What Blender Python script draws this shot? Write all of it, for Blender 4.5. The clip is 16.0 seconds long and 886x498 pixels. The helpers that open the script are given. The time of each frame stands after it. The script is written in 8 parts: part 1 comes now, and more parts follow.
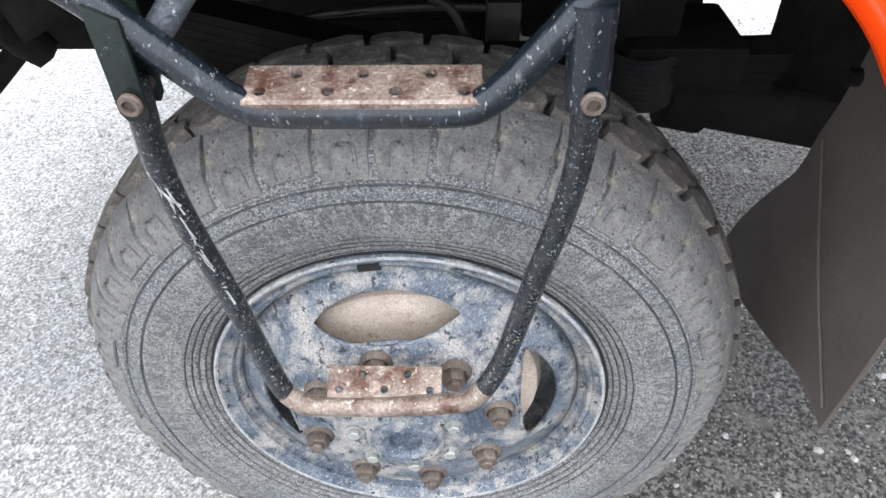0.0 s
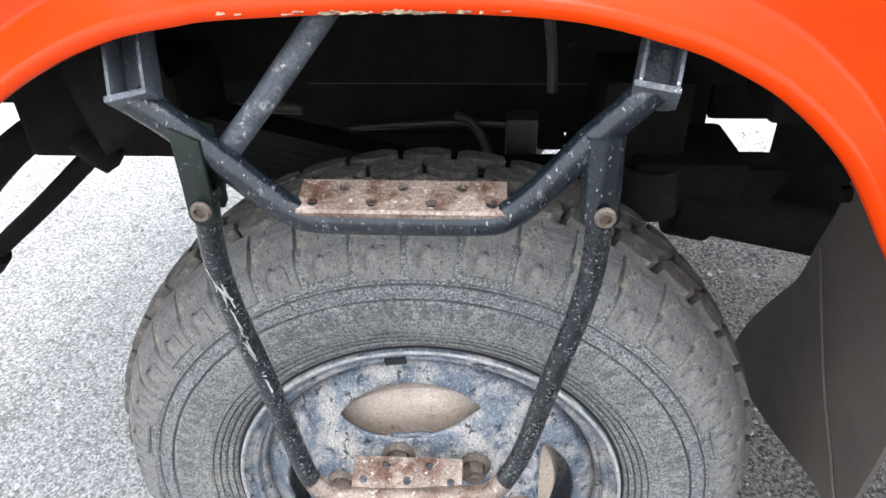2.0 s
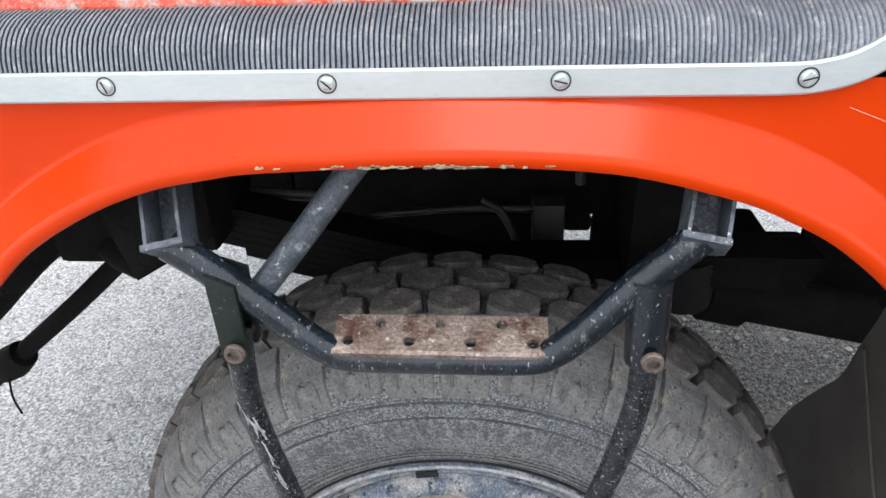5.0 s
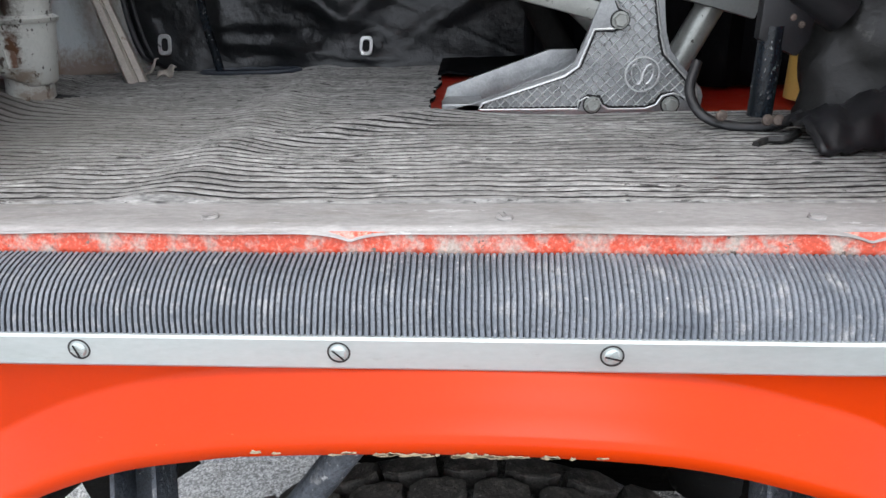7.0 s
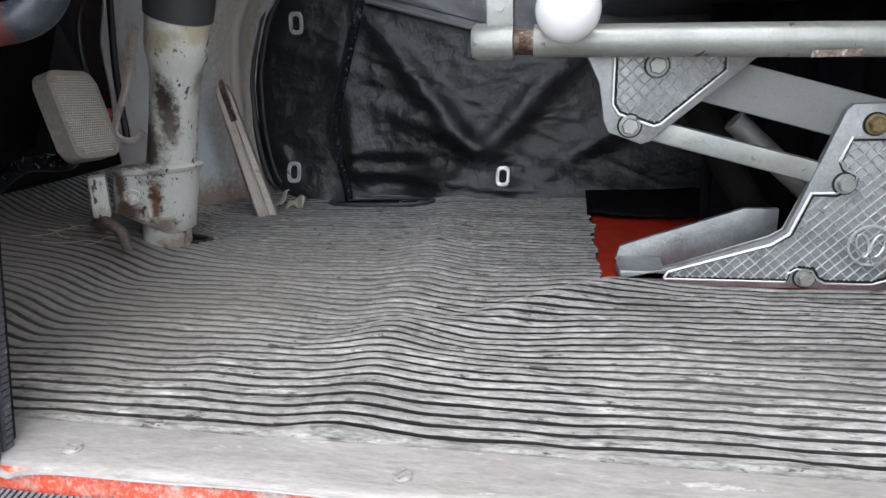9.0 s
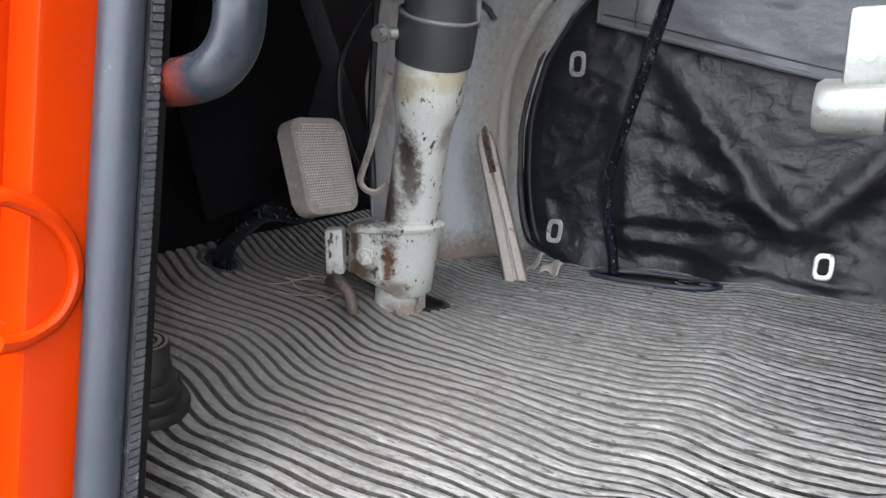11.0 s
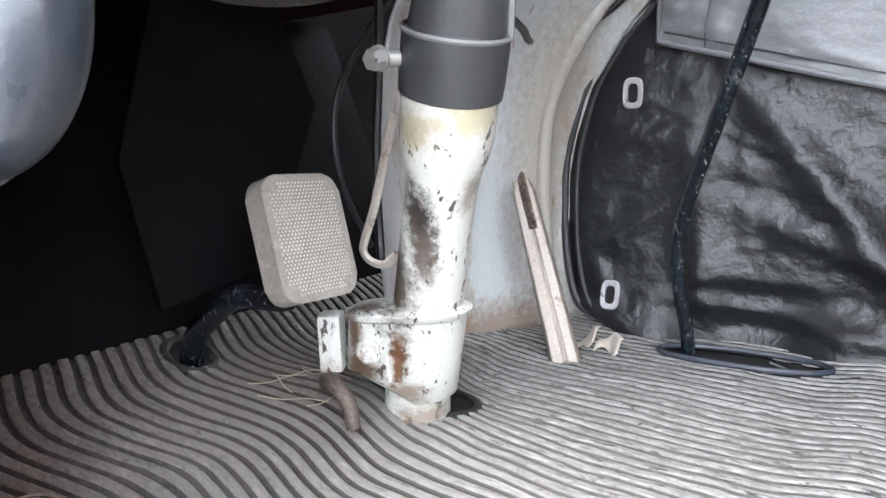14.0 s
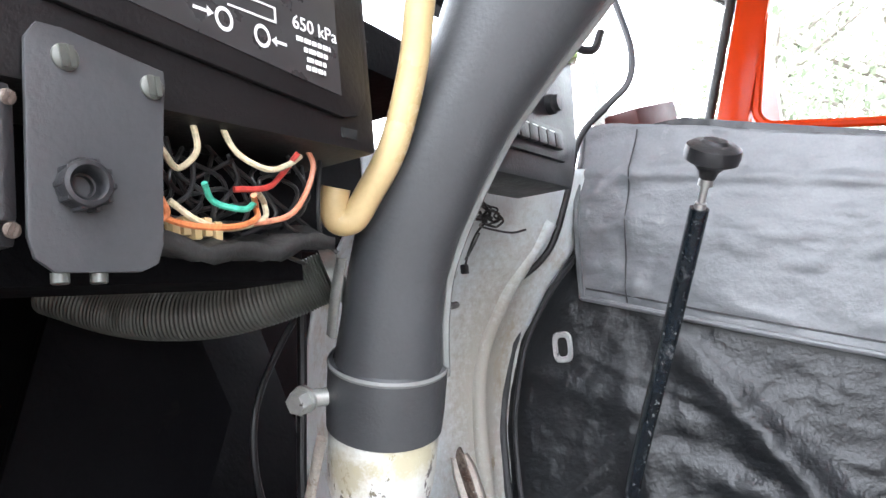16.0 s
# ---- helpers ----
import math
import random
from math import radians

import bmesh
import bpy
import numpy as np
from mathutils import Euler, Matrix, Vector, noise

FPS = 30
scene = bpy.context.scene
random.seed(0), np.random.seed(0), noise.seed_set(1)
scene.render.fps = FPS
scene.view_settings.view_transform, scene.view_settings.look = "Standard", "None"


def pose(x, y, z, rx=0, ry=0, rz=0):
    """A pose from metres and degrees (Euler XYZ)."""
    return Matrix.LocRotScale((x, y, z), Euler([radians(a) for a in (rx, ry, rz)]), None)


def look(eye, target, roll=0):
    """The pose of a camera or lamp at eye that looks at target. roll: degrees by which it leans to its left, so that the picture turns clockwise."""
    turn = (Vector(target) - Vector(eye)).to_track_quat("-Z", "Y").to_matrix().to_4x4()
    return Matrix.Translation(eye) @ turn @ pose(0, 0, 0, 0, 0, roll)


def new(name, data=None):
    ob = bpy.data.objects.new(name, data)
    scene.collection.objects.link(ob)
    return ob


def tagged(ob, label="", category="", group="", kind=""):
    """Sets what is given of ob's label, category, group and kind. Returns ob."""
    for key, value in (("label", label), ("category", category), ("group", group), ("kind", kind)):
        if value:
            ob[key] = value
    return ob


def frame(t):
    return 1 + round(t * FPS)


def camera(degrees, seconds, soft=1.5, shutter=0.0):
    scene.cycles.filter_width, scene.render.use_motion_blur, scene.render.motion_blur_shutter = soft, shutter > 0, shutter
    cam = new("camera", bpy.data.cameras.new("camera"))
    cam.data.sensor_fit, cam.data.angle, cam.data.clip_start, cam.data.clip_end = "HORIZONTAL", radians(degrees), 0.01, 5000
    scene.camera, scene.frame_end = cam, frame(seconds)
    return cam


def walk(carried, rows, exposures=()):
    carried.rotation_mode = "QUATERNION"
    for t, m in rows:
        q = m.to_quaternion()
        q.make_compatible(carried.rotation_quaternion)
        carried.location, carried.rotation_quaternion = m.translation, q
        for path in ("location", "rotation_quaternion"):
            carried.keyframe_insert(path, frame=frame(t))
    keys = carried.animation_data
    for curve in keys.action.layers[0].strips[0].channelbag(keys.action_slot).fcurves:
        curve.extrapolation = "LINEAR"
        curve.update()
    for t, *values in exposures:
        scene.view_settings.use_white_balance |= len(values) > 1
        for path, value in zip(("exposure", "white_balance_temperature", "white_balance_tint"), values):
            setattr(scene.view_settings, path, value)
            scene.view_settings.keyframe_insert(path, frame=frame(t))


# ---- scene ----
cam = camera(66.2, 16.0)
PATH = [
    (0, (0.052, -0.533, 1.299), (-0.031, 0.973, -0.015), -1.7),
    (0.5, (0.05, -0.54, 1.306), (-0.057, 1.004, 0.039), -2.0),
    (1, (0.053, -0.56, 1.318), (-0.056, 1.039, 0.122), -1.7),
    (1.5, (0.05, -0.581, 1.327), (-0.071, 1.062, 0.193), -1.4),
    (2, (0.04, -0.586, 1.34), (-0.083, 1.091, 0.257), -1.2),
    (2.5, (0.037, -0.577, 1.355), (-0.099, 1.12, 0.305), -1.6),
    (3, (0.036, -0.561, 1.375), (-0.148, 1.123, 0.312), -3.2),
    (3.2, (0.034, -0.552, 1.381), (-0.14, 1.108, 0.28), -3.1),
    (5.3, (0.013, -0.513, 1.426), (-0.15, 1.249, 0.494), -1.9),
    (5.5, (0.012, -0.503, 1.437), (-0.146, 1.282, 0.549), -1.5),
    (6, (0.007, -0.474, 1.461), (-0.157, 1.329, 0.612), -2.3),
    (6.5, (-0.008, -0.429, 1.483), (-0.172, 1.398, 0.686), -2.0),
    (7, (-0.021, -0.395, 1.503), (-0.153, 1.445, 0.732), -1.4),
    (7.5, (-0.037, -0.379, 1.534), (-0.209, 1.487, 0.834), -1.8),
    (8, (-0.064, -0.358, 1.555), (-0.254, 1.523, 0.904), -1.2),
    (8.5, (-0.103, -0.327, 1.57), (-0.377, 1.56, 0.966), -1.0),
    (9, (-0.135, -0.269, 1.571), (-0.489, 1.621, 1.022), -1.7),
    (9.5, (-0.17, -0.221, 1.578), (-0.586, 1.66, 1.042), -1.8),
    (10, (-0.19, -0.183, 1.577), (-0.787, 1.65, 1.046), -1.4),
    (10.2, (-0.179, -0.164, 1.583), (-0.906, 1.629, 1.078), -1.4),
    (12.3, (-0.175, -0.043, 1.595), (-1.504, 1.393, 1.179), -0.7),
    (12.5, (-0.184, -0.038, 1.589), (-1.537, 1.38, 1.187), -1.4),
    (13, (-0.205, -0.005, 1.592), (-1.538, 1.437, 1.217), -2.4),
    (13.5, (-0.241, 0.037, 1.602), (-1.499, 1.543, 1.215), -2.3),
    (14, (-0.269, 0.055, 1.597), (-1.455, 1.626, 1.243), -2.0),
    (14.5, (-0.282, 0.063, 1.627), (-1.422, 1.69, 1.403), -3.4),
    (15, (-0.288, 0.079, 1.651), (-1.347, 1.774, 1.586), -4.3),
    (15.5, (-0.292, 0.091, 1.673), (-1.31, 1.811, 1.748), -5.7),
    (16, (-0.296, 0.089, 1.688), (-1.28, 1.821, 1.862), -5.3),
]
EXPOSURES = [(0, 1.70), (3, 1.64), (5.5, 1.13), (7.5, 1.09), (9.5, 1.58), (12.5, 2.8), (14.5, 3.35), (16, 3.3)]
walk(cam, [(t, look(eye, target, roll)) for t, eye, target, roll in PATH], EXPOSURES)

# ---- world, sun and exposure ----
world = bpy.data.worlds.new("overcast_sky")
scene.world = world
world.use_nodes = True
wn, wl = world.node_tree.nodes, world.node_tree.links
sky = wn.new("ShaderNodeTexSky")
sky.sky_type = "NISHITA"
sky.sun_disc = False
sky.sun_elevation = radians(76)
sky.sun_rotation = radians(200)
sky.air_density, sky.dust_density, sky.ozone_density = 1.0, 4.0, 1.0
cloud = wn.new("ShaderNodeMix")
cloud.data_type = "RGBA"
cloud.inputs[0].default_value = 0.75
cloud.inputs[7].default_value = (9.4, 9.9, 10.8, 1)
wl.new(sky.outputs[0], cloud.inputs[6])
wl.new(cloud.outputs[2], wn["Background"].inputs[0])
wn["Background"].inputs[1].default_value = 0.15

sun_data = bpy.data.lights.new("sun", "SUN")
sun_data.energy, sun_data.angle, sun_data.color = 0.9, radians(30), (1.0, 0.985, 0.96)
sun = new("sun", sun_data)
sun.matrix_world = look((1.0, -1.5, 6.0), (0, 0, 0))

# ---- materials ----


def mat(name, c1, c2, scale=20.0, rough=0.6, metal=0.0, bump=0.0, bscale=150.0, spots=None, sscale=12.0,
        samt=0.5, fine=None, coat=0.0, stretch=(1, 1, 1), rvar=0.15, spec=0.5, chips=None, cscale=90.0, camt=0.12, grain=0.22):
    """Two tones by noise, a second layer of spots (dirt, wear, rust), fine grain and relief."""
    m = bpy.data.materials.new(name)
    m.use_nodes = True
    n, l = m.node_tree.nodes, m.node_tree.links
    b = n["Principled BSDF"]
    tc = n.new("ShaderNodeTexCoord")
    mp = n.new("ShaderNodeMapping")
    mp.inputs[3].default_value = stretch
    l.new(tc.outputs["Object"], mp.inputs[0])

    def noise_at(s, detail=6.0, r=0.6):
        t = n.new("ShaderNodeTexNoise")
        t.inputs["Scale"].default_value, t.inputs["Detail"].default_value, t.inputs["Roughness"].default_value = s, detail, r
        l.new(mp.outputs[0], t.inputs["Vector"])
        return t.outputs["Fac"]

    def ramp(src, lo, hi):
        r = n.new("ShaderNodeMapRange")
        r.inputs[1].default_value, r.inputs[2].default_value = lo, hi
        l.new(src, r.inputs[0])
        return r.outputs[0]

    def mixc(fac, a, bb):
        x = n.new("ShaderNodeMix")
        x.data_type = "RGBA"
        l.new(fac, x.inputs[0])
        for s, v in ((6, a), (7, bb)):
            if isinstance(v, tuple):
                x.inputs[s].default_value = (*v, 1)
            else:
                l.new(v, x.inputs[s])
        return x.outputs[2]

    col = mixc(ramp(noise_at(scale), 0.3, 0.7), c1, c2)
    base_rough = ramp(noise_at(scale * 1.7), 0.2, 0.8)
    rr = n.new("ShaderNodeMapRange")
    rr.inputs[3].default_value, rr.inputs[4].default_value = max(0.02, rough - rvar), min(1.0, rough + rvar)
    l.new(base_rough, rr.inputs[0])
    if spots:
        f = ramp(noise_at(sscale * 1.8, 9.0, 0.72), 0.72 - 0.42 * samt, 0.78 - 0.30 * samt)
        col = mixc(f, col, spots)
    if fine:
        f = ramp(noise_at(bscale * 1.5, 3.0), 0.55, 0.75)
        col = mixc(f, col, fine)
    if chips:
        col = mixc(ramp(noise_at(cscale, 6.0, 0.68), 0.70 - camt, 0.72 - camt), col, chips)
    if grain:
        g = n.new("ShaderNodeMapRange")
        g.inputs[1].default_value, g.inputs[2].default_value, g.inputs[3].default_value, g.inputs[4].default_value = 0.25, 0.75, 1 - 2 * grain, 1 + 2 * grain
        l.new(noise_at(330.0, 4.0, 0.7), g.inputs[0])
        x = n.new("ShaderNodeMix")
        x.data_type, x.blend_type = "RGBA", "MULTIPLY"
        x.inputs[0].default_value = 1.0
        l.new(col, x.inputs[6])
        l.new(g.outputs[0], x.inputs[7])
        col = x.outputs[2]
    l.new(col, b.inputs["Base Color"])
    l.new(rr.outputs[0], b.inputs["Roughness"])
    b.inputs["Metallic"].default_value = metal
    b.inputs["Specular IOR Level"].default_value = spec
    b.inputs["Coat Weight"].default_value = coat
    b.inputs["Coat Roughness"].default_value = 0.12
    if bump:
        bn = n.new("ShaderNodeBump")
        bn.inputs["Strength"].default_value = min(1.0, bump)
        bn.inputs["Distance"].default_value = 0.004
        l.new(noise_at(bscale, 5.0), bn.inputs["Height"])
        l.new(bn.outputs[0], b.inputs["Normal"])
    return m


ORANGE = mat("orange_paint", (0.47, 0.032, 0.0008), (0.41, 0.026, 0.0008), 4, 0.40, coat=0.25, spec=0.02, bump=0.03, bscale=30,
             spots=(0.56, 0.10, 0.03), sscale=30, samt=0.12, rvar=0.08, stretch=(1, 1, 3), grain=0.015)
ORANGE_WORN = mat("worn_orange_paint", (0.56, 0.055, 0.02), (0.54, 0.085, 0.045), 25, 0.5, spots=(0.40, 0.33, 0.285), sscale=16,
                  samt=0.54, fine=(0.46, 0.26, 0.20), chips=(0.13, 0.10, 0.085), cscale=120, camt=0.07, bump=0.25, bscale=220)
RED = mat("red_floor_paint", (0.38, 0.02, 0.005), (0.30, 0.016, 0.005), 14, 0.45, spots=(0.30, 0.12, 0.07), sscale=25, samt=0.3, grain=0.04)
ALU = mat("aluminium_strip", (0.40, 0.44, 0.43), (0.48, 0.515, 0.505), 14, 0.5, metal=0.55, bump=0.06, bscale=120,
          spots=(0.36, 0.38, 0.37), sscale=40, samt=0.2, stretch=(0.3, 1, 1), grain=0.03)
SILL_ALU = mat("scuffed_sill_aluminium", (0.27, 0.258, 0.248), (0.36, 0.348, 0.337), 30, 0.62, metal=0.3, bump=0.25, bscale=220,
               spots=(0.25, 0.235, 0.215), sscale=22, samt=0.42, chips=(0.47, 0.46, 0.45), cscale=80, camt=0.06, stretch=(0.3, 1, 1), grain=0.1)
# The pale chips put crisp highlights into the rib tops.
SILL_RUBBER = mat("grey_ribbed_rubber", (0.100, 0.114, 0.134), (0.190, 0.205, 0.228), 16, 0.42, spots=(0.27, 0.275, 0.28), sscale=34,
                  samt=0.44, fine=(0.050, 0.052, 0.056), chips=(0.30, 0.30, 0.295), cscale=180, camt=0.055, bump=0.45, bscale=220, grain=0.26)
# Groove colour holds the shade between the sill ribs.
SILL_GROOVE = mat("shaded_sill_groove", (0.010, 0.011, 0.013), (0.036, 0.038, 0.042), 9, 0.8, spots=(0.085, 0.080, 0.074), sscale=22, samt=0.34, grain=0.2, spec=0.2)
MAT_RUBBER = mat("dusty_rib_tops", (0.160, 0.156, 0.147), (0.31, 0.303, 0.289), 24, 0.72, spots=(0.42, 0.41, 0.39), sscale=24, samt=0.38,
                 fine=(0.060, 0.058, 0.055), chips=(0.055, 0.053, 0.050), cscale=150, camt=0.095, bump=0.5, bscale=160, stretch=(0.25, 1, 1), spec=0.3, grain=0.30)
# Shade between the mat ribs is put into this near-black; dust lies over it.
MAT_GROOVE = mat("shaded_dusty_grooves", (0.006, 0.006, 0.006), (0.024, 0.023, 0.022), 6, 0.85, spots=(0.080, 0.077, 0.072), sscale=4, samt=0.36,
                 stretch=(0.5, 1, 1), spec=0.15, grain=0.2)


def tyre_material():
    """Dusty rubber with fine strokes that run outward from the axle."""
    m = bpy.data.materials.new("dusty_tyre_rubber")
    m.use_nodes = True
    n, l = m.node_tree.nodes, m.node_tree.links
    b = n["Principled BSDF"]
    tc = n.new("ShaderNodeTexCoord")
    sep = n.new("ShaderNodeSeparateXYZ")
    l.new(tc.outputs["Object"], sep.inputs[0])

    def calc(op, a, c=0.0, d=0.0):
        k = n.new("ShaderNodeMath")
        k.operation = op
        for i, v in enumerate((a, c, d)):
            if isinstance(v, float):
                k.inputs[i].default_value = v
            else:
                l.new(v, k.inputs[i])
        return k.outputs[0]

    dx, dz = calc("SUBTRACT", sep.outputs[0], -0.040), calc("SUBTRACT", sep.outputs[2], 0.455)
    ang, rad = calc("ARCTAN2", dz, dx), calc("SQRT", calc("ADD", calc("MULTIPLY", dx, dx), calc("MULTIPLY", dz, dz)))

    def polar(fa, fr, detail=5.0, rough=0.65, skew=0.0):
        c = n.new("ShaderNodeCombineXYZ")
        l.new(calc("MULTIPLY", calc("MULTIPLY_ADD", rad, skew, ang), fa), c.inputs[0])
        l.new(calc("MULTIPLY", rad, fr), c.inputs[1])
        t = n.new("ShaderNodeTexNoise")
        t.inputs["Scale"].default_value, t.inputs["Detail"].default_value, t.inputs["Roughness"].default_value = 1.0, detail, rough
        l.new(c.outputs[0], t.inputs["Vector"])
        return t.outputs["Fac"]

    def plain(s, detail=6.0):
        t = n.new("ShaderNodeTexNoise")
        t.inputs["Scale"].default_value, t.inputs["Detail"].default_value, t.inputs["Roughness"].default_value = s, detail, 0.65
        l.new(tc.outputs["Object"], t.inputs["Vector"])
        return t.outputs["Fac"]

    def ramp(src, lo, hi, a=0.0, c=1.0):
        r = n.new("ShaderNodeMapRange")
        for i, v in zip((1, 2, 3, 4), (lo, hi, a, c)):
            r.inputs[i].default_value = v
        l.new(src, r.inputs[0])
        return r.outputs[0]

    def mixc(fac, a, c):
        x = n.new("ShaderNodeMix")
        x.data_type = "RGBA"
        l.new(fac, x.inputs[0])
        for i, v in ((6, a), (7, c)):
            if isinstance(v, tuple):
                x.inputs[i].default_value = (*v, 1)
            else:
                l.new(v, x.inputs[i])
        return x.outputs[2]

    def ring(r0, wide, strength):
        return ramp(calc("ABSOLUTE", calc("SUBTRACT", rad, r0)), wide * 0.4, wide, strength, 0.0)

    def thread(fa, fr, skew, wide):
        """Thin crossing strokes: where a stretched noise passes its middle."""
        return ramp(calc("ABSOLUTE", calc("SUBTRACT", polar(fa, fr, 2.0, 0.4, skew), 0.5)), 0.0, wide, 1.0, 0.0)

    col = mixc(ramp(plain(5.0), 0.35, 0.65), (0.088, 0.095, 0.102), (0.190, 0.190, 0.182))
    col = mixc(ramp(plain(8.0), 0.52, 0.74, 0.0, 0.6), col, (0.185, 0.174, 0.138))
    col = mixc(calc("MULTIPLY", ramp(polar(60.0, 7.0, skew=0.8), 0.47, 0.58), ramp(plain(6.0), 0.38, 0.58, 0.0, 0.75)), col, (0.030, 0.032, 0.034))
    col = mixc(ramp(polar(75.0, 22.0, 3.0, skew=-1.2), 0.62, 0.68, 0.0, 0.6), col, (0.235, 0.232, 0.220))
    smooth_band = calc("MULTIPLY", ramp(rad, 0.384, 0.388), ramp(rad, 0.412, 0.408))
    col = mixc(calc("MULTIPLY", smooth_band, ramp(plain(9.0), 0.3, 0.7, 0.55, 0.85)), col, (0.092, 0.099, 0.107))
    marks = calc("MULTIPLY", calc("MAXIMUM", thread(26.0, 16.0, 9.0, 0.016), thread(22.0, 13.0, -7.0, 0.014)), ramp(plain(11.0), 0.40, 0.58))
    col = mixc(calc("MULTIPLY", marks, 0.75), col, (0.31, 0.305, 0.285))
    col = mixc(calc("MULTIPLY", calc("MAXIMUM", thread(30.0, 9.0, -12.0, 0.010), thread(17.0, 18.0, 14.0, 0.010)), ramp(plain(7.0), 0.42, 0.60, 0.0, 0.8)), col, (0.026, 0.027, 0.028))
    col = mixc(ramp(plain(70.0, 5.0), 0.54, 0.68, 0.0, 0.5), col, (0.25, 0.247, 0.232))
    col = mixc(ramp(plain(240.0, 4.0), 0.47, 0.56, 0.0, 0.75), col, (0.026, 0.027, 0.029))
    col = mixc(ramp(plain(520.0, 2.0), 0.54, 0.62, 0.0, 0.65), col, (0.34, 0.335, 0.32))
    band = calc("MULTIPLY", ramp(rad, 0.352, 0.358), ramp(rad, 0.384, 0.378))
    col = mixc(calc("MULTIPLY", band, ramp(polar(30.0, 14.0), 0.44, 0.60, 0.0, 0.6)), col, (0.050, 0.052, 0.052))
    # Dark rings in the moulded grooves hold dirt and painted groove shade.
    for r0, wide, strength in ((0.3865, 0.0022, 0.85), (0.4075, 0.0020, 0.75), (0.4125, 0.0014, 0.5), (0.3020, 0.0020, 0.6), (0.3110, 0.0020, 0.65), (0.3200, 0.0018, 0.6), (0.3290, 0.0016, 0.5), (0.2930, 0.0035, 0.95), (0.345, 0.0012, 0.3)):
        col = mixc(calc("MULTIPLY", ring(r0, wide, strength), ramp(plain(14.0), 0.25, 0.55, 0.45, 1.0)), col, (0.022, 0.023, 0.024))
    l.new(col, b.inputs["Base Color"])
    b.inputs["Roughness"].default_value = 0.85
    bn = n.new("ShaderNodeBump")
    bn.inputs["Strength"].default_value, bn.inputs["Distance"].default_value = 0.8, 0.004
    l.new(calc("ADD", plain(120.0, 4.0), polar(60.0, 14.0)), bn.inputs["Height"])
    l.new(bn.outputs[0], b.inputs["Normal"])
    return m


TYRE = tyre_material()
TREAD = mat("muddy_tread_rubber", (0.040, 0.037, 0.033), (0.100, 0.090, 0.079), 22, 0.9, spots=(0.155, 0.138, 0.116), sscale=24, samt=0.42,
            fine=(0.10, 0.09, 0.078), chips=(0.19, 0.175, 0.155), cscale=170, camt=0.07, bump=0.9, bscale=130, grain=0.28)
RIM = mat("dusty_blue_rim_paint", (0.024, 0.042, 0.070), (0.125, 0.145, 0.168), 9, 0.40, spots=(0.270, 0.255, 0.235), sscale=11, samt=0.60,
          fine=(0.30, 0.295, 0.285), chips=(0.012, 0.018, 0.028), cscale=70, camt=0.115, bump=0.6, bscale=170, grain=0.36)
DRUM = mat("tan_brake_drum", (0.33, 0.265, 0.215), (0.43, 0.36, 0.30), 18, 0.8, spots=(0.24, 0.17, 0.125), sscale=22, samt=0.35, bump=0.4)
RUST = mat("rusty_steel", (0.125, 0.088, 0.070), (0.270, 0.222, 0.188), 20, 0.46, metal=0.45, spots=(0.070, 0.032, 0.020), sscale=13, samt=0.58,
           chips=(0.36, 0.33, 0.30), cscale=120, camt=0.09, bump=0.6, bscale=210, grain=0.32)
NUTS = mat("rusty_nut", (0.075, 0.058, 0.047), (0.14, 0.11, 0.092), 40, 0.6, metal=0.4, spots=(0.22, 0.195, 0.175), sscale=60, samt=0.3, bump=0.4)
STEP_PAINT = mat("chipped_black_paint", (0.0035, 0.0055, 0.0078), (0.010, 0.0145, 0.020), 30, 0.20, spots=(0.085, 0.088, 0.090), sscale=26, samt=0.33, coat=0.12, rvar=0.10,
                 spec=0.35, chips=(0.19, 0.19, 0.187), cscale=190, camt=0.075, bump=0.2, bscale=130, stretch=(1.5, 1, 0.7), grain=0.35)
FLAKES = mat("pale_paint_flakes", (0.16, 0.165, 0.17), (0.36, 0.36, 0.35), 60, 0.6, spots=(0.10, 0.10, 0.10), sscale=60, samt=0.4, bump=0.4)
SPECKLED = mat("dust_speckled_black_paint", (0.004, 0.0055, 0.007), (0.012, 0.0155, 0.020), 30, 0.28, spots=(0.12, 0.118, 0.112), sscale=70, samt=0.26, coat=0.1,
               spec=0.35, chips=(0.17, 0.167, 0.158), cscale=300, camt=0.115, bump=0.3, bscale=190, grain=0.4)
STEP_DUSTY = mat("dusty_step_bracket", (0.020, 0.026, 0.034), (0.080, 0.090, 0.104), 34, 0.42, spots=(0.20, 0.20, 0.197), sscale=24, samt=0.34,
                 fine=(0.016, 0.018, 0.021), chips=(0.30, 0.30, 0.295), cscale=110, camt=0.07, bump=0.7, bscale=190, grain=0.32)
HINGE_GREEN = mat("dark_green_hinge", (0.003, 0.006, 0.0045), (0.008, 0.013, 0.0105), 30, 0.5, spots=(0.13, 0.14, 0.13), sscale=40, samt=0.18, bump=0.3, spec=0.25)
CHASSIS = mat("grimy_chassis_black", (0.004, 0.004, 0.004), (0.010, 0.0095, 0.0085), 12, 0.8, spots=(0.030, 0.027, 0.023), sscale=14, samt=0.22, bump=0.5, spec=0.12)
OLIVE = mat("dark_olive_undercoat", (0.042, 0.047, 0.034), (0.070, 0.075, 0.056), 10, 0.85, bump=0.4, spec=0.12)
FLAP = mat("brown_rubber_flap", (0.052, 0.043, 0.037), (0.073, 0.061, 0.053), 7, 0.68, spots=(0.085, 0.073, 0.061), sscale=16, samt=0.24, bump=0.25, grain=0.08)
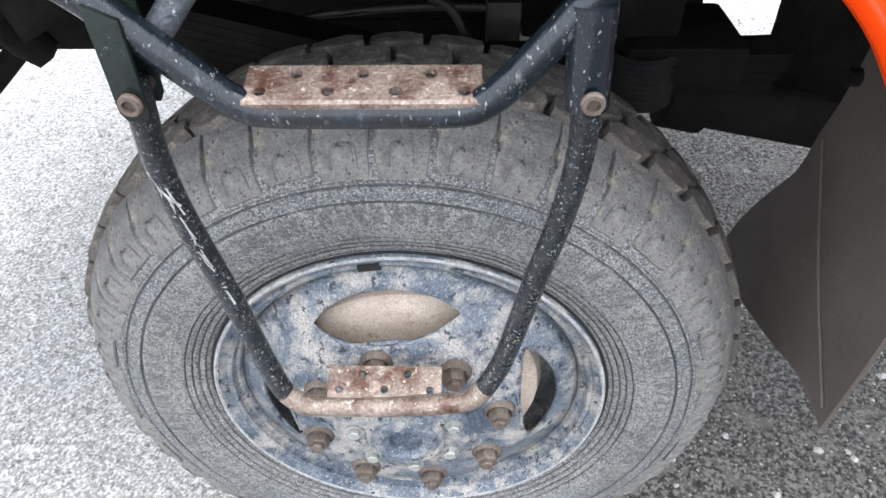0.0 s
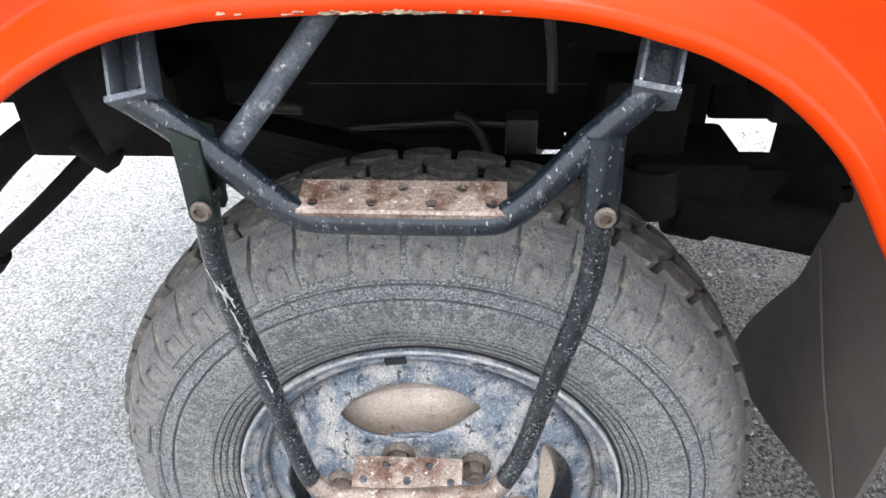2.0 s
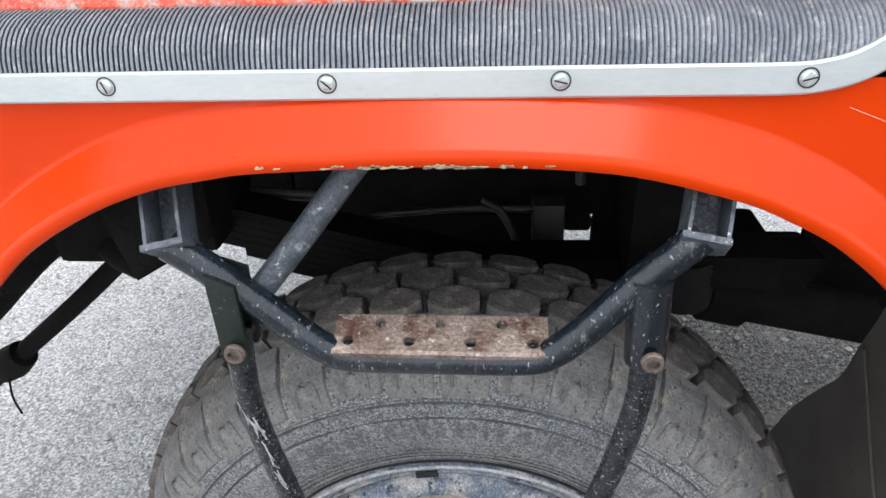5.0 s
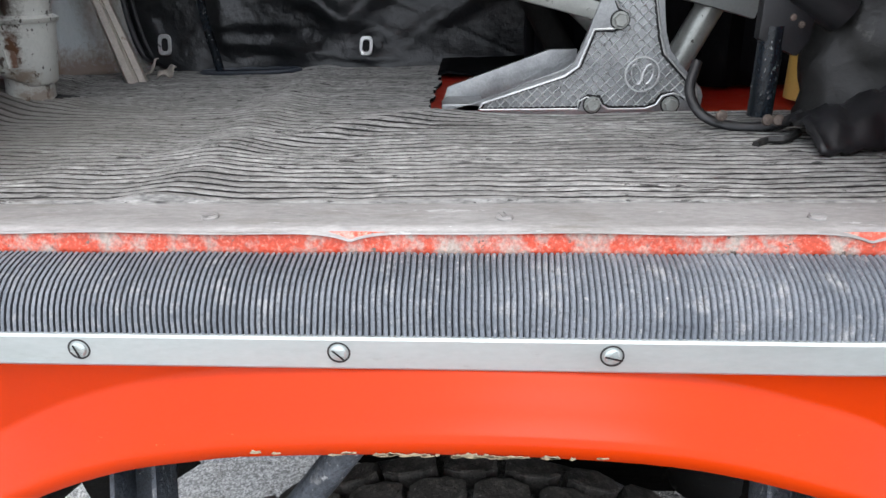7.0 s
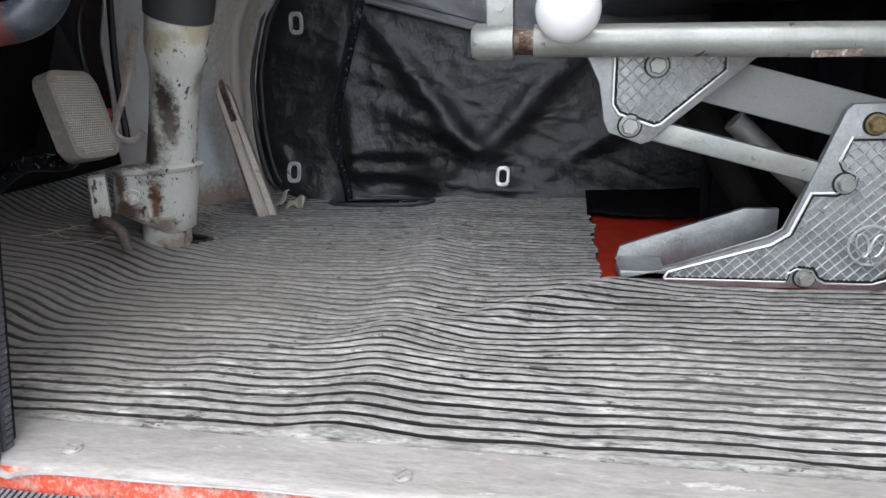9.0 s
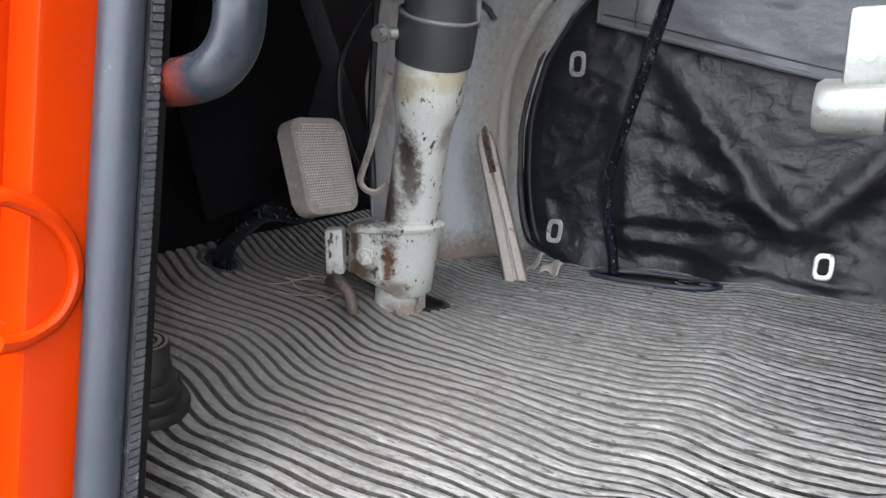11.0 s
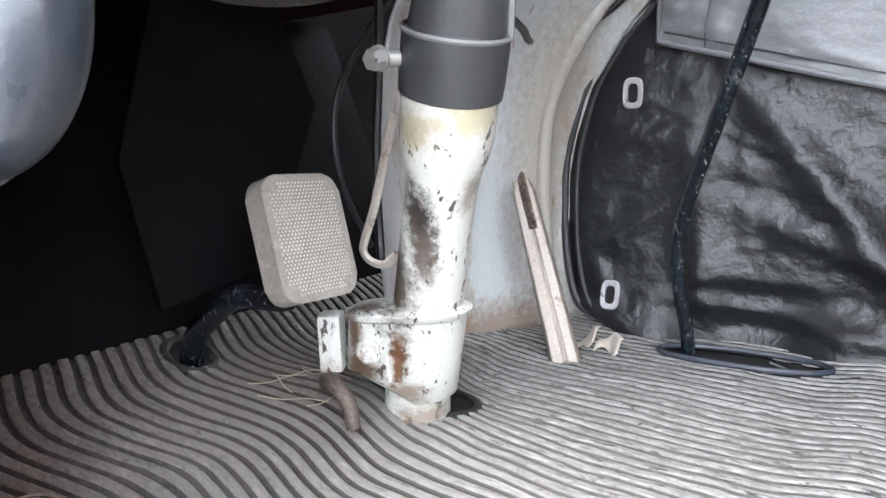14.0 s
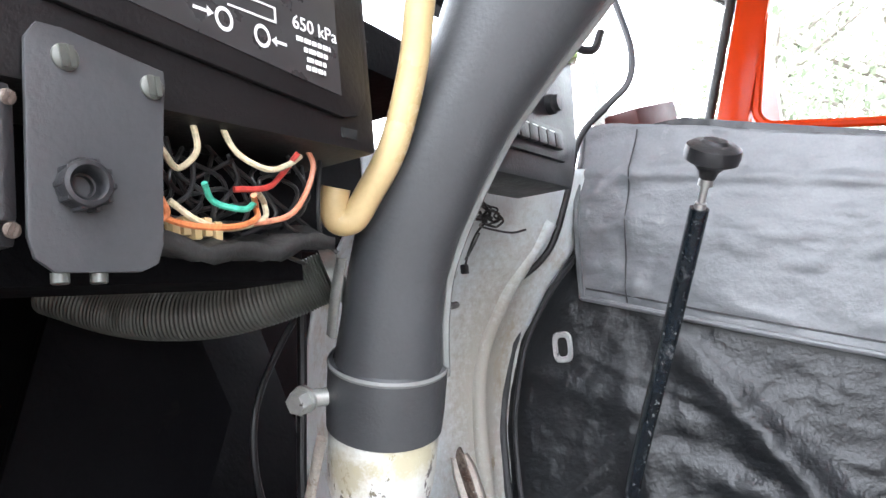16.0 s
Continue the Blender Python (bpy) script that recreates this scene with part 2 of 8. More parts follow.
LEATHER = mat("black_leatherette", (0.0075, 0.0082, 0.0096), (0.013, 0.0142, 0.0162), 10, 0.33, spots=(0.020, 0.020, 0.021), sscale=24, samt=0.2,
              bump=0.35, bscale=170, rvar=0.07, spec=0.47, grain=0.06)
# Cover's leatherette again, greyed because sky light is put into the colour.
FLAPCLOTH = mat("lit_leatherette_flap", (0.105, 0.110, 0.116), (0.140, 0.146, 0.152), 8, 0.40, spots=(0.175, 0.180, 0.185), sscale=14, samt=0.25,
                bump=0.3, bscale=150, rvar=0.1, grain=0.05)
PIPING = mat("black_piping", (0.018, 0.018, 0.02), (0.032, 0.032, 0.035), 40, 0.5, bump=0.2, grain=0.05)
CAST = mat("cast_aluminium", (0.24, 0.247, 0.25), (0.36, 0.368, 0.367), 30, 0.42, metal=0.7, spots=(0.26, 0.255, 0.245), sscale=22, samt=0.3,
           bump=0.25, bscale=330, grain=0.09)
RIDGE = mat("bright_cast_ridges", (0.52, 0.53, 0.53), (0.64, 0.65, 0.645), 30, 0.35, metal=0.6, spots=(0.22, 0.22, 0.21), sscale=60, samt=0.2, grain=0.08)
SILVER = mat("silver_painted_steel", (0.25, 0.258, 0.240), (0.36, 0.368, 0.345), 20, 0.36, metal=0.5, spots=(0.10, 0.085, 0.07), sscale=30, samt=0.24, chips=(0.06, 0.055, 0.05), cscale=70, camt=0.05, bump=0.15, grain=0.06)
GREY_BEAM = mat("grey_painted_beam", (0.15, 0.155, 0.15), (0.20, 0.205, 0.20), 12, 0.5, spots=(0.14, 0.14, 0.135), sscale=20, samt=0.25, bump=0.1, grain=0.05)
WHITE_COL = mat("chipped_white_enamel", (0.52, 0.525, 0.485), (0.64, 0.645, 0.60), 7, 0.35, spots=(0.27, 0.20, 0.145), sscale=13, samt=0.22,
                chips=(0.060, 0.052, 0.045), cscale=110, camt=0.11, stretch=(1, 1, 0.45), bump=0.12, bscale=120, grain=0.04)
GREY_COL = mat("dark_grey_plastic_shroud", (0.036, 0.038, 0.040), (0.050, 0.052, 0.055), 14, 0.40, spots=(0.12, 0.12, 0.12), sscale=40, samt=0.12, bump=0.12, bscale=400, grain=0.04)
BLACK_PLASTIC = mat("black_plastic", (0.008, 0.008, 0.009), (0.015, 0.015, 0.017), 16, 0.42, spots=(0.07, 0.066, 0.062), sscale=30, samt=0.18, bump=0.15, bscale=380, grain=0.05)
DASH = mat("dash_dark_brown_plastic", (0.006, 0.0056, 0.006), (0.011, 0.0102, 0.0105), 10, 0.45, spots=(0.05, 0.047, 0.044), sscale=30, samt=0.16, spec=0.3, bump=0.12, bscale=420, grain=0.05)
RUBBER = mat("black_rubber", (0.009, 0.009, 0.009), (0.018, 0.018, 0.017), 14, 0.55, spots=(0.06, 0.058, 0.054), sscale=22, samt=0.3, bump=0.25, grain=0.08)
SEAL = mat("grey_seal_rubber", (0.024, 0.030, 0.040), (0.046, 0.054, 0.068), 8, 0.48, spots=(0.20, 0.21, 0.225), sscale=14, samt=0.25, bump=0.15, grain=0.04)
STRIPE = mat("dark_weatherstrip", (0.032, 0.034, 0.038), (0.06, 0.063, 0.07), 30, 0.6, spots=(0.20, 0.20, 0.20), sscale=50, samt=0.3, bump=0.3)
HANDLE = mat("dark_grey_grab_tube", (0.013, 0.018, 0.025), (0.027, 0.034, 0.044), 14, 0.30, coat=0.12, spots=(0.10, 0.106, 0.115), sscale=26, samt=0.2, bump=0.12, grain=0.03)
WALL_GREY = mat("pale_grey_panel", (0.55, 0.595, 0.60), (0.65, 0.69, 0.69), 5, 0.42, spots=(0.40, 0.345, 0.27), sscale=6, samt=0.36,
                chips=(0.22, 0.18, 0.14), cscale=26, camt=0.02, stretch=(1, 1, 0.4), bump=0.2, grain=0.04)
IVORY = mat("ivory_plastic", (0.44, 0.315, 0.145), (0.53, 0.405, 0.215), 10, 0.32, spots=(0.46, 0.33, 0.15), sscale=16, samt=0.25, bump=0.05, grain=0.03)
BEIGE_STEEL = mat("worn_beige_steel", (0.42, 0.375, 0.32), (0.52, 0.475, 0.42), 22, 0.5, spots=(0.19, 0.13, 0.09), sscale=30, samt=0.34, bump=0.3, grain=0.1)
PEDAL = mat("dusty_pedal_rubber", (0.21, 0.193, 0.17), (0.29, 0.268, 0.238), 20, 0.85, spots=(0.34, 0.318, 0.285), sscale=14, samt=0.4, bump=0.3, grain=0.12)
CHROME = mat("dull_chrome", (0.42, 0.415, 0.40), (0.52, 0.515, 0.50), 30, 0.36, metal=0.8, spots=(0.34, 0.30, 0.24), sscale=50, samt=0.2, grain=0.05)
WHITE_BALL = mat("white_knob_plastic", (0.80, 0.80, 0.79), (0.83, 0.83, 0.82), 10, 0.25, rvar=0.05, grain=0)
FLEX = mat("dull_flex_hose", (0.072, 0.075, 0.067), (0.115, 0.120, 0.108), 20, 0.40, metal=0.3, spots=(0.12, 0.11, 0.09), sscale=25, samt=0.3, grain=0.06)
BRASS = mat("tarnished_brass", (0.17, 0.125, 0.055), (0.26, 0.20, 0.10), 40, 0.4, metal=0.6, spots=(0.08, 0.06, 0.03), sscale=60, samt=0.3, bump=0.2)
GOLD = mat("yellow_cylinder_paint", (0.46, 0.29, 0.07), (0.55, 0.36, 0.11), 14, 0.4, spots=(0.22, 0.14, 0.05), sscale=25, samt=0.3, grain=0.04)
# Near-black, as the shade of the footwell is put into this colour.
DARK_CAB = mat("footwell_shade_black", (0.003, 0.003, 0.004), (0.007, 0.007, 0.008), 7, 0.75, spots=(0.010, 0.0095, 0.009), sscale=12, samt=0.25, bump=0.25, spec=0.05, grain=0.08)
LABEL_WHITE = mat("label_print_white", (0.62, 0.62, 0.60), (0.70, 0.70, 0.68), 40, 0.5, grain=0)
LABEL_BLACK = mat("label_plate_black", (0.026, 0.025, 0.026), (0.036, 0.035, 0.035), 30, 0.32, grain=0.03)
HANDLE_SPOT = (-0.502, 0.122, 1.594)


def add_tint_patch(m, at, radius, colour, amount=0.85, ragged=0.0, squash=(1, 1, 1)):
    """A patch of another colour round one spot, for stains and painted shade, with a ragged edge if asked."""
    n, l = m.node_tree.nodes, m.node_tree.links
    b = n["Principled BSDF"]
    src = b.inputs["Base Color"].links[0].from_socket
    tc, o, k, d, r, x = (n.new("ShaderNode" + q) for q in ("TexCoord", "VectorMath", "VectorMath", "VectorMath", "MapRange", "Mix"))
    o.operation, k.operation, d.operation = "SUBTRACT", "MULTIPLY", "LENGTH"
    o.inputs[1].default_value, k.inputs[1].default_value = at, squash
    l.new(tc.outputs["Object"], o.inputs[0])
    l.new(o.outputs[0], k.inputs[0])
    l.new(k.outputs[0], d.inputs[0])
    dist = d.outputs["Value"]
    if ragged:
        t, a = n.new("ShaderNodeTexNoise"), n.new("ShaderNodeMath")
        t.inputs["Scale"].default_value, t.inputs["Detail"].default_value, t.inputs["Roughness"].default_value = 110.0, 6.0, 0.75
        l.new(tc.outputs["Object"], t.inputs["Vector"])
        a.operation = "MULTIPLY_ADD"
        a.inputs[1].default_value = ragged * radius * 4
        l.new(t.outputs["Fac"], a.inputs[0])
        l.new(dist, a.inputs[2])
        dist = a.outputs[0]
    lo, hi = radius * 0.35 + ragged * radius * 2, radius + ragged * radius * 2
    r.inputs[1].default_value, r.inputs[2].default_value, r.inputs[3].default_value, r.inputs[4].default_value = lo, hi, amount, 0.0
    l.new(dist, r.inputs[0])
    x.data_type = "RGBA"
    l.new(r.outputs[0], x.inputs[0])
    l.new(src, x.inputs[6])
    x.inputs[7].default_value = (*colour, 1)
    l.new(x.outputs[2], b.inputs["Base Color"])


add_tint_patch(HANDLE, HANDLE_SPOT, 0.026, (0.22, 0.034, 0.018), 0.85, 0.25)
add_tint_patch(MAT_RUBBER, (-0.73, 0.45, 1.34), 0.15, (0.055, 0.044, 0.036), 0.9, 0.3)
add_tint_patch(MAT_RUBBER, (-0.60, 0.33, 1.34), 0.26, (0.27, 0.255, 0.23), 0.6, 0.5)
add_tint_patch(MAT_GROOVE, (-0.60, 0.44, 1.34), 0.42, (0.120, 0.113, 0.102), 0.85, 0.3)
add_tint_patch(MAT_GROOVE, (-0.73, 0.45, 1.34), 0.15, (0.045, 0.037, 0.031), 0.9, 0.3)
# Darker mat toward the toe board stands for the pillar and wall shadow.
add_tint_patch(MAT_RUBBER, (-0.84, 0.30, 1.40), 0.24, (0.085, 0.075, 0.068), 0.45, 0.2, (1, 0.7, 0.5))
for at, rad, amt in (((-0.58, 0.55, 1.337), 0.15, 0.6), ((-0.30, 0.47, 1.337), 0.13, 0.6), ((-0.42, 0.33, 1.337), 0.10, 0.5), ((0.02, 0.22, 1.337), 0.10, 0.45), ((-0.36, 0.66, 1.337), 0.14, 0.6)):
    add_tint_patch(MAT_GROOVE, at, rad, (0.15, 0.144, 0.133), 0.7 * amt, 0.3, (0.6, 1, 0.3))
add_tint_patch(WALL_GREY, (-0.71, 0.74, 1.34), 0.09, (0.24, 0.15, 0.10), 0.8, 0.4, (0.6, 0.4, 1.6))
add_tint_patch(WALL_GREY, (-0.68, 0.83, 1.60), 0.085, (0.30, 0.25, 0.18), 0.7, 0.35, (0.7, 1.1, 0.22))
HOLE = mat("dark_hole", (0.004, 0.004, 0.004), (0.007, 0.007, 0.007), 30, 0.9)


def wire_mat(name, c):
    return mat(name, c, tuple(v * 0.8 for v in c), 30, 0.4, spots=tuple(v * 0.5 for v in c), sscale=40, samt=0.2)


WIRE = {k: wire_mat("wire_" + k, c) for k, c in {
    "red": (0.42, 0.045, 0.035), "orange": (0.55, 0.17, 0.06), "cream": (0.62, 0.54, 0.36), "black": (0.02, 0.02, 0.02),
    "green": (0.05, 0.36, 0.25), "salmon": (0.60, 0.24, 0.14)}.items()}


def ground_material():
    m = bpy.data.materials.new("gravelly_ground")
    m.use_nodes = True
    n, l = m.node_tree.nodes, m.node_tree.links
    b = n["Principled BSDF"]
    tc = n.new("ShaderNodeTexCoord")

    def tex(kind, s, **kw):
        t = n.new(kind)
        t.inputs["Scale"].default_value = s
        for k, v in kw.items():
            t.inputs[k].default_value = v
        l.new(tc.outputs["Object"], t.inputs["Vector"])
        return t

    def ramp(src, lo, hi, a=0.0, c=1.0):
        r = n.new("ShaderNodeMapRange")
        for i, v in zip((1, 2, 3, 4), (lo, hi, a, c)):
            r.inputs[i].default_value = v
        l.new(src, r.inputs[0])
        return r.outputs[0]

    def mixc(fac, a, bb):
        x = n.new("ShaderNodeMix")
        x.data_type = "RGBA"
        l.new(fac, x.inputs[0])
        for s, v in ((6, a), (7, bb)):
            if isinstance(v, tuple):
                x.inputs[s].default_value = (*v, 1)
            else:
                l.new(v, x.inputs[s])
        return x.outputs[2]

    fine = tex("ShaderNodeTexNoise", 70, Detail=9, Roughness=0.74).outputs["Fac"]
    mid = tex("ShaderNodeTexNoise", 7, Detail=8, Roughness=0.65).outputs["Fac"]
    big = tex("ShaderNodeTexNoise", 1.6, Detail=5).outputs["Fac"]
    vor = tex("ShaderNodeTexVoronoi", 55)
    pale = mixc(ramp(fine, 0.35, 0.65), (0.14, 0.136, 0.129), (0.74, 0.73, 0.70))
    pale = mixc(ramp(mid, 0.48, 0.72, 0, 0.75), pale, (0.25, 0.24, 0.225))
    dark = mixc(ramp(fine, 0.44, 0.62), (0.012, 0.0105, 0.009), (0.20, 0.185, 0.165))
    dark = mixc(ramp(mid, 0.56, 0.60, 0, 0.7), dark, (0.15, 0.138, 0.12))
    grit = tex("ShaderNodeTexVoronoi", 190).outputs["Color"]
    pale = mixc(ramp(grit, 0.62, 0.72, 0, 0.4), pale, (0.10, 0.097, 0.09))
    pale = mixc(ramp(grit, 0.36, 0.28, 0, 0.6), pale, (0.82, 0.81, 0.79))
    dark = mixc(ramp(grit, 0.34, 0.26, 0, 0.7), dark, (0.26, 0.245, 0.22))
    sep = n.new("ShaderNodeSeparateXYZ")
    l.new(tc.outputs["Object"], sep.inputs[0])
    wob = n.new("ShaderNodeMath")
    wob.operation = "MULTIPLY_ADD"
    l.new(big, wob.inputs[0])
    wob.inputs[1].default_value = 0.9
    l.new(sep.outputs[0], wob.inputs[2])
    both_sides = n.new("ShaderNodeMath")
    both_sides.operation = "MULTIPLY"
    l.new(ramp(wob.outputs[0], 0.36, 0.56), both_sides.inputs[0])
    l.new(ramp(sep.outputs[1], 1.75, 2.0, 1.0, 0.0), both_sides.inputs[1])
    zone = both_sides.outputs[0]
    # Dark soil beside the wheel; its tone also holds shade under the truck.
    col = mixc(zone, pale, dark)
    stone = ramp(vor.outputs["Distance"], 0.12, 0.2, 1.0, 0.0)
    pick = ramp(vor.outputs["Color"], 0.62, 0.66)
    both = n.new("ShaderNodeMath")
    both.operation = "MULTIPLY"
    l.new(stone, both.inputs[0])
    l.new(pick, both.inputs[1])
    col = mixc(both.outputs[0], col, (0.46, 0.45, 0.42))
    l.new(col, b.inputs["Base Color"])
    b.inputs["Roughness"].default_value = 0.9
    bn = n.new("ShaderNodeBump")
    bn.inputs["Strength"].default_value, bn.inputs["Distance"].default_value = 1.0, 0.02
    hsum = n.new("ShaderNodeMath")
    hsum.operation = "MULTIPLY_ADD"
    l.new(both.outputs[0], hsum.inputs[0])
    hsum.inputs[1].default_value = 0.35
    l.new(fine, hsum.inputs[2])
    l.new(hsum.outputs[0], bn.inputs["Height"])
    l.new(bn.outputs[0], b.inputs["Normal"])
    return m


GROUND = ground_material()

# ---- building helpers ----


def part(name, bm, material, parent=None, label="", smooth=40.0, solid=0.0):
    """Links a bmesh, built in world metres, as one mesh; under a thing when one is given."""
    bmesh.ops.recalc_face_normals(bm, faces=bm.faces[:])
    me = bpy.data.meshes.new(name)
    bm.to_mesh(me)
    bm.free()
    me.materials.append(material)
    if smooth:
        me.shade_smooth()
        me.set_sharp_from_angle(angle=radians(smooth))
    ob = new(name, me)
    if parent:
        ob.parent = parent
        ob.matrix_parent_inverse = (Matrix.Translation(parent.location) if parent.type == "EMPTY" else Matrix.Identity(4)).inverted()
        if parent.type != "EMPTY" and parent.parent:
            ob.matrix_parent_inverse = Matrix.Identity(4)
    if label:
        ob["label"] = label
    if solid:
        md = ob.modifiers.new("thickness", "SOLIDIFY")
        md.thickness = solid
        md.offset = 0
    return ob


def thing(name, label, category, at, group="", kind=""):
    ob = new(name)
    ob.empty_display_size = 0.05
    ob.location = at
    return tagged(ob, label, category, group, kind)


def structure(ob, label, category):
    return tagged(ob, label, category, kind="structure")


def box(bm, x0, x1, y0, y1, z0, z1, bevel=0.0, turn=None, about=None):
    vs = [bm.verts.new((x, y, z)) for x in (x0, x1) for y in (y0, y1) for z in (z0, z1)]
    fs = [bm.faces.new([vs[i] for i in f]) for f in ((0, 1, 3, 2), (4, 6, 7, 5), (0, 4, 5, 1), (2, 3, 7, 6), (0, 2, 6, 4), (1, 5, 7, 3))]
    if bevel:
        es = list({e for f in fs for e in f.edges})
        r = bmesh.ops.bevel(bm, geom=es, offset=bevel, segments=2, affect="EDGES", profile=0.6)
        vs = list({v for f in r["faces"] for v in f.verts} | {v for v in vs if v.is_valid})
    if turn:
        c = Vector(about) if about else Vector(((x0 + x1) / 2, (y0 + y1) / 2, (z0 + z1) / 2))
        bmesh.ops.rotate(bm, verts=vs, cent=c, matrix=Euler([radians(a) for a in turn]).to_matrix())
    return vs


def smooth_path(pts, steps=8):
    """Catmull-Rom through the points."""
    P = [Vector(p) for p in pts]
    if len(P) < 3:
        return [P[0].lerp(P[-1], i / steps) for i in range(steps + 1)]
    P = [P[0] * 2 - P[1]] + P + [P[-1] * 2 - P[-2]]
    out = []
    for i in range(1, len(P) - 2):
        a, b, c, d = P[i - 1], P[i], P[i + 1], P[i + 2]
        for k in range(steps):
            t = k / steps
            out.append(0.5 * ((2 * b) + (c - a) * t + (2 * a - 5 * b + 4 * c - d) * t * t + (3 * b - a - 3 * c + d) * t ** 3))
    return out + [P[-2]]


def sweep(bm, pts, radius, seg=12, flat=1.0, up=None):
    """A tube along the points; radius: a number or a function of 0..1; flat squeezes it."""
    pts = [Vector(p) for p in pts]
    rings = []
    ref = Vector(up) if up else Vector((0.31, 0.87, 0.39))
    for i, p in enumerate(pts):
        d = (pts[min(i + 1, len(pts) - 1)] - pts[max(i - 1, 0)]).normalized()
        u = (ref - d * ref.dot(d)).normalized()
        ref = u
        v = d.cross(u)
        r = radius(i / (len(pts) - 1)) if callable(radius) else radius
        rings.append([bm.verts.new(p + (u * math.cos(a) * flat + v * math.sin(a)) * r) for a in (2 * math.pi * k / seg for k in range(seg))])
    for a, b in zip(rings, rings[1:]):
        for k in range(seg):
            bm.faces.new((a[k], a[(k + 1) % seg], b[(k + 1) % seg], b[k]))
    bm.faces.new(rings[0][::-1])
    bm.faces.new(rings[-1])


def rod(bm, a, b, r, seg=12, r2=None):
    r2 = r if r2 is None else r2
    sweep(bm, [a, b], lambda t: r + (r2 - r) * t, seg)


def lathe(bm, profile, centre, axis, seg=48, close=False):
    """profile: (radius, distance along the axis) turned round the axis through centre."""
    axis = Vector(axis).normalized()
    u = axis.orthogonal().normalized()
    v = axis.cross(u)
    c = Vector(centre)
    rings = []
    for r, h in profile:
        if r < 1e-5:
            rings.append([bm.verts.new(c + axis * h)])
        else:
            rings.append([bm.verts.new(c + axis * h + (u * math.cos(a) + v * math.sin(a)) * r) for a in (2 * math.pi * k / seg for k in range(seg))])
    pairs = list(zip(rings, rings[1:])) + ([(rings[-1], rings[0])] if close else [])
    for a, b in pairs:
        for k in range(seg):
            k2 = (k + 1) % seg
            if len(a) == 1 and len(b) == 1:
                continue
            if len(a) == 1:
                bm.faces.new((a[0], b[k2], b[k]))
            elif len(b) == 1:
                bm.faces.new((a[k], a[k2], b[0]))
            else:
                bm.faces.new((a[k], a[k2], b[k2], b[k]))


def prism(bm, outline, origin, u, v, depth, bevel=0.0):
    """An outline in (u, v) given thickness along u x v."""
    o, u, v = Vector(origin), Vector(u), Vector(v)
    n = u.cross(v).normalized() * depth
    a = [bm.verts.new(o + u * p + v * q) for p, q in outline]
    b = [bm.verts.new(o + u * p + v * q + n) for p, q in outline]
    k = len(a)
    fs = [bm.faces.new(a[::-1]), bm.faces.new(b)]
    fs += [bm.faces.new((a[i], a[(i + 1) % k], b[(i + 1) % k], b[i])) for i in range(k)]
    if bevel:
        bmesh.ops.bevel(bm, geom=list({e for f in fs for e in f.edges}), offset=bevel, segments=2, affect="EDGES", profile=0.6)


def hexbolt(bm, at, axis, r, h, washer=0.0):
    at, axis = Vector(at), Vector(axis).normalized()
    if washer:
        lathe(bm, [(0, 0), (washer, 0), (washer, 0.0025), (0, 0.0025)], at, axis, 16)
        at = at + axis * 0.0026
    lathe(bm, [(0, 0), (r, 0), (r, h * 0.85), (r * 0.86, h), (0, h)], at, axis, 6)


def slotted_screw(bm, at, axis, r, turn=0.4):
    at, axis = Vector(at), Vector(axis).normalized()
    u = axis.orthogonal().normalized()
    v = axis.cross(u)
    lathe(bm, [(0, 0), (r, 0), (r, r * 0.22), (r * 0.8, r * 0.40), (0, r * 0.46)], at, axis, 18)
    a, b = u * math.cos(turn) + v * math.sin(turn), v * math.cos(turn) - u * math.sin(turn)
    for s in (-1, 1):
        o = at + axis * r * 0.42 + b * s * r * 0.32
        prism(bm, [(-0.8 * r, -0.2 * r), (0.8 * r, -0.2 * r), (0.8 * r, 0.2 * r), (-0.8 * r, 0.2 * r)], o, a, b, r * 0.14)


def sheet(bm, nu, nv, fn):
    g = [[bm.verts.new(fn(i / nu, j / nv)) for j in range(nv + 1)] for i in range(nu + 1)]
    for i in range(nu):
        for j in range(nv):
            bm.faces.new((g[i][j], g[i + 1][j], g[i + 1][j + 1], g[i][j + 1]))
    return g


def fbm(x, y, z, s, seed=0.0):
    return noise.fractal(Vector((x * s + seed, y * s + seed * 0.7, z * s - seed)), 0.6, 2.0, 4)


def lerp_table(table, x):
    for (a, p), (b, q) in zip(table, table[1:]):
        if x <= b:
            t = max(0.0, (x - a) / (b - a))
            return p + (q - p) * t
    return table[-1][1]

# ---- ground ----
bm = bmesh.new()
ring = [0.0, 0.8, 1.6, 3.0, 6.0, 15.0, 50.0, 400.0]
sheet(bm, 160, 160, lambda u, v: Vector(((u - 0.5) * 8, (v - 0.5) * 8 + 1, 0.006 * fbm((u - 0.5) * 8, (v - 0.5) * 8, 0, 2.2))))
edge = [v for v in bm.verts if v.is_boundary]
for f in (3.0, 10.0, 60.0):
    bes = [e for e in bm.edges if e.is_boundary]
    r = bmesh.ops.extrude_edge_only(bm, edges=bes)
    for v in r["geom"]:
        if isinstance(v, bmesh.types.BMVert):
            v.co = Vector((v.co.x * f, (v.co.y - 1) * f + 1, 0.0))
structure(part("ground", bm, GROUND, smooth=0), "grey gravelly yard surface, pale in front, dark and dirty beside the wheel with shade painted under the truck", "ground")

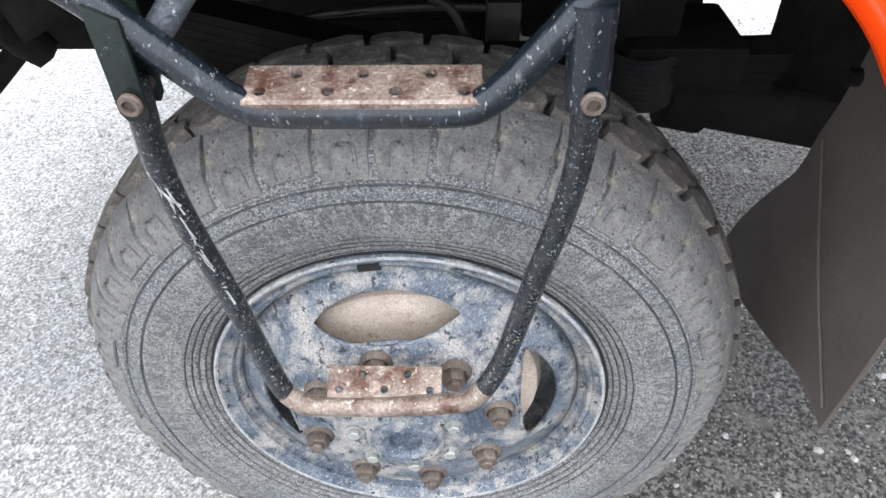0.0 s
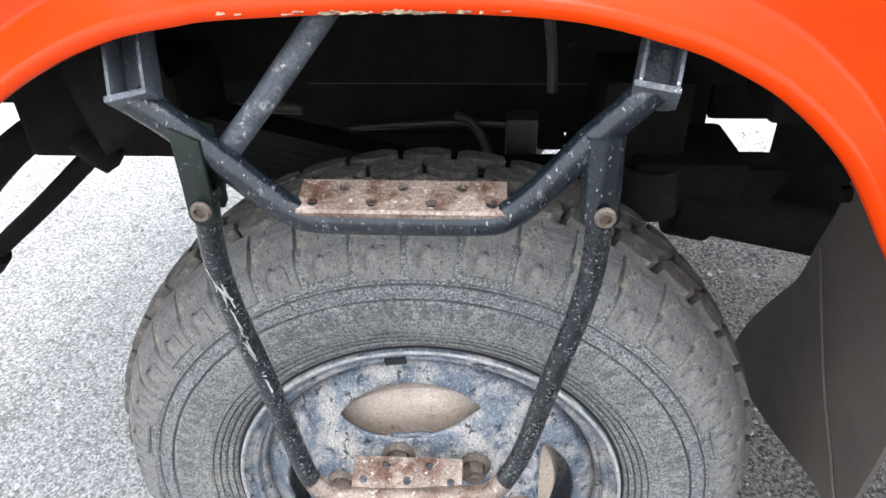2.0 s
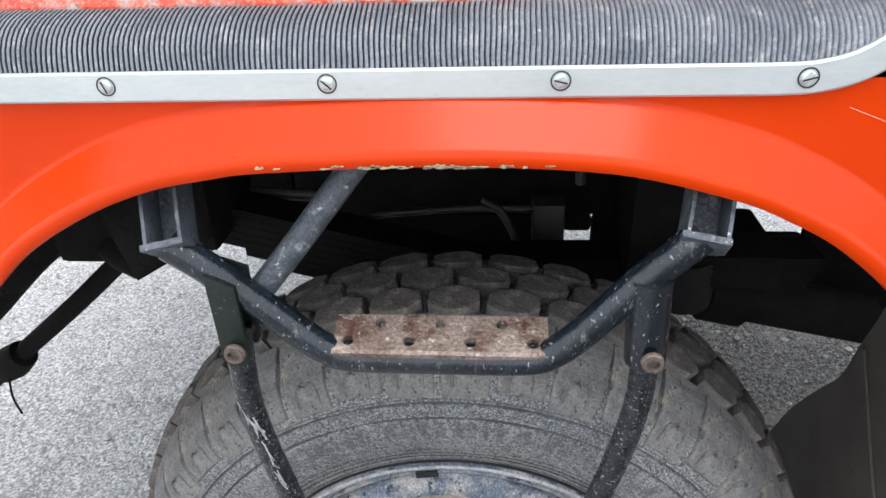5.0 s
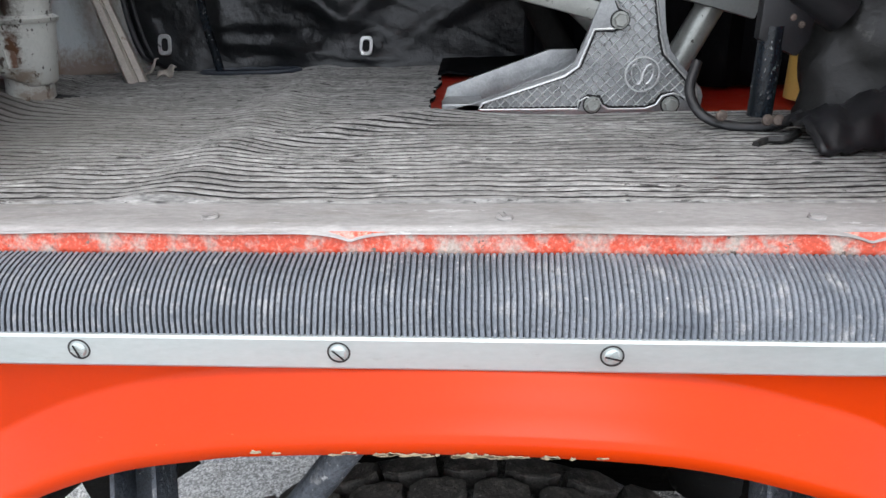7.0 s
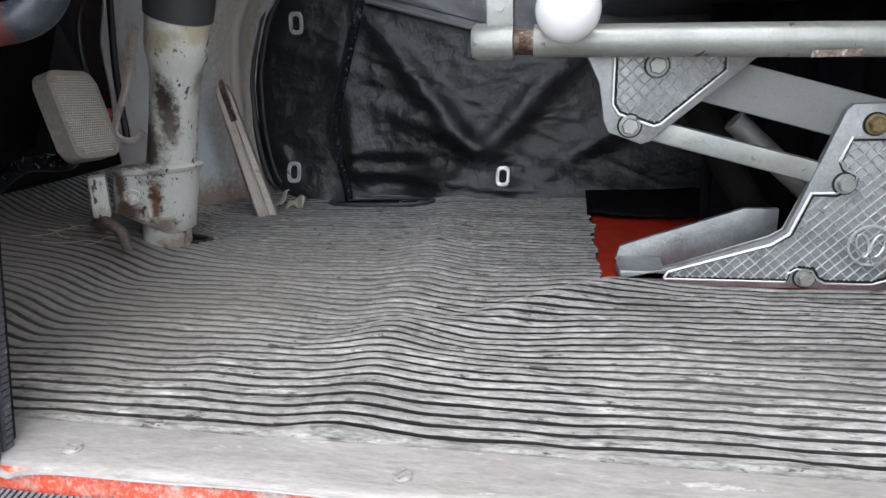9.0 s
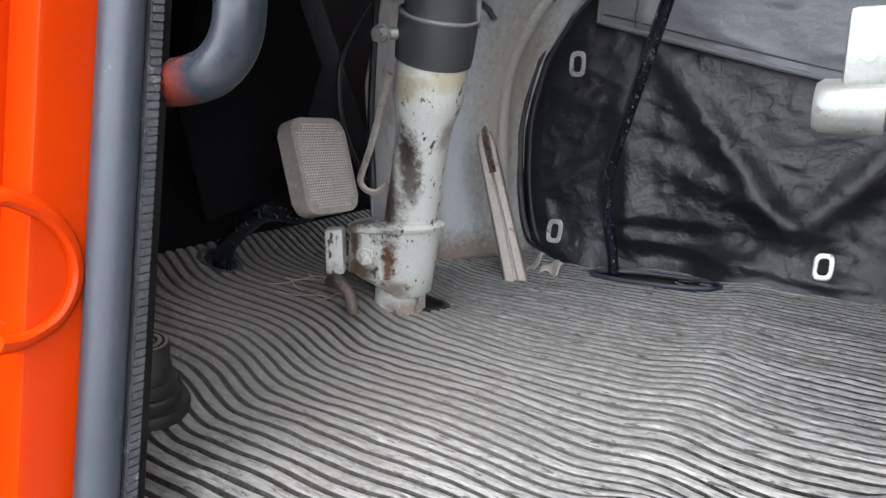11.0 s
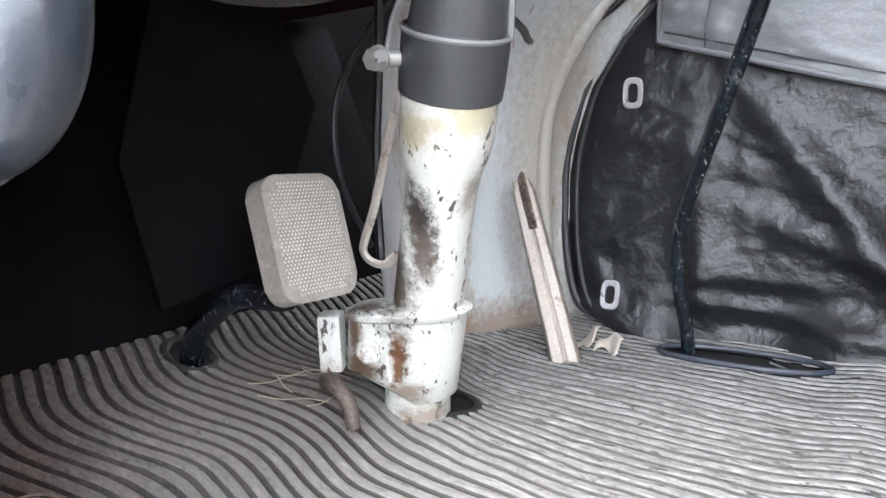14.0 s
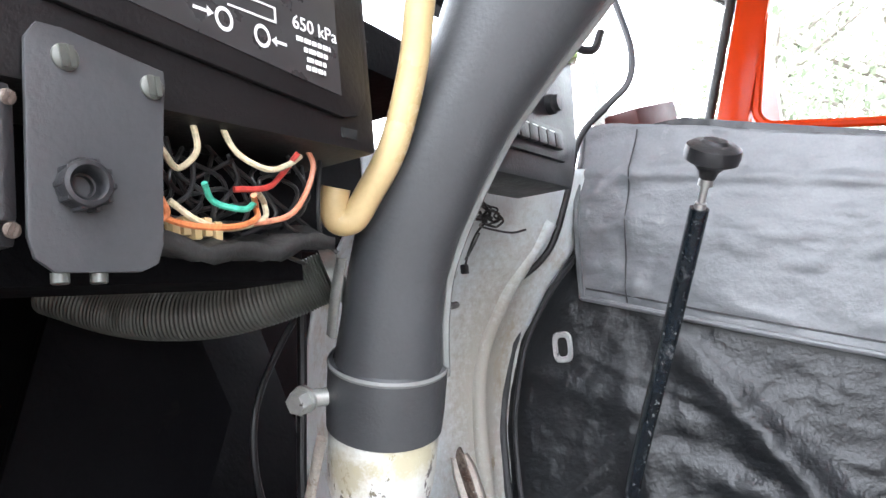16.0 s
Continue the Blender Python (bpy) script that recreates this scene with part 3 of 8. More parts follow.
bm = bmesh.new()
rng = random.Random(5)
for _ in range(2600):
    x, y = rng.uniform(-2.2, 1.9), rng.uniform(-0.3, 2.6)
    if -0.25 < x < 0.18 and 0.05 < y < 0.34:
        continue
    s = rng.choice((0.003, 0.004, 0.005, 0.007, 0.010)) * rng.uniform(0.7, 1.3)
    c = Vector((x, y, s * 0.25))
    top = bm.verts.new(c + Vector((0, 0, s * 0.7)))
    low = bm.verts.new(c - Vector((0, 0, s * 0.6)))
    k = rng.uniform(0, 6)
    ringv = [bm.verts.new(c + Vector((math.cos(k + a * 1.256) * s * rng.uniform(0.7, 1.3), math.sin(k + a * 1.256) * s * rng.uniform(0.7, 1.3), rng.uniform(-0.2, 0.3) * s))) for a in range(5)]
    for a in range(5):
        bm.faces.new((top, ringv[a], ringv[(a + 1) % 5]))
        bm.faces.new((low, ringv[(a + 1) % 5], ringv[a]))
STONE = mat("pebble_stone", (0.20, 0.19, 0.175), (0.40, 0.39, 0.365), 6, 0.85, bump=0.3)
tagged(part("pebbles", bm, STONE, smooth=0), "small pale stones scattered over the yard surface", "pebbles", kind="stuff")

# ---- cab shell ----
ARCH = [(-0.585, 0.80), (-0.545, 0.93), (-0.495, 1.03), (-0.43, 1.099), (-0.385, 1.134), (-0.327, 1.165), (-0.272, 1.185), (-0.221, 1.195), (-0.172, 1.201), (-0.034, 1.206),
        (0.099, 1.200), (0.19, 1.179), (0.238, 1.160), (0.29, 1.130), (0.351, 1.074), (0.412, 0.985), (0.485, 0.88), (0.56, 0.76)]
arch = smooth_path([(x, 0, z) for x, z in ARCH], 6)
LIP = -0.037
SIDE_TOP = 1.262


def skin_ring(off, y):
    out = []
    for i, p in enumerate(arch):
        d = (arch[min(i + 1, len(arch) - 1)] - arch[max(i - 1, 0)]).normalized()
        nrm = Vector((-d.z, 0, d.x))
        q = p + nrm * off
        out.append(Vector((q.x, y, q.z)))
    return out


def outer_ring():
    out, c = [], Vector((-0.04, 0, 0.80))
    for p in arch:
        d = p - c
        f = min((0.9 / abs(d.x)) if abs(d.x) > 1e-6 else 99, ((SIDE_TOP - c.z) / d.z) if d.z > 1e-6 else 99)
        q = c + d * f
        out.append(Vector((q.x, 0, q.z)))
    return out


outer = outer_ring()
for sx in (-0.94, 0.86):
    k = min(range(len(outer)), key=lambda i: (outer[i] - Vector((sx, 0, SIDE_TOP))).length)
    outer[k] = Vector((sx, 0, SIDE_TOP))
rings = [skin_ring(o, y) for o, y in ((0.012, -0.004), (0.004, -0.022), (-0.0008, LIP + 0.005), (0.0005, LIP + 0.0005), (0.004, LIP - 0.0015), (0.009, LIP - 0.0018), (0.0130, LIP - 0.0004), (0.0155, LIP + 0.0022), (0.0165, LIP + 0.0036),
                                         (0.025, -0.0240), (0.033, -0.0150), (0.0405, -0.0066), (0.0425, -0.0046), (0.0445, -0.0022), (0.0465, -0.0006))]
flat0 = skin_ring(0.050, 0.0002)
for row in rings + [flat0]:
    for q in row:
        q.z = min(q.z, SIDE_TOP - 0.006)
rings += [flat0, [a.lerp(b, 0.5) for a, b in zip(flat0, outer)], outer]
bm = bmesh.new()
vr = [[bm.verts.new(p) for p in r] for r in rings]
for a, b in zip(vr, vr[1:]):
    for i in range(len(a) - 1):
        bm.faces.new((a[i], a[i + 1], b[i + 1], b[i]))
side = structure(part("wall_cab_side", bm, ORANGE, smooth=32), "glossy orange cab side panel with a flared wheel arch and scratches", "body panel")
bm = bmesh.new()
rng = random.Random(12)
for i in range(34):
    x0 = -0.034 + rng.gauss(-0.02, 0.05)
    w, h = rng.uniform(0.003, 0.013), rng.uniform(0.0008, 0.0026)
    z = 1.2062 - 0.0025 * abs(x0 + 0.034) + rng.uniform(0, 0.0018)
    prism(bm, [(0, 0), (w * 0.3, -0.0006), (w, 0.0003), (w * 0.9, h * 0.8), (w * 0.6, h * 0.5), (w * 0.25, h)], (x0, LIP - 0.0024, z), (1, 0, 0), (0, 0, 1), -0.0006 - 0.0001 * (i % 4))
CHIP = mat("chipped_bare_edge", (0.26, 0.20, 0.12), (0.40, 0.33, 0.22), 60, 0.7, spots=(0.12, 0.06, 0.03), sscale=80, samt=0.5, bump=0.4)
tagged(part("paint_chips", bm, CHIP, side, "paint chipped to rusty bare metal"), kind="stuff")

ORANGE.node_tree.nodes["Principled BSDF"].inputs["Coat IOR"].default_value = 1.5
ORANGE.node_tree.nodes["Principled BSDF"].inputs["Coat Roughness"].default_value = 0.20
SCRATCH = mat("pale_paint_scratch", (0.72, 0.26, 0.16), (0.78, 0.40, 0.30), 60, 0.5, grain=0.1)
rng = random.Random(31)
bm = bmesh.new()
for i in range(44):
    x, z = rng.uniform(0.05, 0.62), rng.uniform(1.10, 1.245)
    if z < 1.255 - 1.2 * max(0.0, 0.36 - x) ** 1.3 * 2:
        z = rng.uniform(1.225, 1.245)
    if x < 0.36 and z < 1.236:
        continue
    a, ln = rng.choice((rng.uniform(-0.5, 0.2), rng.uniform(0.5, 1.1))), rng.uniform(0.02, 0.09)
    sweep(bm, smooth_path([(x, -0.0001, z), (x + 0.5 * ln * math.cos(a), -0.0001, min(1.248, z + 0.5 * ln * math.sin(a) + rng.uniform(-0.004, 0.004))), (x + ln * math.cos(a), -0.0001, min(1.249, z + ln * math.sin(a)))], 4), rng.uniform(0.0002, 0.00048), 4)
tagged(part("paint_scratches", bm, SCRATCH, side, "fine pale scratches"), kind="stuff")
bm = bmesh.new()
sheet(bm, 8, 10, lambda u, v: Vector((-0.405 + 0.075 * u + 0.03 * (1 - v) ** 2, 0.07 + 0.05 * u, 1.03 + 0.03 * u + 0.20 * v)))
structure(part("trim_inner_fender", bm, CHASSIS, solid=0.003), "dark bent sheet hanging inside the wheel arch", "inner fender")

# wheel housing and floor underside
bm = bmesh.new()
box(bm, -0.95, 1.5, 0.070, 2.1, 1.285, 1.318)
structure(part("floor_underside", bm, OLIVE), "dark underside of the cab floor", "underbody")
bm = bmesh.new()
sheet(bm, 40, 8, lambda u, v: Vector((-0.62 + 1.10 * u, 0.016 + 0.42 * v, 1.21 + 0.03 * math.sin(math.pi * u) * (0.4 + v) - 0.18 * abs(2 * u - 1) ** 4 + 0.01 * v)))
structure(part("wheel_housing", bm, OLIVE, solid=0.004), "dark olive inner wheel housing under the cab floor", "underbody")

# aluminium strip below the door opening, turning up at the rear
bm = bmesh.new()
strip_line = smooth_path([(-1.0, 0, 1.2625), (-0.5, 0, 1.2625), (0.0, 0, 1.2625), (0.15, 0, 1.2625), (0.22, 0, 1.2625), (0.252, 0, 1.2645), (0.280, 0, 1.273), (0.303, 0, 1.290), (0.318, 0, 1.315), (0.324, 0, 1.345), (0.324, 0, 1.40), (0.324, 0, 1.6), (0.324, 0, 2.0)], 8)
prof = [(-0.0125, 0.003), (-0.0125, -0.0035), (-0.0105, -0.005), (0.0108, -0.0055), (0.0125, -0.0040), (0.0125, -0.0012), (0.0105, 0.004)]
prev = None
for i, p in enumerate(strip_line):
    d = (strip_line[min(i + 1, len(strip_line) - 1)] - strip_line[max(i - 1, 0)]).normalized()
    nrm = Vector((-d.z, 0, d.x))
    row = [bm.verts.new(p + nrm * a + Vector((0, b, 0))) for a, b in prof]
    if prev:
        for k in range(len(prof) - 1):
            bm.faces.new((prev[k], row[k], row[k + 1], prev[k + 1]))
    prev = row
strip = structure(part("trim_aluminium", bm, ALU, smooth=35), "aluminium edging strip held by slotted screws below the door sill", "trim strip")
for i in range(7):
    bm = bmesh.new()
    at = (-0.121 + 0.1815 * (i - 4), -0.0052, 1.2640)
    if at[0] > 0.25:
        continue
    slotted_screw(bm, at, (0, -1, 0), 0.0054, 0.4 + 0.5 * i)
    head = part("screw", bm, ALU, strip, "slotted steel screw")
    bm = bmesh.new()
    a = 0.4 + 0.5 * i
    u, v = Vector((math.cos(a), 0, math.sin(a))), Vector((-math.sin(a), 0, math.cos(a)))
    prism(bm, [(-0.0052, -0.0006), (0.0052, -0.0006), (0.0052, 0.0006), (-0.0052, 0.0006)], Vector(at) + Vector((0, -0.0037, 0)), u, v, 0.0004)
    part("slot", bm, HOLE, head, "dark slot")
    bm = bmesh.new()
    lathe(bm, [(0.0080, 0.0), (0.0080, 0.0005), (0.0068, 0.0005), (0.0068, 0.0)], at, (0, -1, 0), 20)
    part("dirt_ring", bm, RUBBER, head, "dark ring round the head")

# ribbed rubber over the rounded sill edge
RIB = 0.0043
sill_prof = [(-0.0015, 1.2745), (0.0005, 1.283), (0.004, 1.2915), (0.010, 1.299), (0.018, 1.305), (0.028, 1.3095), (0.038, 1.3125), (0.047, 1.3140)]
bm = bmesh.new()
nr = int(1.24 / RIB)
cols = []
for i in range(nr * 4 + 1):
    x = -0.93 + (i // 4 + (0.0, 0.22, 0.50, 0.80)[i % 4]) * RIB
    h = (-0.0014, 0.0008, 0.0013, 0.0008)[i % 4]
    col = []
    for k, (y, z) in enumerate(sill_prof):
        a, b = sill_prof[max(k - 1, 0)], sill_prof[min(k + 1, len(sill_prof) - 1)]
        ny, nz = -(b[1] - a[1]), (b[0] - a[0])
        ln = math.hypot(ny, nz)
        w = 0.0007 * math.sin(x * 31 + k) + 0.0005 * math.sin(x * 83)
        col.append(bm.verts.new((x + w * (k - 3) * 0.25, y + ny / ln * h, z + nz / ln * h + 0.0004 * math.sin(x * 47))))
    cols.append(col)
for a, b in zip(cols, cols[1:]):
    for k in range(len(sill_prof) - 1):
        bm.faces.new((a[k], b[k], b[k + 1], a[k + 1]))
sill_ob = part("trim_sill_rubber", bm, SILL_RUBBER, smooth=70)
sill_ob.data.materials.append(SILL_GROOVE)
# One face of each rib gets the dark shade colour.
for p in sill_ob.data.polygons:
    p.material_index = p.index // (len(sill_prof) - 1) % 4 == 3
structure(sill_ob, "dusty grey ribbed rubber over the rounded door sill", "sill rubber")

# painted riser and scalloped aluminium threshold
bm = bmesh.new()
sheet(bm, 60, 3, lambda u, v: Vector((-0.95 + 1.262 * u, 0.0478 + 0.003 * v + 0.0004 * math.sin(u * 90), 1.3120 + 0.0175 * v)))
structure(part("wall_sill_riser", bm, ORANGE_WORN, solid=0.002), "worn red painted sill edge with bare patches", "door sill")


def scallop(x):
    t = abs(((x + 0.119) / 0.3575 + 0.5) % 1.0 - 0.5) * 0.3575
    return 0.0075 * math.exp(-t / 0.016)


bm = bmesh.new()
rows = []
for i in range(421):
    x = -0.95 + 1.262 * i / 420
    drop = 1.3287 - scallop(x) + 0.0007 * math.sin(x * 37)
    r = [(0.0478, drop), (0.0464, drop + 0.0008), (0.0470, drop + 0.0018), (0.0490, drop + 0.0021), (0.0500, drop + 0.0030), (0.0520, 1.3325), (0.0550, 1.3333), (0.060, 1.3338), (0.086, 1.3352), (0.096, 1.3350), (0.097, 1.3332)]
    rows.append([bm.verts.new((x, y + 0.0006 * math.sin(x * 21 + y * 60), z)) for y, z in r])
for a, b in zip(rows, rows[1:]):
    for k in range(len(a) - 1):
        bm.faces.new((a[k], b[k], b[k + 1], a[k + 1]))
thr = structure(part("trim_threshold", bm, SILL_ALU, smooth=50), "scuffed aluminium threshold with a scalloped front edge", "threshold")
for i in range(6):
    bm = bmesh.new()
    slotted_screw(bm, (-0.226 + 0.217 * (i - 3), 0.066, 1.3340), (0, 0, 1), 0.0062, 0.3 + i)
    if -0.226 + 0.217 * (i - 3) < 0.3:
        part("screw", bm, SILL_ALU, thr, "worn slotted screw")
    else:
        bm.free()

# floor


def floor_z(x, y):
    """The floor rises gently to the toe board in front."""
    d = max(0.0, (-x - 0.60) - 0.25 * max(0.0, y - 0.45))
    return 1.3335 + 0.36 * d * d / (d + 0.03) + 0.015 * math.exp(-((x + 0.635) / 0.085) ** 2 - ((y - 0.485) / 0.070) ** 2)


bm = bmesh.new()
sheet(bm, 50, 40, lambda u, v: Vector((-1.25 + 2.75 * u, 0.06 + 2.0 * v, floor_z(-1.25 + 2.75 * u, 0.06 + 2.0 * v) - (0.006 if 2.75 * u > 1.08 else 0.018))))
structure(part("floor", bm, RED, solid=0.004), "red painted steel cab floor, bare where the mat is cut away", "floor")

PITCH = 0.0135


def worn_at(x, y):
    """How far the ribs are worn flat and filled with dust."""
    w = max(0.0, min(1.0, 0.42 + 1.6 * fbm(x * 0.6, y, 0, 6, 5.0)))
    tread = math.exp(-((x + 0.58) / 0.15) ** 2 - ((y - 0.54) / 0.11) ** 2)
    return max(w, tread, 0.9 * math.exp(-((x + 0.30) / 0.05) ** 2 - ((y - 0.48) / 0.16) ** 2))


def mat_point(x, y, h):
    # ribs drift and the mat buckles beside the seat rail and round the pedals
    line = y - 0.420 - 0.66 * (x + 0.087) * (1 if x < -0.087 else 0.25)
    buck = 0.011 * math.exp(-((x + 0.17) / 0.11) ** 2) * (math.exp(-(line / 0.014) ** 2) if line > 0 else math.exp(-(line / 0.045) ** 2))
    ridge = 0.006 * math.exp(-((x + 0.27 + 0.06 * y) / 0.035) ** 2)
    wave = -0.030 * math.exp(-((x + 0.25) / 0.13) ** 2 - ((y - 0.34) / 0.10) ** 2) + 0.008 * math.exp(-((x + 0.10) / 0.06) ** 2 - ((y - 0.40) / 0.04) ** 2)
    drift = 0.006 * fbm(x, y, 0, 2.6, 3.0) + 0.012 * math.exp(-((x + 0.27) / 0.05) ** 2) * max(0.0, min(1.0, (y - 0.15) / 0.1)) + wave * max(0.0, min(1.0, (y - 0.14) / 0.1))
    corner = max(0.0, -x - 0.56)
    drift += 0.016 * math.exp(-((x + 0.68) / 0.05) ** 2) - 0.024 * math.exp(-((x + 0.79) / 0.055) ** 2) - 0.012 * corner
    if h < 0:
        foot = math.exp(-((x + 0.64) / 0.24) ** 2 - ((y - 0.44) / 0.22) ** 2)
        h *= 1.0 - min(0.85, 0.35 * worn_at(x, y) + 0.33 * foot)
    z = floor_z(x, y) + buck + ridge + 0.0022 * fbm(x, y, 0, 7, 1.0) + h
    if y < 0.100:
        z = min(z, floor_z(x, y) + 0.0008)
    y += 0.0005 * fbm(x, y * 6.0, 0, 22, 11.0) * (1 if y > 0.11 else 0)
    return Vector((x, y + drift * max(0.0, min(1.0, (y - 0.105) / 0.1)), z))


def rib_mat(name, x0, x1, y0, y1, nx, parent=None, holes=()):
    bm = bmesh.new()
    n = int(round((y1 - y0) / PITCH))
    shape = ((0.0, -0.0044), (0.14, -0.0044), (0.20, 0.0014), (0.31, 0.0026), (0.79, 0.0021), (0.88, -0.0034))
    rows = []
    for i in range(n):
        for f, h in shape:
            y = y0 + (i + f) * PITCH
            torn = 0.010 * fbm(y, 0.0, 0.0, 13, 4.0) if y > 0.44 else 0.0
            rows.append([bm.verts.new(mat_point(x0 + (x1 - x0) * k / nx + (torn if k == nx else 0.0), y, h)) for k in range(nx + 1)])
    row_of = []
    for ri, (a, b) in enumerate(zip(rows, rows[1:])):
        for k in range(nx):
            c = (a[k].co + b[k + 1].co) / 2
            if any(((c.x - hx) / ha) ** 2 + ((c.y - hy) / hb) ** 2 < 1 for hx, hy, ha, hb in holes):
                continue
            bm.faces.new((a[k], a[k + 1], b[k + 1], b[k]))
            row_of.append(ri)
    for v in [v for v in bm.verts if not v.link_faces]:
        bm.verts.remove(v)
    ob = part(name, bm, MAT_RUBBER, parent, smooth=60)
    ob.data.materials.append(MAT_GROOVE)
    # Groove floors and walls take the painted shade colour.
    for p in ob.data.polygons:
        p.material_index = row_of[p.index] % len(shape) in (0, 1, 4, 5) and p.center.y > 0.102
    return ob


floor_mat = thing("floor_mat", "dusty dark rubber floor mat, ribbed, buckled and cut away", "floor mat", (-0.3, 0.4, 1.333))
rib_mat("mat_front", -1.2, -0.098, 0.096, 0.925, 190, floor_mat, holes=((-0.438, 0.808, 0.084, 0.029), (-0.812, 0.387, 0.024, 0.019), (-0.640, 0.527, 0.040, 0.040)))
rib_mat("mat_rear", -0.100, 0.62, 0.096, 0.4305, 90, floor_mat)

bm = bmesh.new()
sheet(bm, 40, 6, lambda u, v: Vector((-0.104 + 0.62 * u, 0.735 + 0.012 * fbm(u * 3, 0, 0, 3, 2.0) - 0.02 * u + 0.16 * v, 1.3375 + 0.004 * fbm(u * 4, v, 0, 3) + 0.010 * v)))
part("mat_remnant", bm, DARK_CAB, floor_mat, "black torn strip of matting", solid=0.003)

# pillars
pillar = structure(new("wall_front_pillar"), "orange front door pillar with a grey rubber door seal", "door pillar")


def lean(bm):
    """The door opening leans inward with height."""
    for v in bm.verts:
        h = v.co.z - 1.4
        v.co.x += 0.031 - 0.034 * h
        v.co.y += 0.197 * h - 0.017
    return bm


bm = bmesh.new()
box(bm, -0.90, -0.5335, 0.041, 0.092, 1.335, 2.75, 0.004)
part("pillar_post", lean(bm), ORANGE, pillar, "glossy orange painted inner face")
bm = bmesh.new()
box(bm, -0.92, -0.560, 0.002, 0.043, 1.276, 2.75, 0.006)
part("outer_post", lean(bm), ORANGE, pillar, "orange painted outer edge")
bm = bmesh.new()
sweep(bm, smooth_path([(-0.5335, 0.026, 1.547), (-0.5335, 0.033, 1.5455), (-0.5335, 0.049, 1.536), (-0.5335, 0.060, 1.522), (-0.5335, 0.0645, 1.507), (-0.5335, 0.0625, 1.494), (-0.5335, 0.055, 1.484), (-0.5335, 0.041, 1.479), (-0.5335, 0.030, 1.480)], 5), 0.0055, 10, flat=0.7)
part("pressed_bead", lean(bm), ORANGE, pillar, "rounded bead pressed in the panel")
bm = bmesh.new()
sweep(bm, [(-0.5275, 0.0775, 1.327 + 0.05 * i) for i in range(29)], 0.0112, 16)
part("door_seal", lean(bm), SEAL, pillar, "grey bulbous rubber seal")
bm = bmesh.new()
for i in range(330):
    z = 1.330 + i * 0.0043
    box(bm, -0.5260, -0.5185, 0.0888, 0.0948, z, z + 0.0033)
box(bm, -0.530, -0.5200, 0.0883, 0.0953, 1.328, 2.75)
part("weatherstrip", lean(bm), STRIPE, pillar, "dark ribbed weatherstrip", smooth=0)
bm = bmesh.new()
box(bm, -0.60, -0.524, 0.0958, 0.1035, 1.334, 2.75, 0.002)
part("inner_trim", lean(bm), CHASSIS, pillar, "dark inner pillar trim")

rear_pillar = structure(new("wall_rear_pillar"), "orange rear door pillar with dark rubber seal", "door pillar")
bm = bmesh.new()
box(bm, 0.345, 0.52, 0.0, 0.13, 1.30, 2.75, 0.01)
part("pillar_post", bm, ORANGE, rear_pillar, "orange painted post")
bm = bmesh.new()
sweep(bm, [(0.318, 0.105, 1.325 + 0.06 * i) for i in range(24)], 0.018, 12)
part("door_seal", bm, SEAL, rear_pillar, "dark grey rubber seal")

# rest of the shell
# Unseen roof, given a pale colour to bounce light onto the engine cover.
bm = bmesh.new()
box(bm, -1.35, 1.5, -0.03, 2.2, 2.75, 2.80, 0.01)
structure(part("ceiling", bm, mat("pale_bounce_lining", (0.50, 0.50, 0.48), (0.58, 0.58, 0.56), 6, 0.8)), "unseen cab roof lining, pale to bounce light into the cab", "ceiling")
bm = bmesh.new()
box(bm, 1.44, 1.5, 0.03, 2.17, 1.31, 2.75)
structure(part("wall_rear", bm, RED), "red cab rear bulkhead", "wall")
bm = bmesh.new()
box(bm, 0.52, 1.5, 0.0, 0.03, 0.75, 2.75)
structure(part("wall_side_rear", bm, ORANGE), "orange cab side behind the door", "wall")
bm = bmesh.new()
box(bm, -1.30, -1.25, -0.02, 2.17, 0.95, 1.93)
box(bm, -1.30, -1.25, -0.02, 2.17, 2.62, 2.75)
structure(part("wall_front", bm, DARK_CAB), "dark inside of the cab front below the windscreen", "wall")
bm = bmesh.new()
box(bm, -1.30, -0.90, -0.02, 0.03, 0.95, 1.95)
structure(part("wall_side_front", bm, ORANGE), "orange cab corner ahead of the door", "wall")

# passenger side with its door window
far = structure(new("wall_passenger_side"), "orange passenger side of the cab with a door window", "wall")
bm = bmesh.new()
box(bm, -1.30, -0.58, 2.13, 2.17, 1.31, 2.02)
box(bm, -0.46, 1.5, 2.13, 2.17, 1.31, 2.03)
box(bm, -1.30, 1.5, 2.13, 2.17, 2.62, 2.75)
box(bm, 0.4, 1.5, 2.13, 2.17, 2.0, 2.62)
part("panel", bm, ORANGE, far)
bm = bmesh.new()
box(bm, -0.530, -0.445, 2.10, 2.17, 1.9, 2.75, 0.012, (0, 16, 0), (-0.487, 2.13, 2.13))
part("window_post", bm, ORANGE, far, "orange windscreen post")
bm = bmesh.new()
sweep(bm, [(-0.575 + 0.30 * t, 2.105, 2.05 + t) for t in (0, 0.2, 0.4, 0.6, 0.7)], 0.013, 10)
part("glass_seal", bm, RUBBER, far, "black windscreen seal")
bm = bmesh.new()
loop = []
for cx, cz, a0 in ((0.35, 2.60, 0), (-0.29, 2.60, 90), (-0.375, 2.145, 180), (0.35, 2.02, 270)):
    for k in range(7):
        a = radians(a0 + 15 * k)
        loop.append((cx + 0.05 * math.cos(a), 2.115, cz + 0.05 * math.sin(a)))
loop.append(loop[0])
sweep(bm, loop, 0.013, 8)
part("window_frame", bm, ORANGE, far, "orange window frame")
GLASS = bpy.data.materials.new("window_glass")
GLASS.use_nodes = True
g = GLASS.node_tree.nodes["Principled BSDF"]
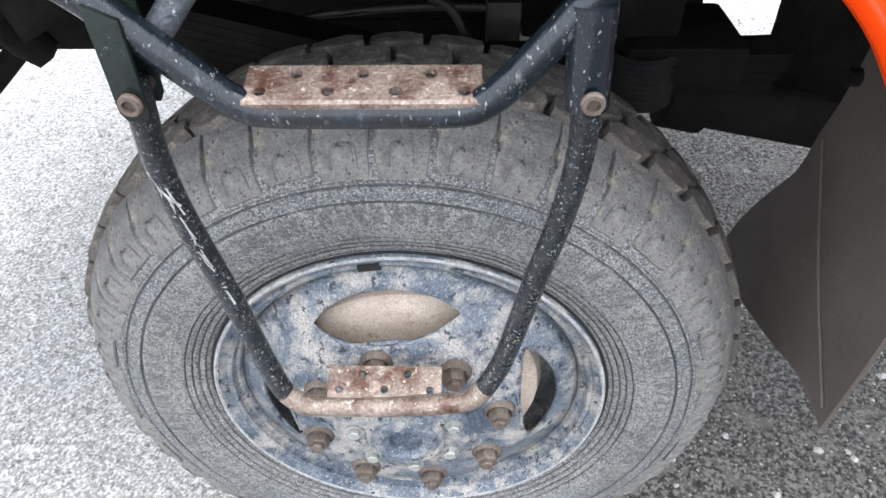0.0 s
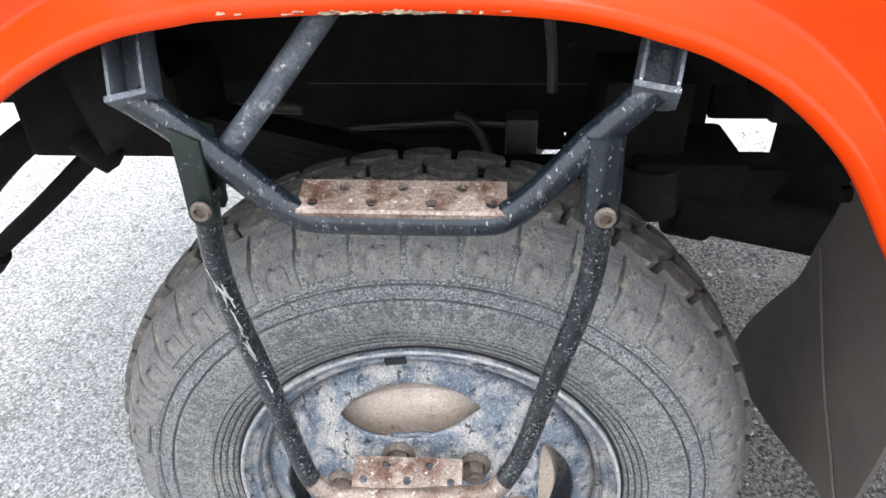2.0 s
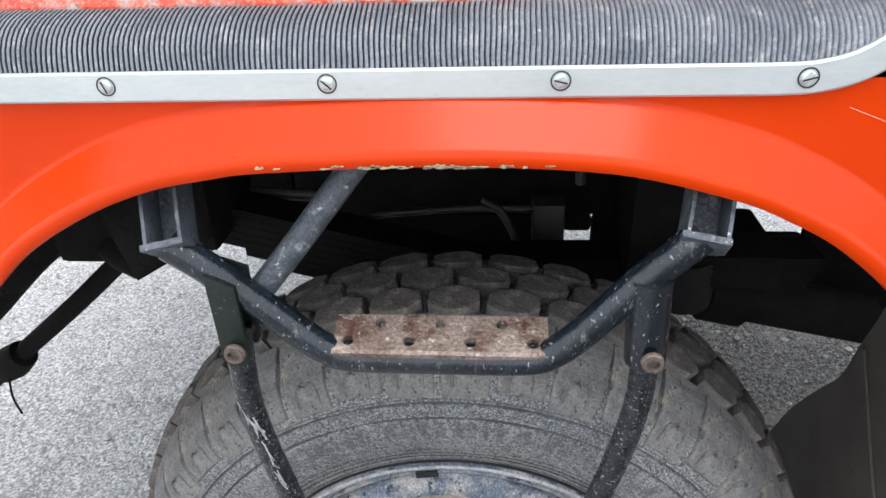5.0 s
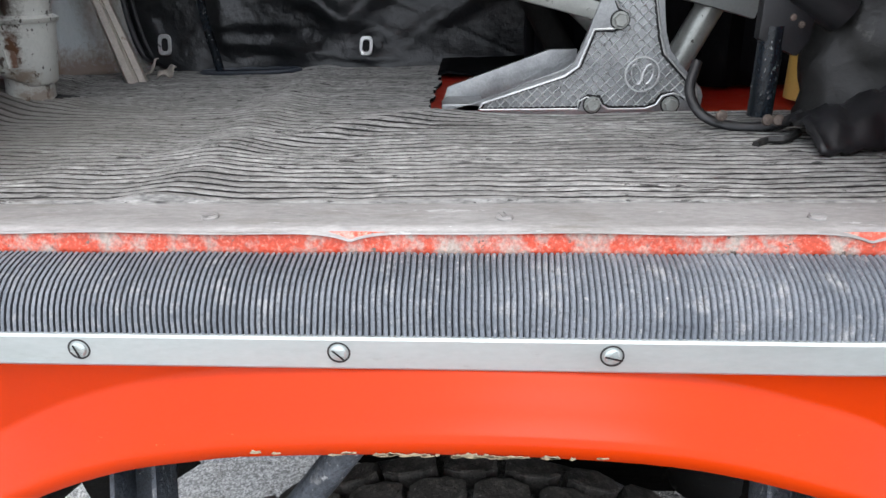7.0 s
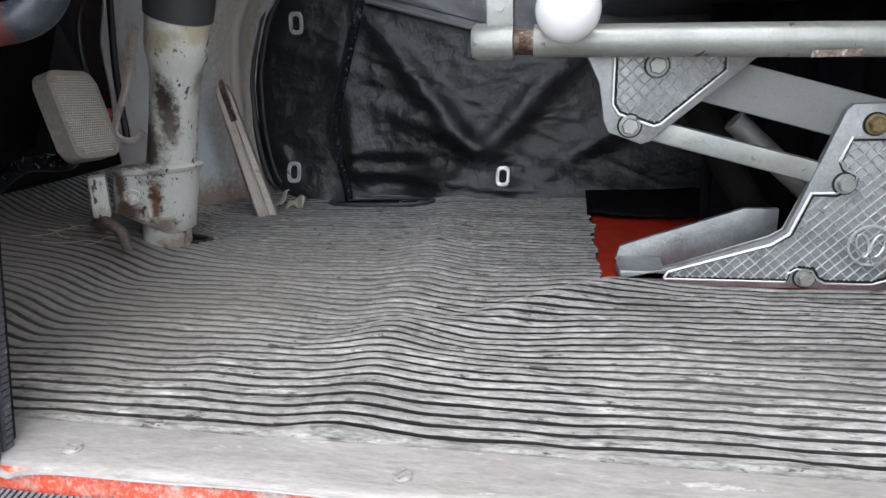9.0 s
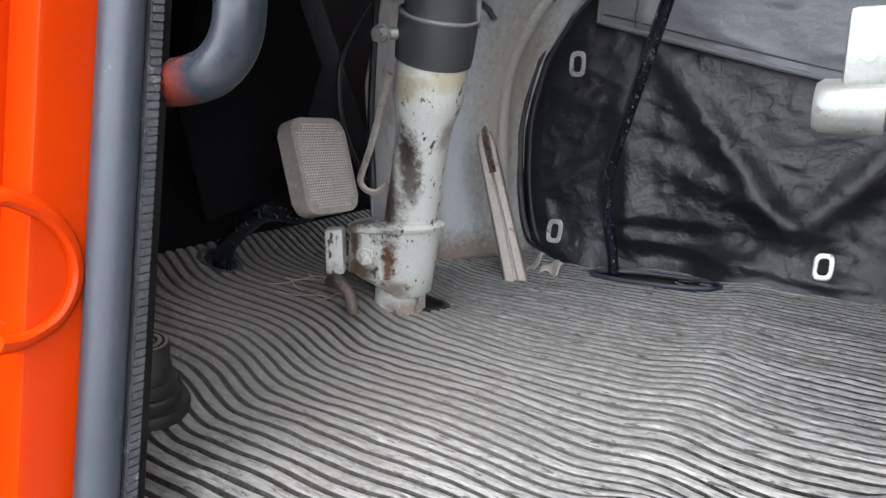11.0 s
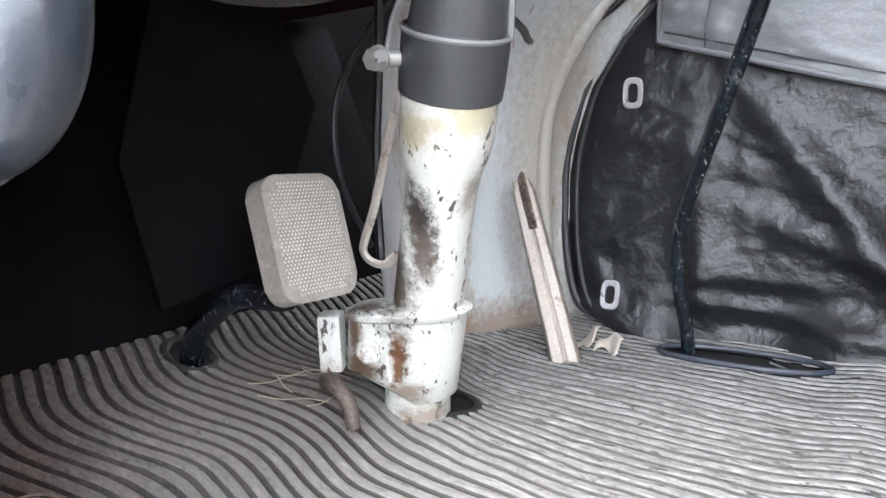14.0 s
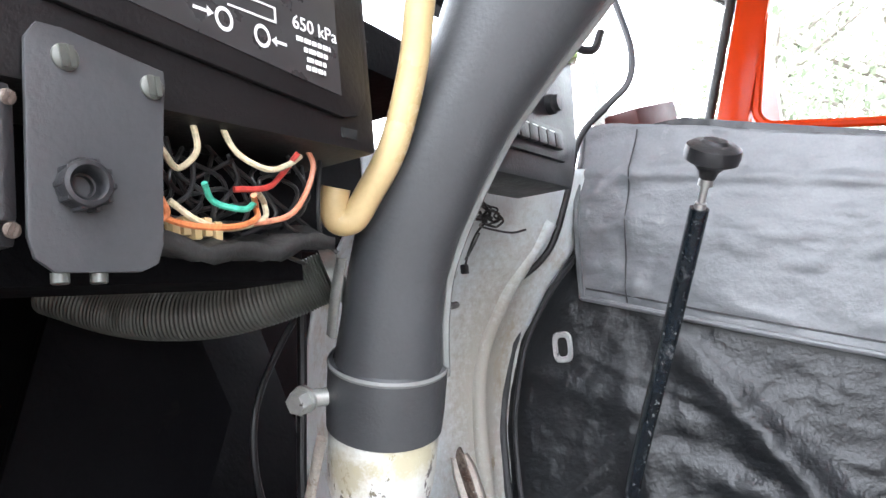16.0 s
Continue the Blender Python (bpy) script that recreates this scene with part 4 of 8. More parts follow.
g.inputs["Transmission Weight"].default_value, g.inputs["Roughness"].default_value, g.inputs["IOR"].default_value = 1.0, 0.02, 1.05
g.inputs["Base Color"].default_value = (0.95, 0.97, 0.97, 1)
bm = bmesh.new()
box(bm, -0.50, 0.40, 2.143, 2.147, 1.99, 2.64)
pane = part("pane", bm, GLASS, far, "clear glass")
pane.visible_shadow = False

# ---- wheel ----
WX, WZ = -0.040, 0.455
AX = Vector((0, -1, 0))          # outward
WC = Vector((WX, 0.0, WZ))


def wheel_profile(prof):
    return [(r, -y) for r, y in prof]


LUG = mat("dusty_shoulder_rubber", (0.060, 0.062, 0.064), (0.170, 0.164, 0.152), 22, 0.88, spots=(0.215, 0.198, 0.165), sscale=13, samt=0.42, fine=(0.040, 0.039, 0.038), chips=(0.030, 0.030, 0.030), cscale=150, camt=0.10, bump=0.9, bscale=110, grain=0.24)
wheel = thing("truck_wheel", "muddy off-road tyre on a dusty blue steel wheel", "wheel", (WX, 0.2, 0.0))
side_w = [(0.288, 0.104), (0.294, 0.0935), (0.299, 0.0895), (0.3008, 0.0880), (0.302, 0.0905), (0.3032, 0.0872), (0.3085, 0.0855), (0.3098, 0.0850), (0.311, 0.0878), (0.3122, 0.0842), (0.3175, 0.0818), (0.3188, 0.0812), (0.320, 0.0840), (0.3212, 0.0802),
          (0.3278, 0.0776), (0.329, 0.0796), (0.3302, 0.0762), (0.345, 0.0715), (0.360, 0.0690), (0.375, 0.0690), (0.3838, 0.0698), (0.3855, 0.0722), (0.3875, 0.0722), (0.3892, 0.0700), (0.4055, 0.0728), (0.4068, 0.0752), (0.4085, 0.0754), (0.4098, 0.0738),
          (0.4135, 0.0752), (0.425, 0.0796), (0.440, 0.0868), (0.452, 0.0968), (0.4605, 0.1130), (0.4635, 0.126)]
mid = 0.213
crown = [(0.465, 0.14), (0.472, 0.17), (0.477, mid)]
half = side_w + crown
tyre_prof = half + [(r, 2 * mid - y) for r, y in half[-2::-1]] + [(0.27, 0.30), (0.27, 0.11)]
bm = bmesh.new()
lathe(bm, wheel_profile(tyre_prof), WC, AX, 180, close=True)
for v in bm.verts:
    d = fbm(v.co.x, v.co.y, v.co.z, 14, 2.0)
    r = Vector((v.co.x - WX, 0, v.co.z - WZ))
    v.co += r.normalized() * d * 0.0012
    if v.co.z < 0.004:
        v.co.z = 0.004
        v.co.y += (0.012 if v.co.y > mid else -0.012)
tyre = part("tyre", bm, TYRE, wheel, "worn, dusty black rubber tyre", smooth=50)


def block_mesh(name, outline, r0, r1, shrink, seed):
    """A tread block seen from outside: outline in (along the tread, across it)."""
    bm = bmesh.new()
    rr = random.Random(seed)
    lo, hi = [], []
    for a, y in outline:
        ja, jy = rr.uniform(-0.0012, 0.0012), rr.uniform(-0.0012, 0.0012)
        crown_drop = 0.018 * ((y - mid) / 0.1) ** 2
        lo.append(bm.verts.new((a + ja, y + jy, r0 - crown_drop * 0.4)))
    ca, cy = sum(p[0] for p in outline) / len(outline), sum(p[1] for p in outline) / len(outline)
    for a, y in outline:
        crown_drop = 0.012 * ((y - mid) / 0.1) ** 2
        hi.append(bm.verts.new((ca + (a - ca) * shrink + rr.uniform(-0.001, 0.001), cy + (y - cy) * shrink + rr.uniform(-0.001, 0.001), r1 - crown_drop + rr.uniform(-0.0012, 0.0006))))
    top = [bm.verts.new((ca + (v.co.x - ca) * 0.86, cy + (v.co.y - cy) * 0.86, v.co.z + 0.0012)) for v in hi]
    k = len(lo)
    for i in range(k):
        j = (i + 1) % k
        bm.faces.new((lo[i], lo[j], hi[j], hi[i]))
        bm.faces.new((hi[i], hi[j], top[j], top[i]))
    bm.faces.new(top)
    for v in bm.verts:           # bend to the tyre's round
        ang = v.co.x / 0.47
        r = v.co.z
        v.co = Vector((r * math.sin(ang), v.co.y, r * math.cos(ang)))
    bmesh.ops.recalc_face_normals(bm, faces=bm.faces[:])
    me = bpy.data.meshes.new(name)
    bm.to_mesh(me)
    bm.free()
    me.materials.append(TREAD)
    return me


PIECES = []
NB = 42
pitch = 2 * math.pi * 0.47 / NB
w = pitch * 0.455
row_kinds = []
for yc, seed in ((0.166, 11), (0.213, 12), (0.260, 13)):
    h = 0.0222
    row_kinds.append([block_mesh("tread_block", [(-w, yc - h * 0.55), (-w * 0.35, yc - h), (w * 0.55, yc - h * 0.9), (w, yc - h * 0.3), (w * 0.95, yc + h * 0.6), (w * 0.3, yc + h), (-w * 0.6, yc + h * 0.85), (-w, yc + h * 0.3)], 0.464, 0.499, 0.955, seed + 20 * q) for q in range(3)])
for ri, meshes in enumerate(row_kinds):
    for i in range(NB):
        PIECES.append(("tread_block", meshes[(i * 7 + ri) % 3], (i + 0.5 * (ri % 2)) * 2 * math.pi / NB))


def lug_mesh(seed, wide, low):
    """A shoulder lug that runs over the edge and down the side."""
    bm = bmesh.new()
    rr = random.Random(seed)
    path = [(0.484, 0.148), (0.478, 0.130), (0.4665, 0.111), (0.456, 0.0955), (0.444, 0.0855), (0.430, 0.0795), (low, 0.0752)]
    under = [(0.460, 0.146), (0.460, 0.128), (0.454, 0.114), (0.445, 0.100), (0.436, 0.091), (0.426, 0.0845), (low - 0.002, 0.0772)]
    rows = []
    for (r, y), (r2, y2) in zip(path, under):
        ww = wide * (1.0 - 0.14 * (0.475 - r) / 0.06) + rr.uniform(-0.001, 0.001)
        rows.append([bm.verts.new((s * ww * f, yy, rad)) for s, f, rad, yy in ((-1, 1.06, r2, y2), (-1, 0.95, r, y), (0, 1, r + 0.0004, y - 0.0004), (1, 0.95, r, y), (1, 1.06, r2, y2))])
    for a, b in zip(rows, rows[1:]):
        for k in range(4):
            bm.faces.new((a[k], a[k + 1], b[k + 1], b[k]))
    bm.faces.new(rows[0])
    bm.faces.new(rows[-1])
    if seed % 4 != 3:             # raised arch moulded on the shoulder
        k = wide * 0.45
        sweep(bm, smooth_path([(-k, 0.0785, 0.428), (-k, 0.0835, 0.442), (-k * 0.7, 0.0900, 0.451), (k * 0.7, 0.0900, 0.451), (k, 0.0835, 0.442), (k, 0.0785, 0.428)], 3), 0.0024, 5)
    for v in bm.verts:
        v.co += Vector((0, 0, 1)) * 0.0016 * fbm(v.co.x, v.co.y, v.co.z, 60, seed)
        ang, r = v.co.x / 0.46, v.co.z
        v.co = Vector((r * math.sin(ang), v.co.y, r * math.cos(ang)))
    bmesh.ops.recalc_face_normals(bm, faces=bm.faces[:])
    me = bpy.data.meshes.new("shoulder_lug")
    bm.to_mesh(me)
    bm.free()
    me.materials.append(LUG)
    return me


lugs = [lug_mesh(k, pitch * q, low) for k, (q, low) in enumerate(((0.490, 0.416), (0.475, 0.426), (0.492, 0.415), (0.484, 0.424), (0.462, 0.418), (0.493, 0.426), (0.486, 0.416)))]
for i in range(NB):
    PIECES.append(("shoulder_lug", lugs[i % 7], (i + 0.25) * 2 * math.pi / NB))

# rim, disc with four hand holes, hub and nuts
bm = bmesh.new()
lathe(bm, wheel_profile([(0.2865, 0.112), (0.2905, 0.100), (0.2915, 0.090), (0.2890, 0.0855), (0.2845, 0.0855), (0.2820, 0.090), (0.2735, 0.097), (0.2760, 0.0985), (0.2745, 0.0945), (0.2715, 0.0925), (0.2665, 0.0955), (0.2650, 0.104),
                         (0.2630, 0.1075), (0.2590, 0.1085), (0.2560, 0.114), (0.2535, 0.135), (0.2500, 0.165), (0.2480, 0.200), (0.2480, 0.300), (0.270, 0.310), (0.29, 0.315)]), WC, AX, 128)
rim = part("rim", bm, RIM, wheel, "blue-grey rim with a lock ring, caked in pale dust", smooth=45)
bm = bmesh.new()
lathe(bm, wheel_profile([(0.2855, 0.0856), (0.2870, 0.0842), (0.2892, 0.0842), (0.2906, 0.0862)]), WC, AX, 128)
part("rim_edge", bm, FLAKES, rim, "edge scraped to pale bare steel")
bm = bmesh.new()
lathe(bm, wheel_profile([(0.2915, 0.0930), (0.2925, 0.0905), (0.2950, 0.0905), (0.2965, 0.0930)]), WC, AX, 128)
part("bead_gap", bm, HOLE, rim, "black gap between rim and tyre")
bm = bmesh.new()
box(bm, WX - 0.052, WX - 0.022, 0.0915, 0.102, WZ + 0.2605, WZ + 0.2715, 0.0015, (0, -8, 0))
part("lock_ring_gap", bm, HOLE, rim, "dark gap in the lock ring")


def disc_y(r):
    return lerp_table([(0.10, 0.048), (0.145, 0.050), (0.160, 0.055), (0.180, 0.066), (0.205, 0.088), (0.225, 0.104), (0.2525, 0.118)], r)


bm = bmesh.new()
SEG = 240
HOLES = [radians(a) for a in (97, 7, 187, 277)]


def hole_half(th):
    best = 0.0
    for h in HOLES:
        d = abs((th - h + math.pi) % (2 * math.pi) - math.pi) / radians(29)
        if d < 1:
            best = max(best, (1 - d ** 2) ** 0.8)
    return best


inner_r = [0.100, 0.112, 0.125, 0.138, 0.150, 0.158, 0.162, 0.166]
colsd = []
for k in range(SEG):
    th = 2 * math.pi * k / SEG
    f = hole_half(th)
    r_in, r_out = 0.205 - 0.040 * f, 0.205 + 0.017 * f
    rs = inner_r + [0.166 + (r_in - 0.166) * q if r_in > 0.166 else r_in for q in (0.5, 1.0)]
    rs = [min(r, r_in) for r in rs]
    ro = [r_out, r_out * 0.7 + 0.2525 * 0.3, r_out * 0.35 + 0.2525 * 0.65, 0.2525]
    mk = lambda r, y: bm.verts.new((WX + r * math.cos(th), y, WZ + r * math.sin(th)))
    colsd.append(([mk(r, disc_y(r) - (0.004 * f if j >= len(rs) - 2 else 0)) for j, r in enumerate(rs)], [mk(r, disc_y(r) - (0.002 * f if j == 0 else 0)) for j, r in enumerate(ro)]))
for k in range(SEG):
    (a, b), (c, d) = colsd[k], colsd[(k + 1) % SEG]
    for p, q in ((a, c), (b, d)):
        for j in range(len(p) - 1):
            bm.faces.new((p[j], q[j], q[j + 1], p[j + 1]))
bmesh.ops.remove_doubles(bm, verts=bm.verts[:], dist=0.0002)
disc = part("disc", bm, RIM, wheel, "blue wheel disc with oval hand holes, dusty and scraped", smooth=50, solid=0.007)
bm = bmesh.new()
lathe(bm, wheel_profile([(0.0, 0.10), (0.180, 0.112), (0.194, 0.118), (0.200, 0.135), (0.200, 0.27), (0.0, 0.28)]), WC, AX, 64)
part("brake_drum", bm, DRUM, wheel, "tan dusty brake drum")
bm = bmesh.new()
lathe(bm, wheel_profile([(0.108, 0.054), (0.108, 0.042), (0.104, 0.039), (0.098, 0.041), (0.094, 0.039), (0.094, 0.031), (0.088, 0.028), (0.058, 0.026), (0.056, 0.018), (0.051, 0.013), (0.047, 0.015), (0.043, 0.010),
                         (0.034, 0.009), (0.030, 0.013), (0.024, 0.015), (0.022, 0.025), (0, 0.025)]), WC, AX, 56)
hub = part("hub", bm, RIM, wheel, "stepped hub cover with a recessed centre")
for i in range(7):
    a = radians(20 + 360 / 7 * i)
    bm = bmesh.new()
    hexbolt(bm, (WX + 0.074 * math.cos(a), 0.0270, WZ + 0.074 * math.sin(a)), AX, 0.0095, 0.008, 0.013)
    part("hub_bolt", bm, SILVER, hub, "bright hex bolt")
for i in range(8):
    a = radians(14 + 45 * i)
    bm = bmesh.new()
    at = Vector((WX + 0.1375 * math.cos(a), 0.0495, WZ + 0.1375 * math.sin(a)))
    lathe(bm, [(0.024, 0.0), (0.023, 0.005), (0.018, 0.009)], at, AX, 20)
    lathe(bm, [(0.0165, 0.006), (0.0165, 0.020), (0.0145, 0.0225), (0.0105, 0.0225), (0.0105, 0.027), (0.0085, 0.029), (0, 0.029)], at, AX, 6)
    part("wheel_nut", bm, NUTS, disc, "rusty wheel nut and stud")

# far wheel, axle, springs and frame under the cab
far_wheel = thing("opposite_wheel", "dark muddy tyre on the other end of the axle", "wheel", (WX - 0.09, 1.95, 0.0))
bm = bmesh.new()
lathe(bm, [(0.28, 0.0), (0.34, -0.03), (0.42, -0.02), (0.468, 0.03), (0.472, 0.13), (0.468, 0.22), (0.42, 0.27), (0.28, 0.25), (0.0, 0.24)], (WX - 0.09, 1.84, WZ + 0.02), (0, 1, 0), 72)
part("tyre", bm, TREAD, far_wheel)
axle = thing("front_axle", "grimy black front axle with its differential housing", "axle", (WX, 1.0, 0.2))
bm = bmesh.new()
rod(bm, (WX, 0.30, WZ), (WX - 0.08, 1.85, WZ), 0.06, 20)
part("axle_tube", bm, CHASSIS, axle)
bm = bmesh.new()
lathe(bm, [(0, -0.17), (0.09, -0.15), (0.17, -0.07), (0.19, 0), (0.17, 0.07), (0.09, 0.15), (0, 0.17)], (WX, 1.12, WZ), (0, 1, 0), 32)
part("differential", bm, CHASSIS, axle)
for sx in (-1, 1):
    fr = thing("frame_rail", "grimy black chassis frame rail", "frame rail", (0.2, 0.62 if sx < 0 else 1.35, 0.8), "chassis rails")
    y0 = 0.62 if sx < 0 else 1.35
    bm = bmesh.new()
    box(bm, -1.1, 1.7, y0, y0 + 0.07, 0.92, 1.11, 0.006)
    part("rail", bm, CHASSIS, fr)
    for xb in (-0.8, -0.3, 0.2, 0.7, 1.2):
        bm = bmesh.new()
        hexbolt(bm, (xb, y0 - 0.001, 1.02), (0, -1, 0), 0.012, 0.009, 0.017)
        part("rail_bolt", bm, CHASSIS, fr)
spring = thing("leaf_spring", "black leaf spring pack above the axle", "leaf spring", (WX, 0.52, 0.69))
for i in range(7):
    L = (0.60, 0.60, 0.59, 0.58, 0.446, 0.398, 0.334)[i]
    bm = bmesh.new()
    pts = [(WX + L * t, 0, 0.800 - 0.0155 * i + (0.253 if t < 0 else 0.02) * abs(L * t)) for t in [-1 + 0.1 * k for k in range(21)]]
    for (xa, _, za), (xb, _, zb) in zip(pts, pts[1:]):
        q = [bm.verts.new(c) for c in ((xa, 0.50, za), (xb, 0.50, zb), (xb, 0.575, zb), (xa, 0.575, za), (xa, 0.50, za - 0.0145), (xb, 0.50, zb - 0.0145), (xb, 0.575, zb - 0.0145), (xa, 0.575, za - 0.0145))]
        for f in ((0, 1, 2, 3), (7, 6, 5, 4), (0, 4, 5, 1), (3, 2, 6, 7)):
            bm.faces.new([q[n] for n in f])
    part("leaf", bm, CHASSIS, spring, smooth=0)
rods = thing("drag_link", "black steering drag link with ball joints and boot", "steering link", (-0.6, 0.3, 0.9))
bm = bmesh.new()
sweep(bm, smooth_path([(-0.505, 0.26, 0.950), (-0.60, 0.25, 0.87), (-0.72, 0.24, 0.775), (-0.86, 0.235, 0.66)], 6), 0.014, 12)
part("link_rod", bm, CHASSIS, rods)
bm = bmesh.new()
lathe(bm, [(0, -0.03), (0.022, -0.028), (0.027, 0), (0.022, 0.028), (0, 0.03)], (-0.725, 0.24, 0.77), (-0.8, 0, -0.6), 16)
part("ball_joint", bm, CHASSIS, rods)
bm = bmesh.new()
lathe(bm, [(0, -0.03), (0.022, -0.028), (0.025, 0), (0.02, 0.03), (0, 0.035)], (-0.505, 0.26, 0.95), (0.7, 0, -0.7), 16)
part("ball_joint", bm, CHASSIS, rods)
bm = bmesh.new()
sweep(bm, smooth_path([(-0.53, 0.36, 1.00), (-0.68, 0.34, 0.92), (-0.82, 0.33, 0.80)], 6), 0.026, 12)
part("shock_tube", bm, CHASSIS, rods)
bm = bmesh.new()
sweep(bm, smooth_path([(-0.725, 0.22, 0.755), (-0.728, 0.215, 0.72), (-0.722, 0.212, 0.69)], 5), 0.0018, 6)
part("wire_tail", bm, CHASSIS, rods, "loose twisted wire")
clut = thing("underbody_fittings", "grimy black brackets, tanks and pipes under the cab floor, with added black panels for shade", "underbody parts", (0.3, 0.8, 1.1))
# The panels are added black sheets standing for the unlit underbody.
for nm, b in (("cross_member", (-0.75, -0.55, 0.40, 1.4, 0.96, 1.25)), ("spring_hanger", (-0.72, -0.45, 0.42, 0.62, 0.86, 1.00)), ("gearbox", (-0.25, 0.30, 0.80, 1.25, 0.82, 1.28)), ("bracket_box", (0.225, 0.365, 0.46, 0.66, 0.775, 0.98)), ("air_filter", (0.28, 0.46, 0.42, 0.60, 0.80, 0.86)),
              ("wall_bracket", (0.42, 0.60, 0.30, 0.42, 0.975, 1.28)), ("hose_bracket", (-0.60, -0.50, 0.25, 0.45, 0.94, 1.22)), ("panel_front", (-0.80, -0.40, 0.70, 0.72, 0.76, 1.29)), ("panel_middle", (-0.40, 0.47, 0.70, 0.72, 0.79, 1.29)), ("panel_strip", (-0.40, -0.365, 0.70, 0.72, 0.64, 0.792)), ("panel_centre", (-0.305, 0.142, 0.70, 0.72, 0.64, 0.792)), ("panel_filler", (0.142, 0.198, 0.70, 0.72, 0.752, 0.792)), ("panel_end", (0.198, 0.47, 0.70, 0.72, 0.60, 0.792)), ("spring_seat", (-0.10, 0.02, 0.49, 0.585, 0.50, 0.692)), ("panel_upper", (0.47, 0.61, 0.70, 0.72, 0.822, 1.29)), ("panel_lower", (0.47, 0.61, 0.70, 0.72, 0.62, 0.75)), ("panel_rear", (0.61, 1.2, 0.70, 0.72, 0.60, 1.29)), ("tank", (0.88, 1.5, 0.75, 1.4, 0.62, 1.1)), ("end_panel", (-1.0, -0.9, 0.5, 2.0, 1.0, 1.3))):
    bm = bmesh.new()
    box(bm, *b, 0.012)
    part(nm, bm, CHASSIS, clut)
bm = bmesh.new()
rod(bm, (0.40, 0.55, 0.715), (1.35, 0.56, 0.51), 0.046, 20)
rod(bm, (0.385, 0.55, 0.718), (0.455, 0.55, 0.703), 0.058, 20)
part("beam_rear", bm, CHASSIS, clut)
bm = bmesh.new()
sweep(bm, smooth_path([(0.08, 0.50, 1.18), (0.12, 0.49, 1.12), (0.14, 0.50, 1.02), (0.145, 0.50, 0.95)], 8), 0.009, 8)
part("brake_hose", bm, RUBBER, clut, "curved brake hose")
bm = bmesh.new()
box(bm, -0.31, 0.27, 0.655, 0.695, 0.905, 1.28, 0.010)
part("guard_plate", bm, OLIVE, clut, "olive painted guard plate")
PIPE = mat("dull_grey_pipe", (0.030, 0.029, 0.027), (0.060, 0.057, 0.052), 20, 0.5, metal=0.3, spots=(0.09, 0.07, 0.055), sscale=22, samt=0.3, bump=0.3)
for pts, r in (([(-0.45, 0.58, 0.845), (-0.30, 0.60, 0.832), (-0.17, 0.60, 0.845), (-0.02, 0.61, 0.850), (0.12, 0.62, 0.842)], 0.007), ([(-0.46, 0.56, 0.80), (-0.36, 0.58, 0.782), (-0.22, 0.60, 0.735), (-0.10, 0.61, 0.715)], 0.010),
               ([(-0.02, 0.60, 0.870), (0.015, 0.60, 0.850), (0.042, 0.595, 0.800), (0.050, 0.59, 0.745), (0.048, 0.585, 0.71)], 0.008), ([(-0.50, 0.60, 0.89), (-0.40, 0.61, 0.880), (-0.31, 0.62, 0.872)], 0.012)):
    bm = bmesh.new()
    sweep(bm, smooth_path(pts, 6), r, 10)
    part("pipe", bm, PIPE, clut, "dull grey pipe")
bm = bmesh.new()
box(bm, 0.075, 0.135, 0.60, 0.66, 0.77, 0.86, 0.008)
part("valve_box", bm, PIPE, clut, "small grey valve block")
bm = bmesh.new()
lathe(bm, [(0.047 + 0.007 * (k % 2), 0.0043 * k) for k in range(21)], (0.31, 0.45, 0.762), (0, 0, 1), 24)
part("boot", bm, RUBBER, clut, "ribbed rubber boot")

# mud flap behind the wheel
flap = thing("mud_flap", "dark brown rubber mud flap hanging behind the wheel", "mud flap", (0.53, 0.2, 0.42))
bm = bmesh.new()
pts = [(0.018, 0.50), (0.10, 0.505), (0.22, 0.465), (0.34, 0.435), (0.46, 0.418), (0.44, 0.50), (0.40, 0.58), (0.345, 0.665), (0.305, 0.726), (0.285, 0.80), (0.26, 0.885), (0.24, 1.05), (0.23, 1.26), (0.02, 1.26), (0.004, 1.0), (0.002, 0.75), (0.008, 0.60)]
outl = [(p.x, p.z) for p in smooth_path([(a, 0, b) for a, b in pts], 3)][:-1]
prism(bm, outl, (0.525, 0, 0), (0, 1, 0), (0, 0, 1), 0.007)
part("sheet", bm, FLAP, flap, smooth=30)
bm = bmesh.new()
sweep(bm, smooth_path([(0.5225, 0.27, 0.80), (0.5225, 0.16, 0.66), (0.5225, 0.08, 0.58), (0.5225, 0.03, 0.53)], 6), 0.0022, 6)
part("crease", bm, FLAP, flap, "raised crease")
bm = bmesh.new()
rod(bm, (0.510, 0.25, 0.90), (0.525, 0.25, 0.90), 0.012, 12)
part("fixing", bm, CHASSIS, flap)

# ---- step frame in front of the wheel ----


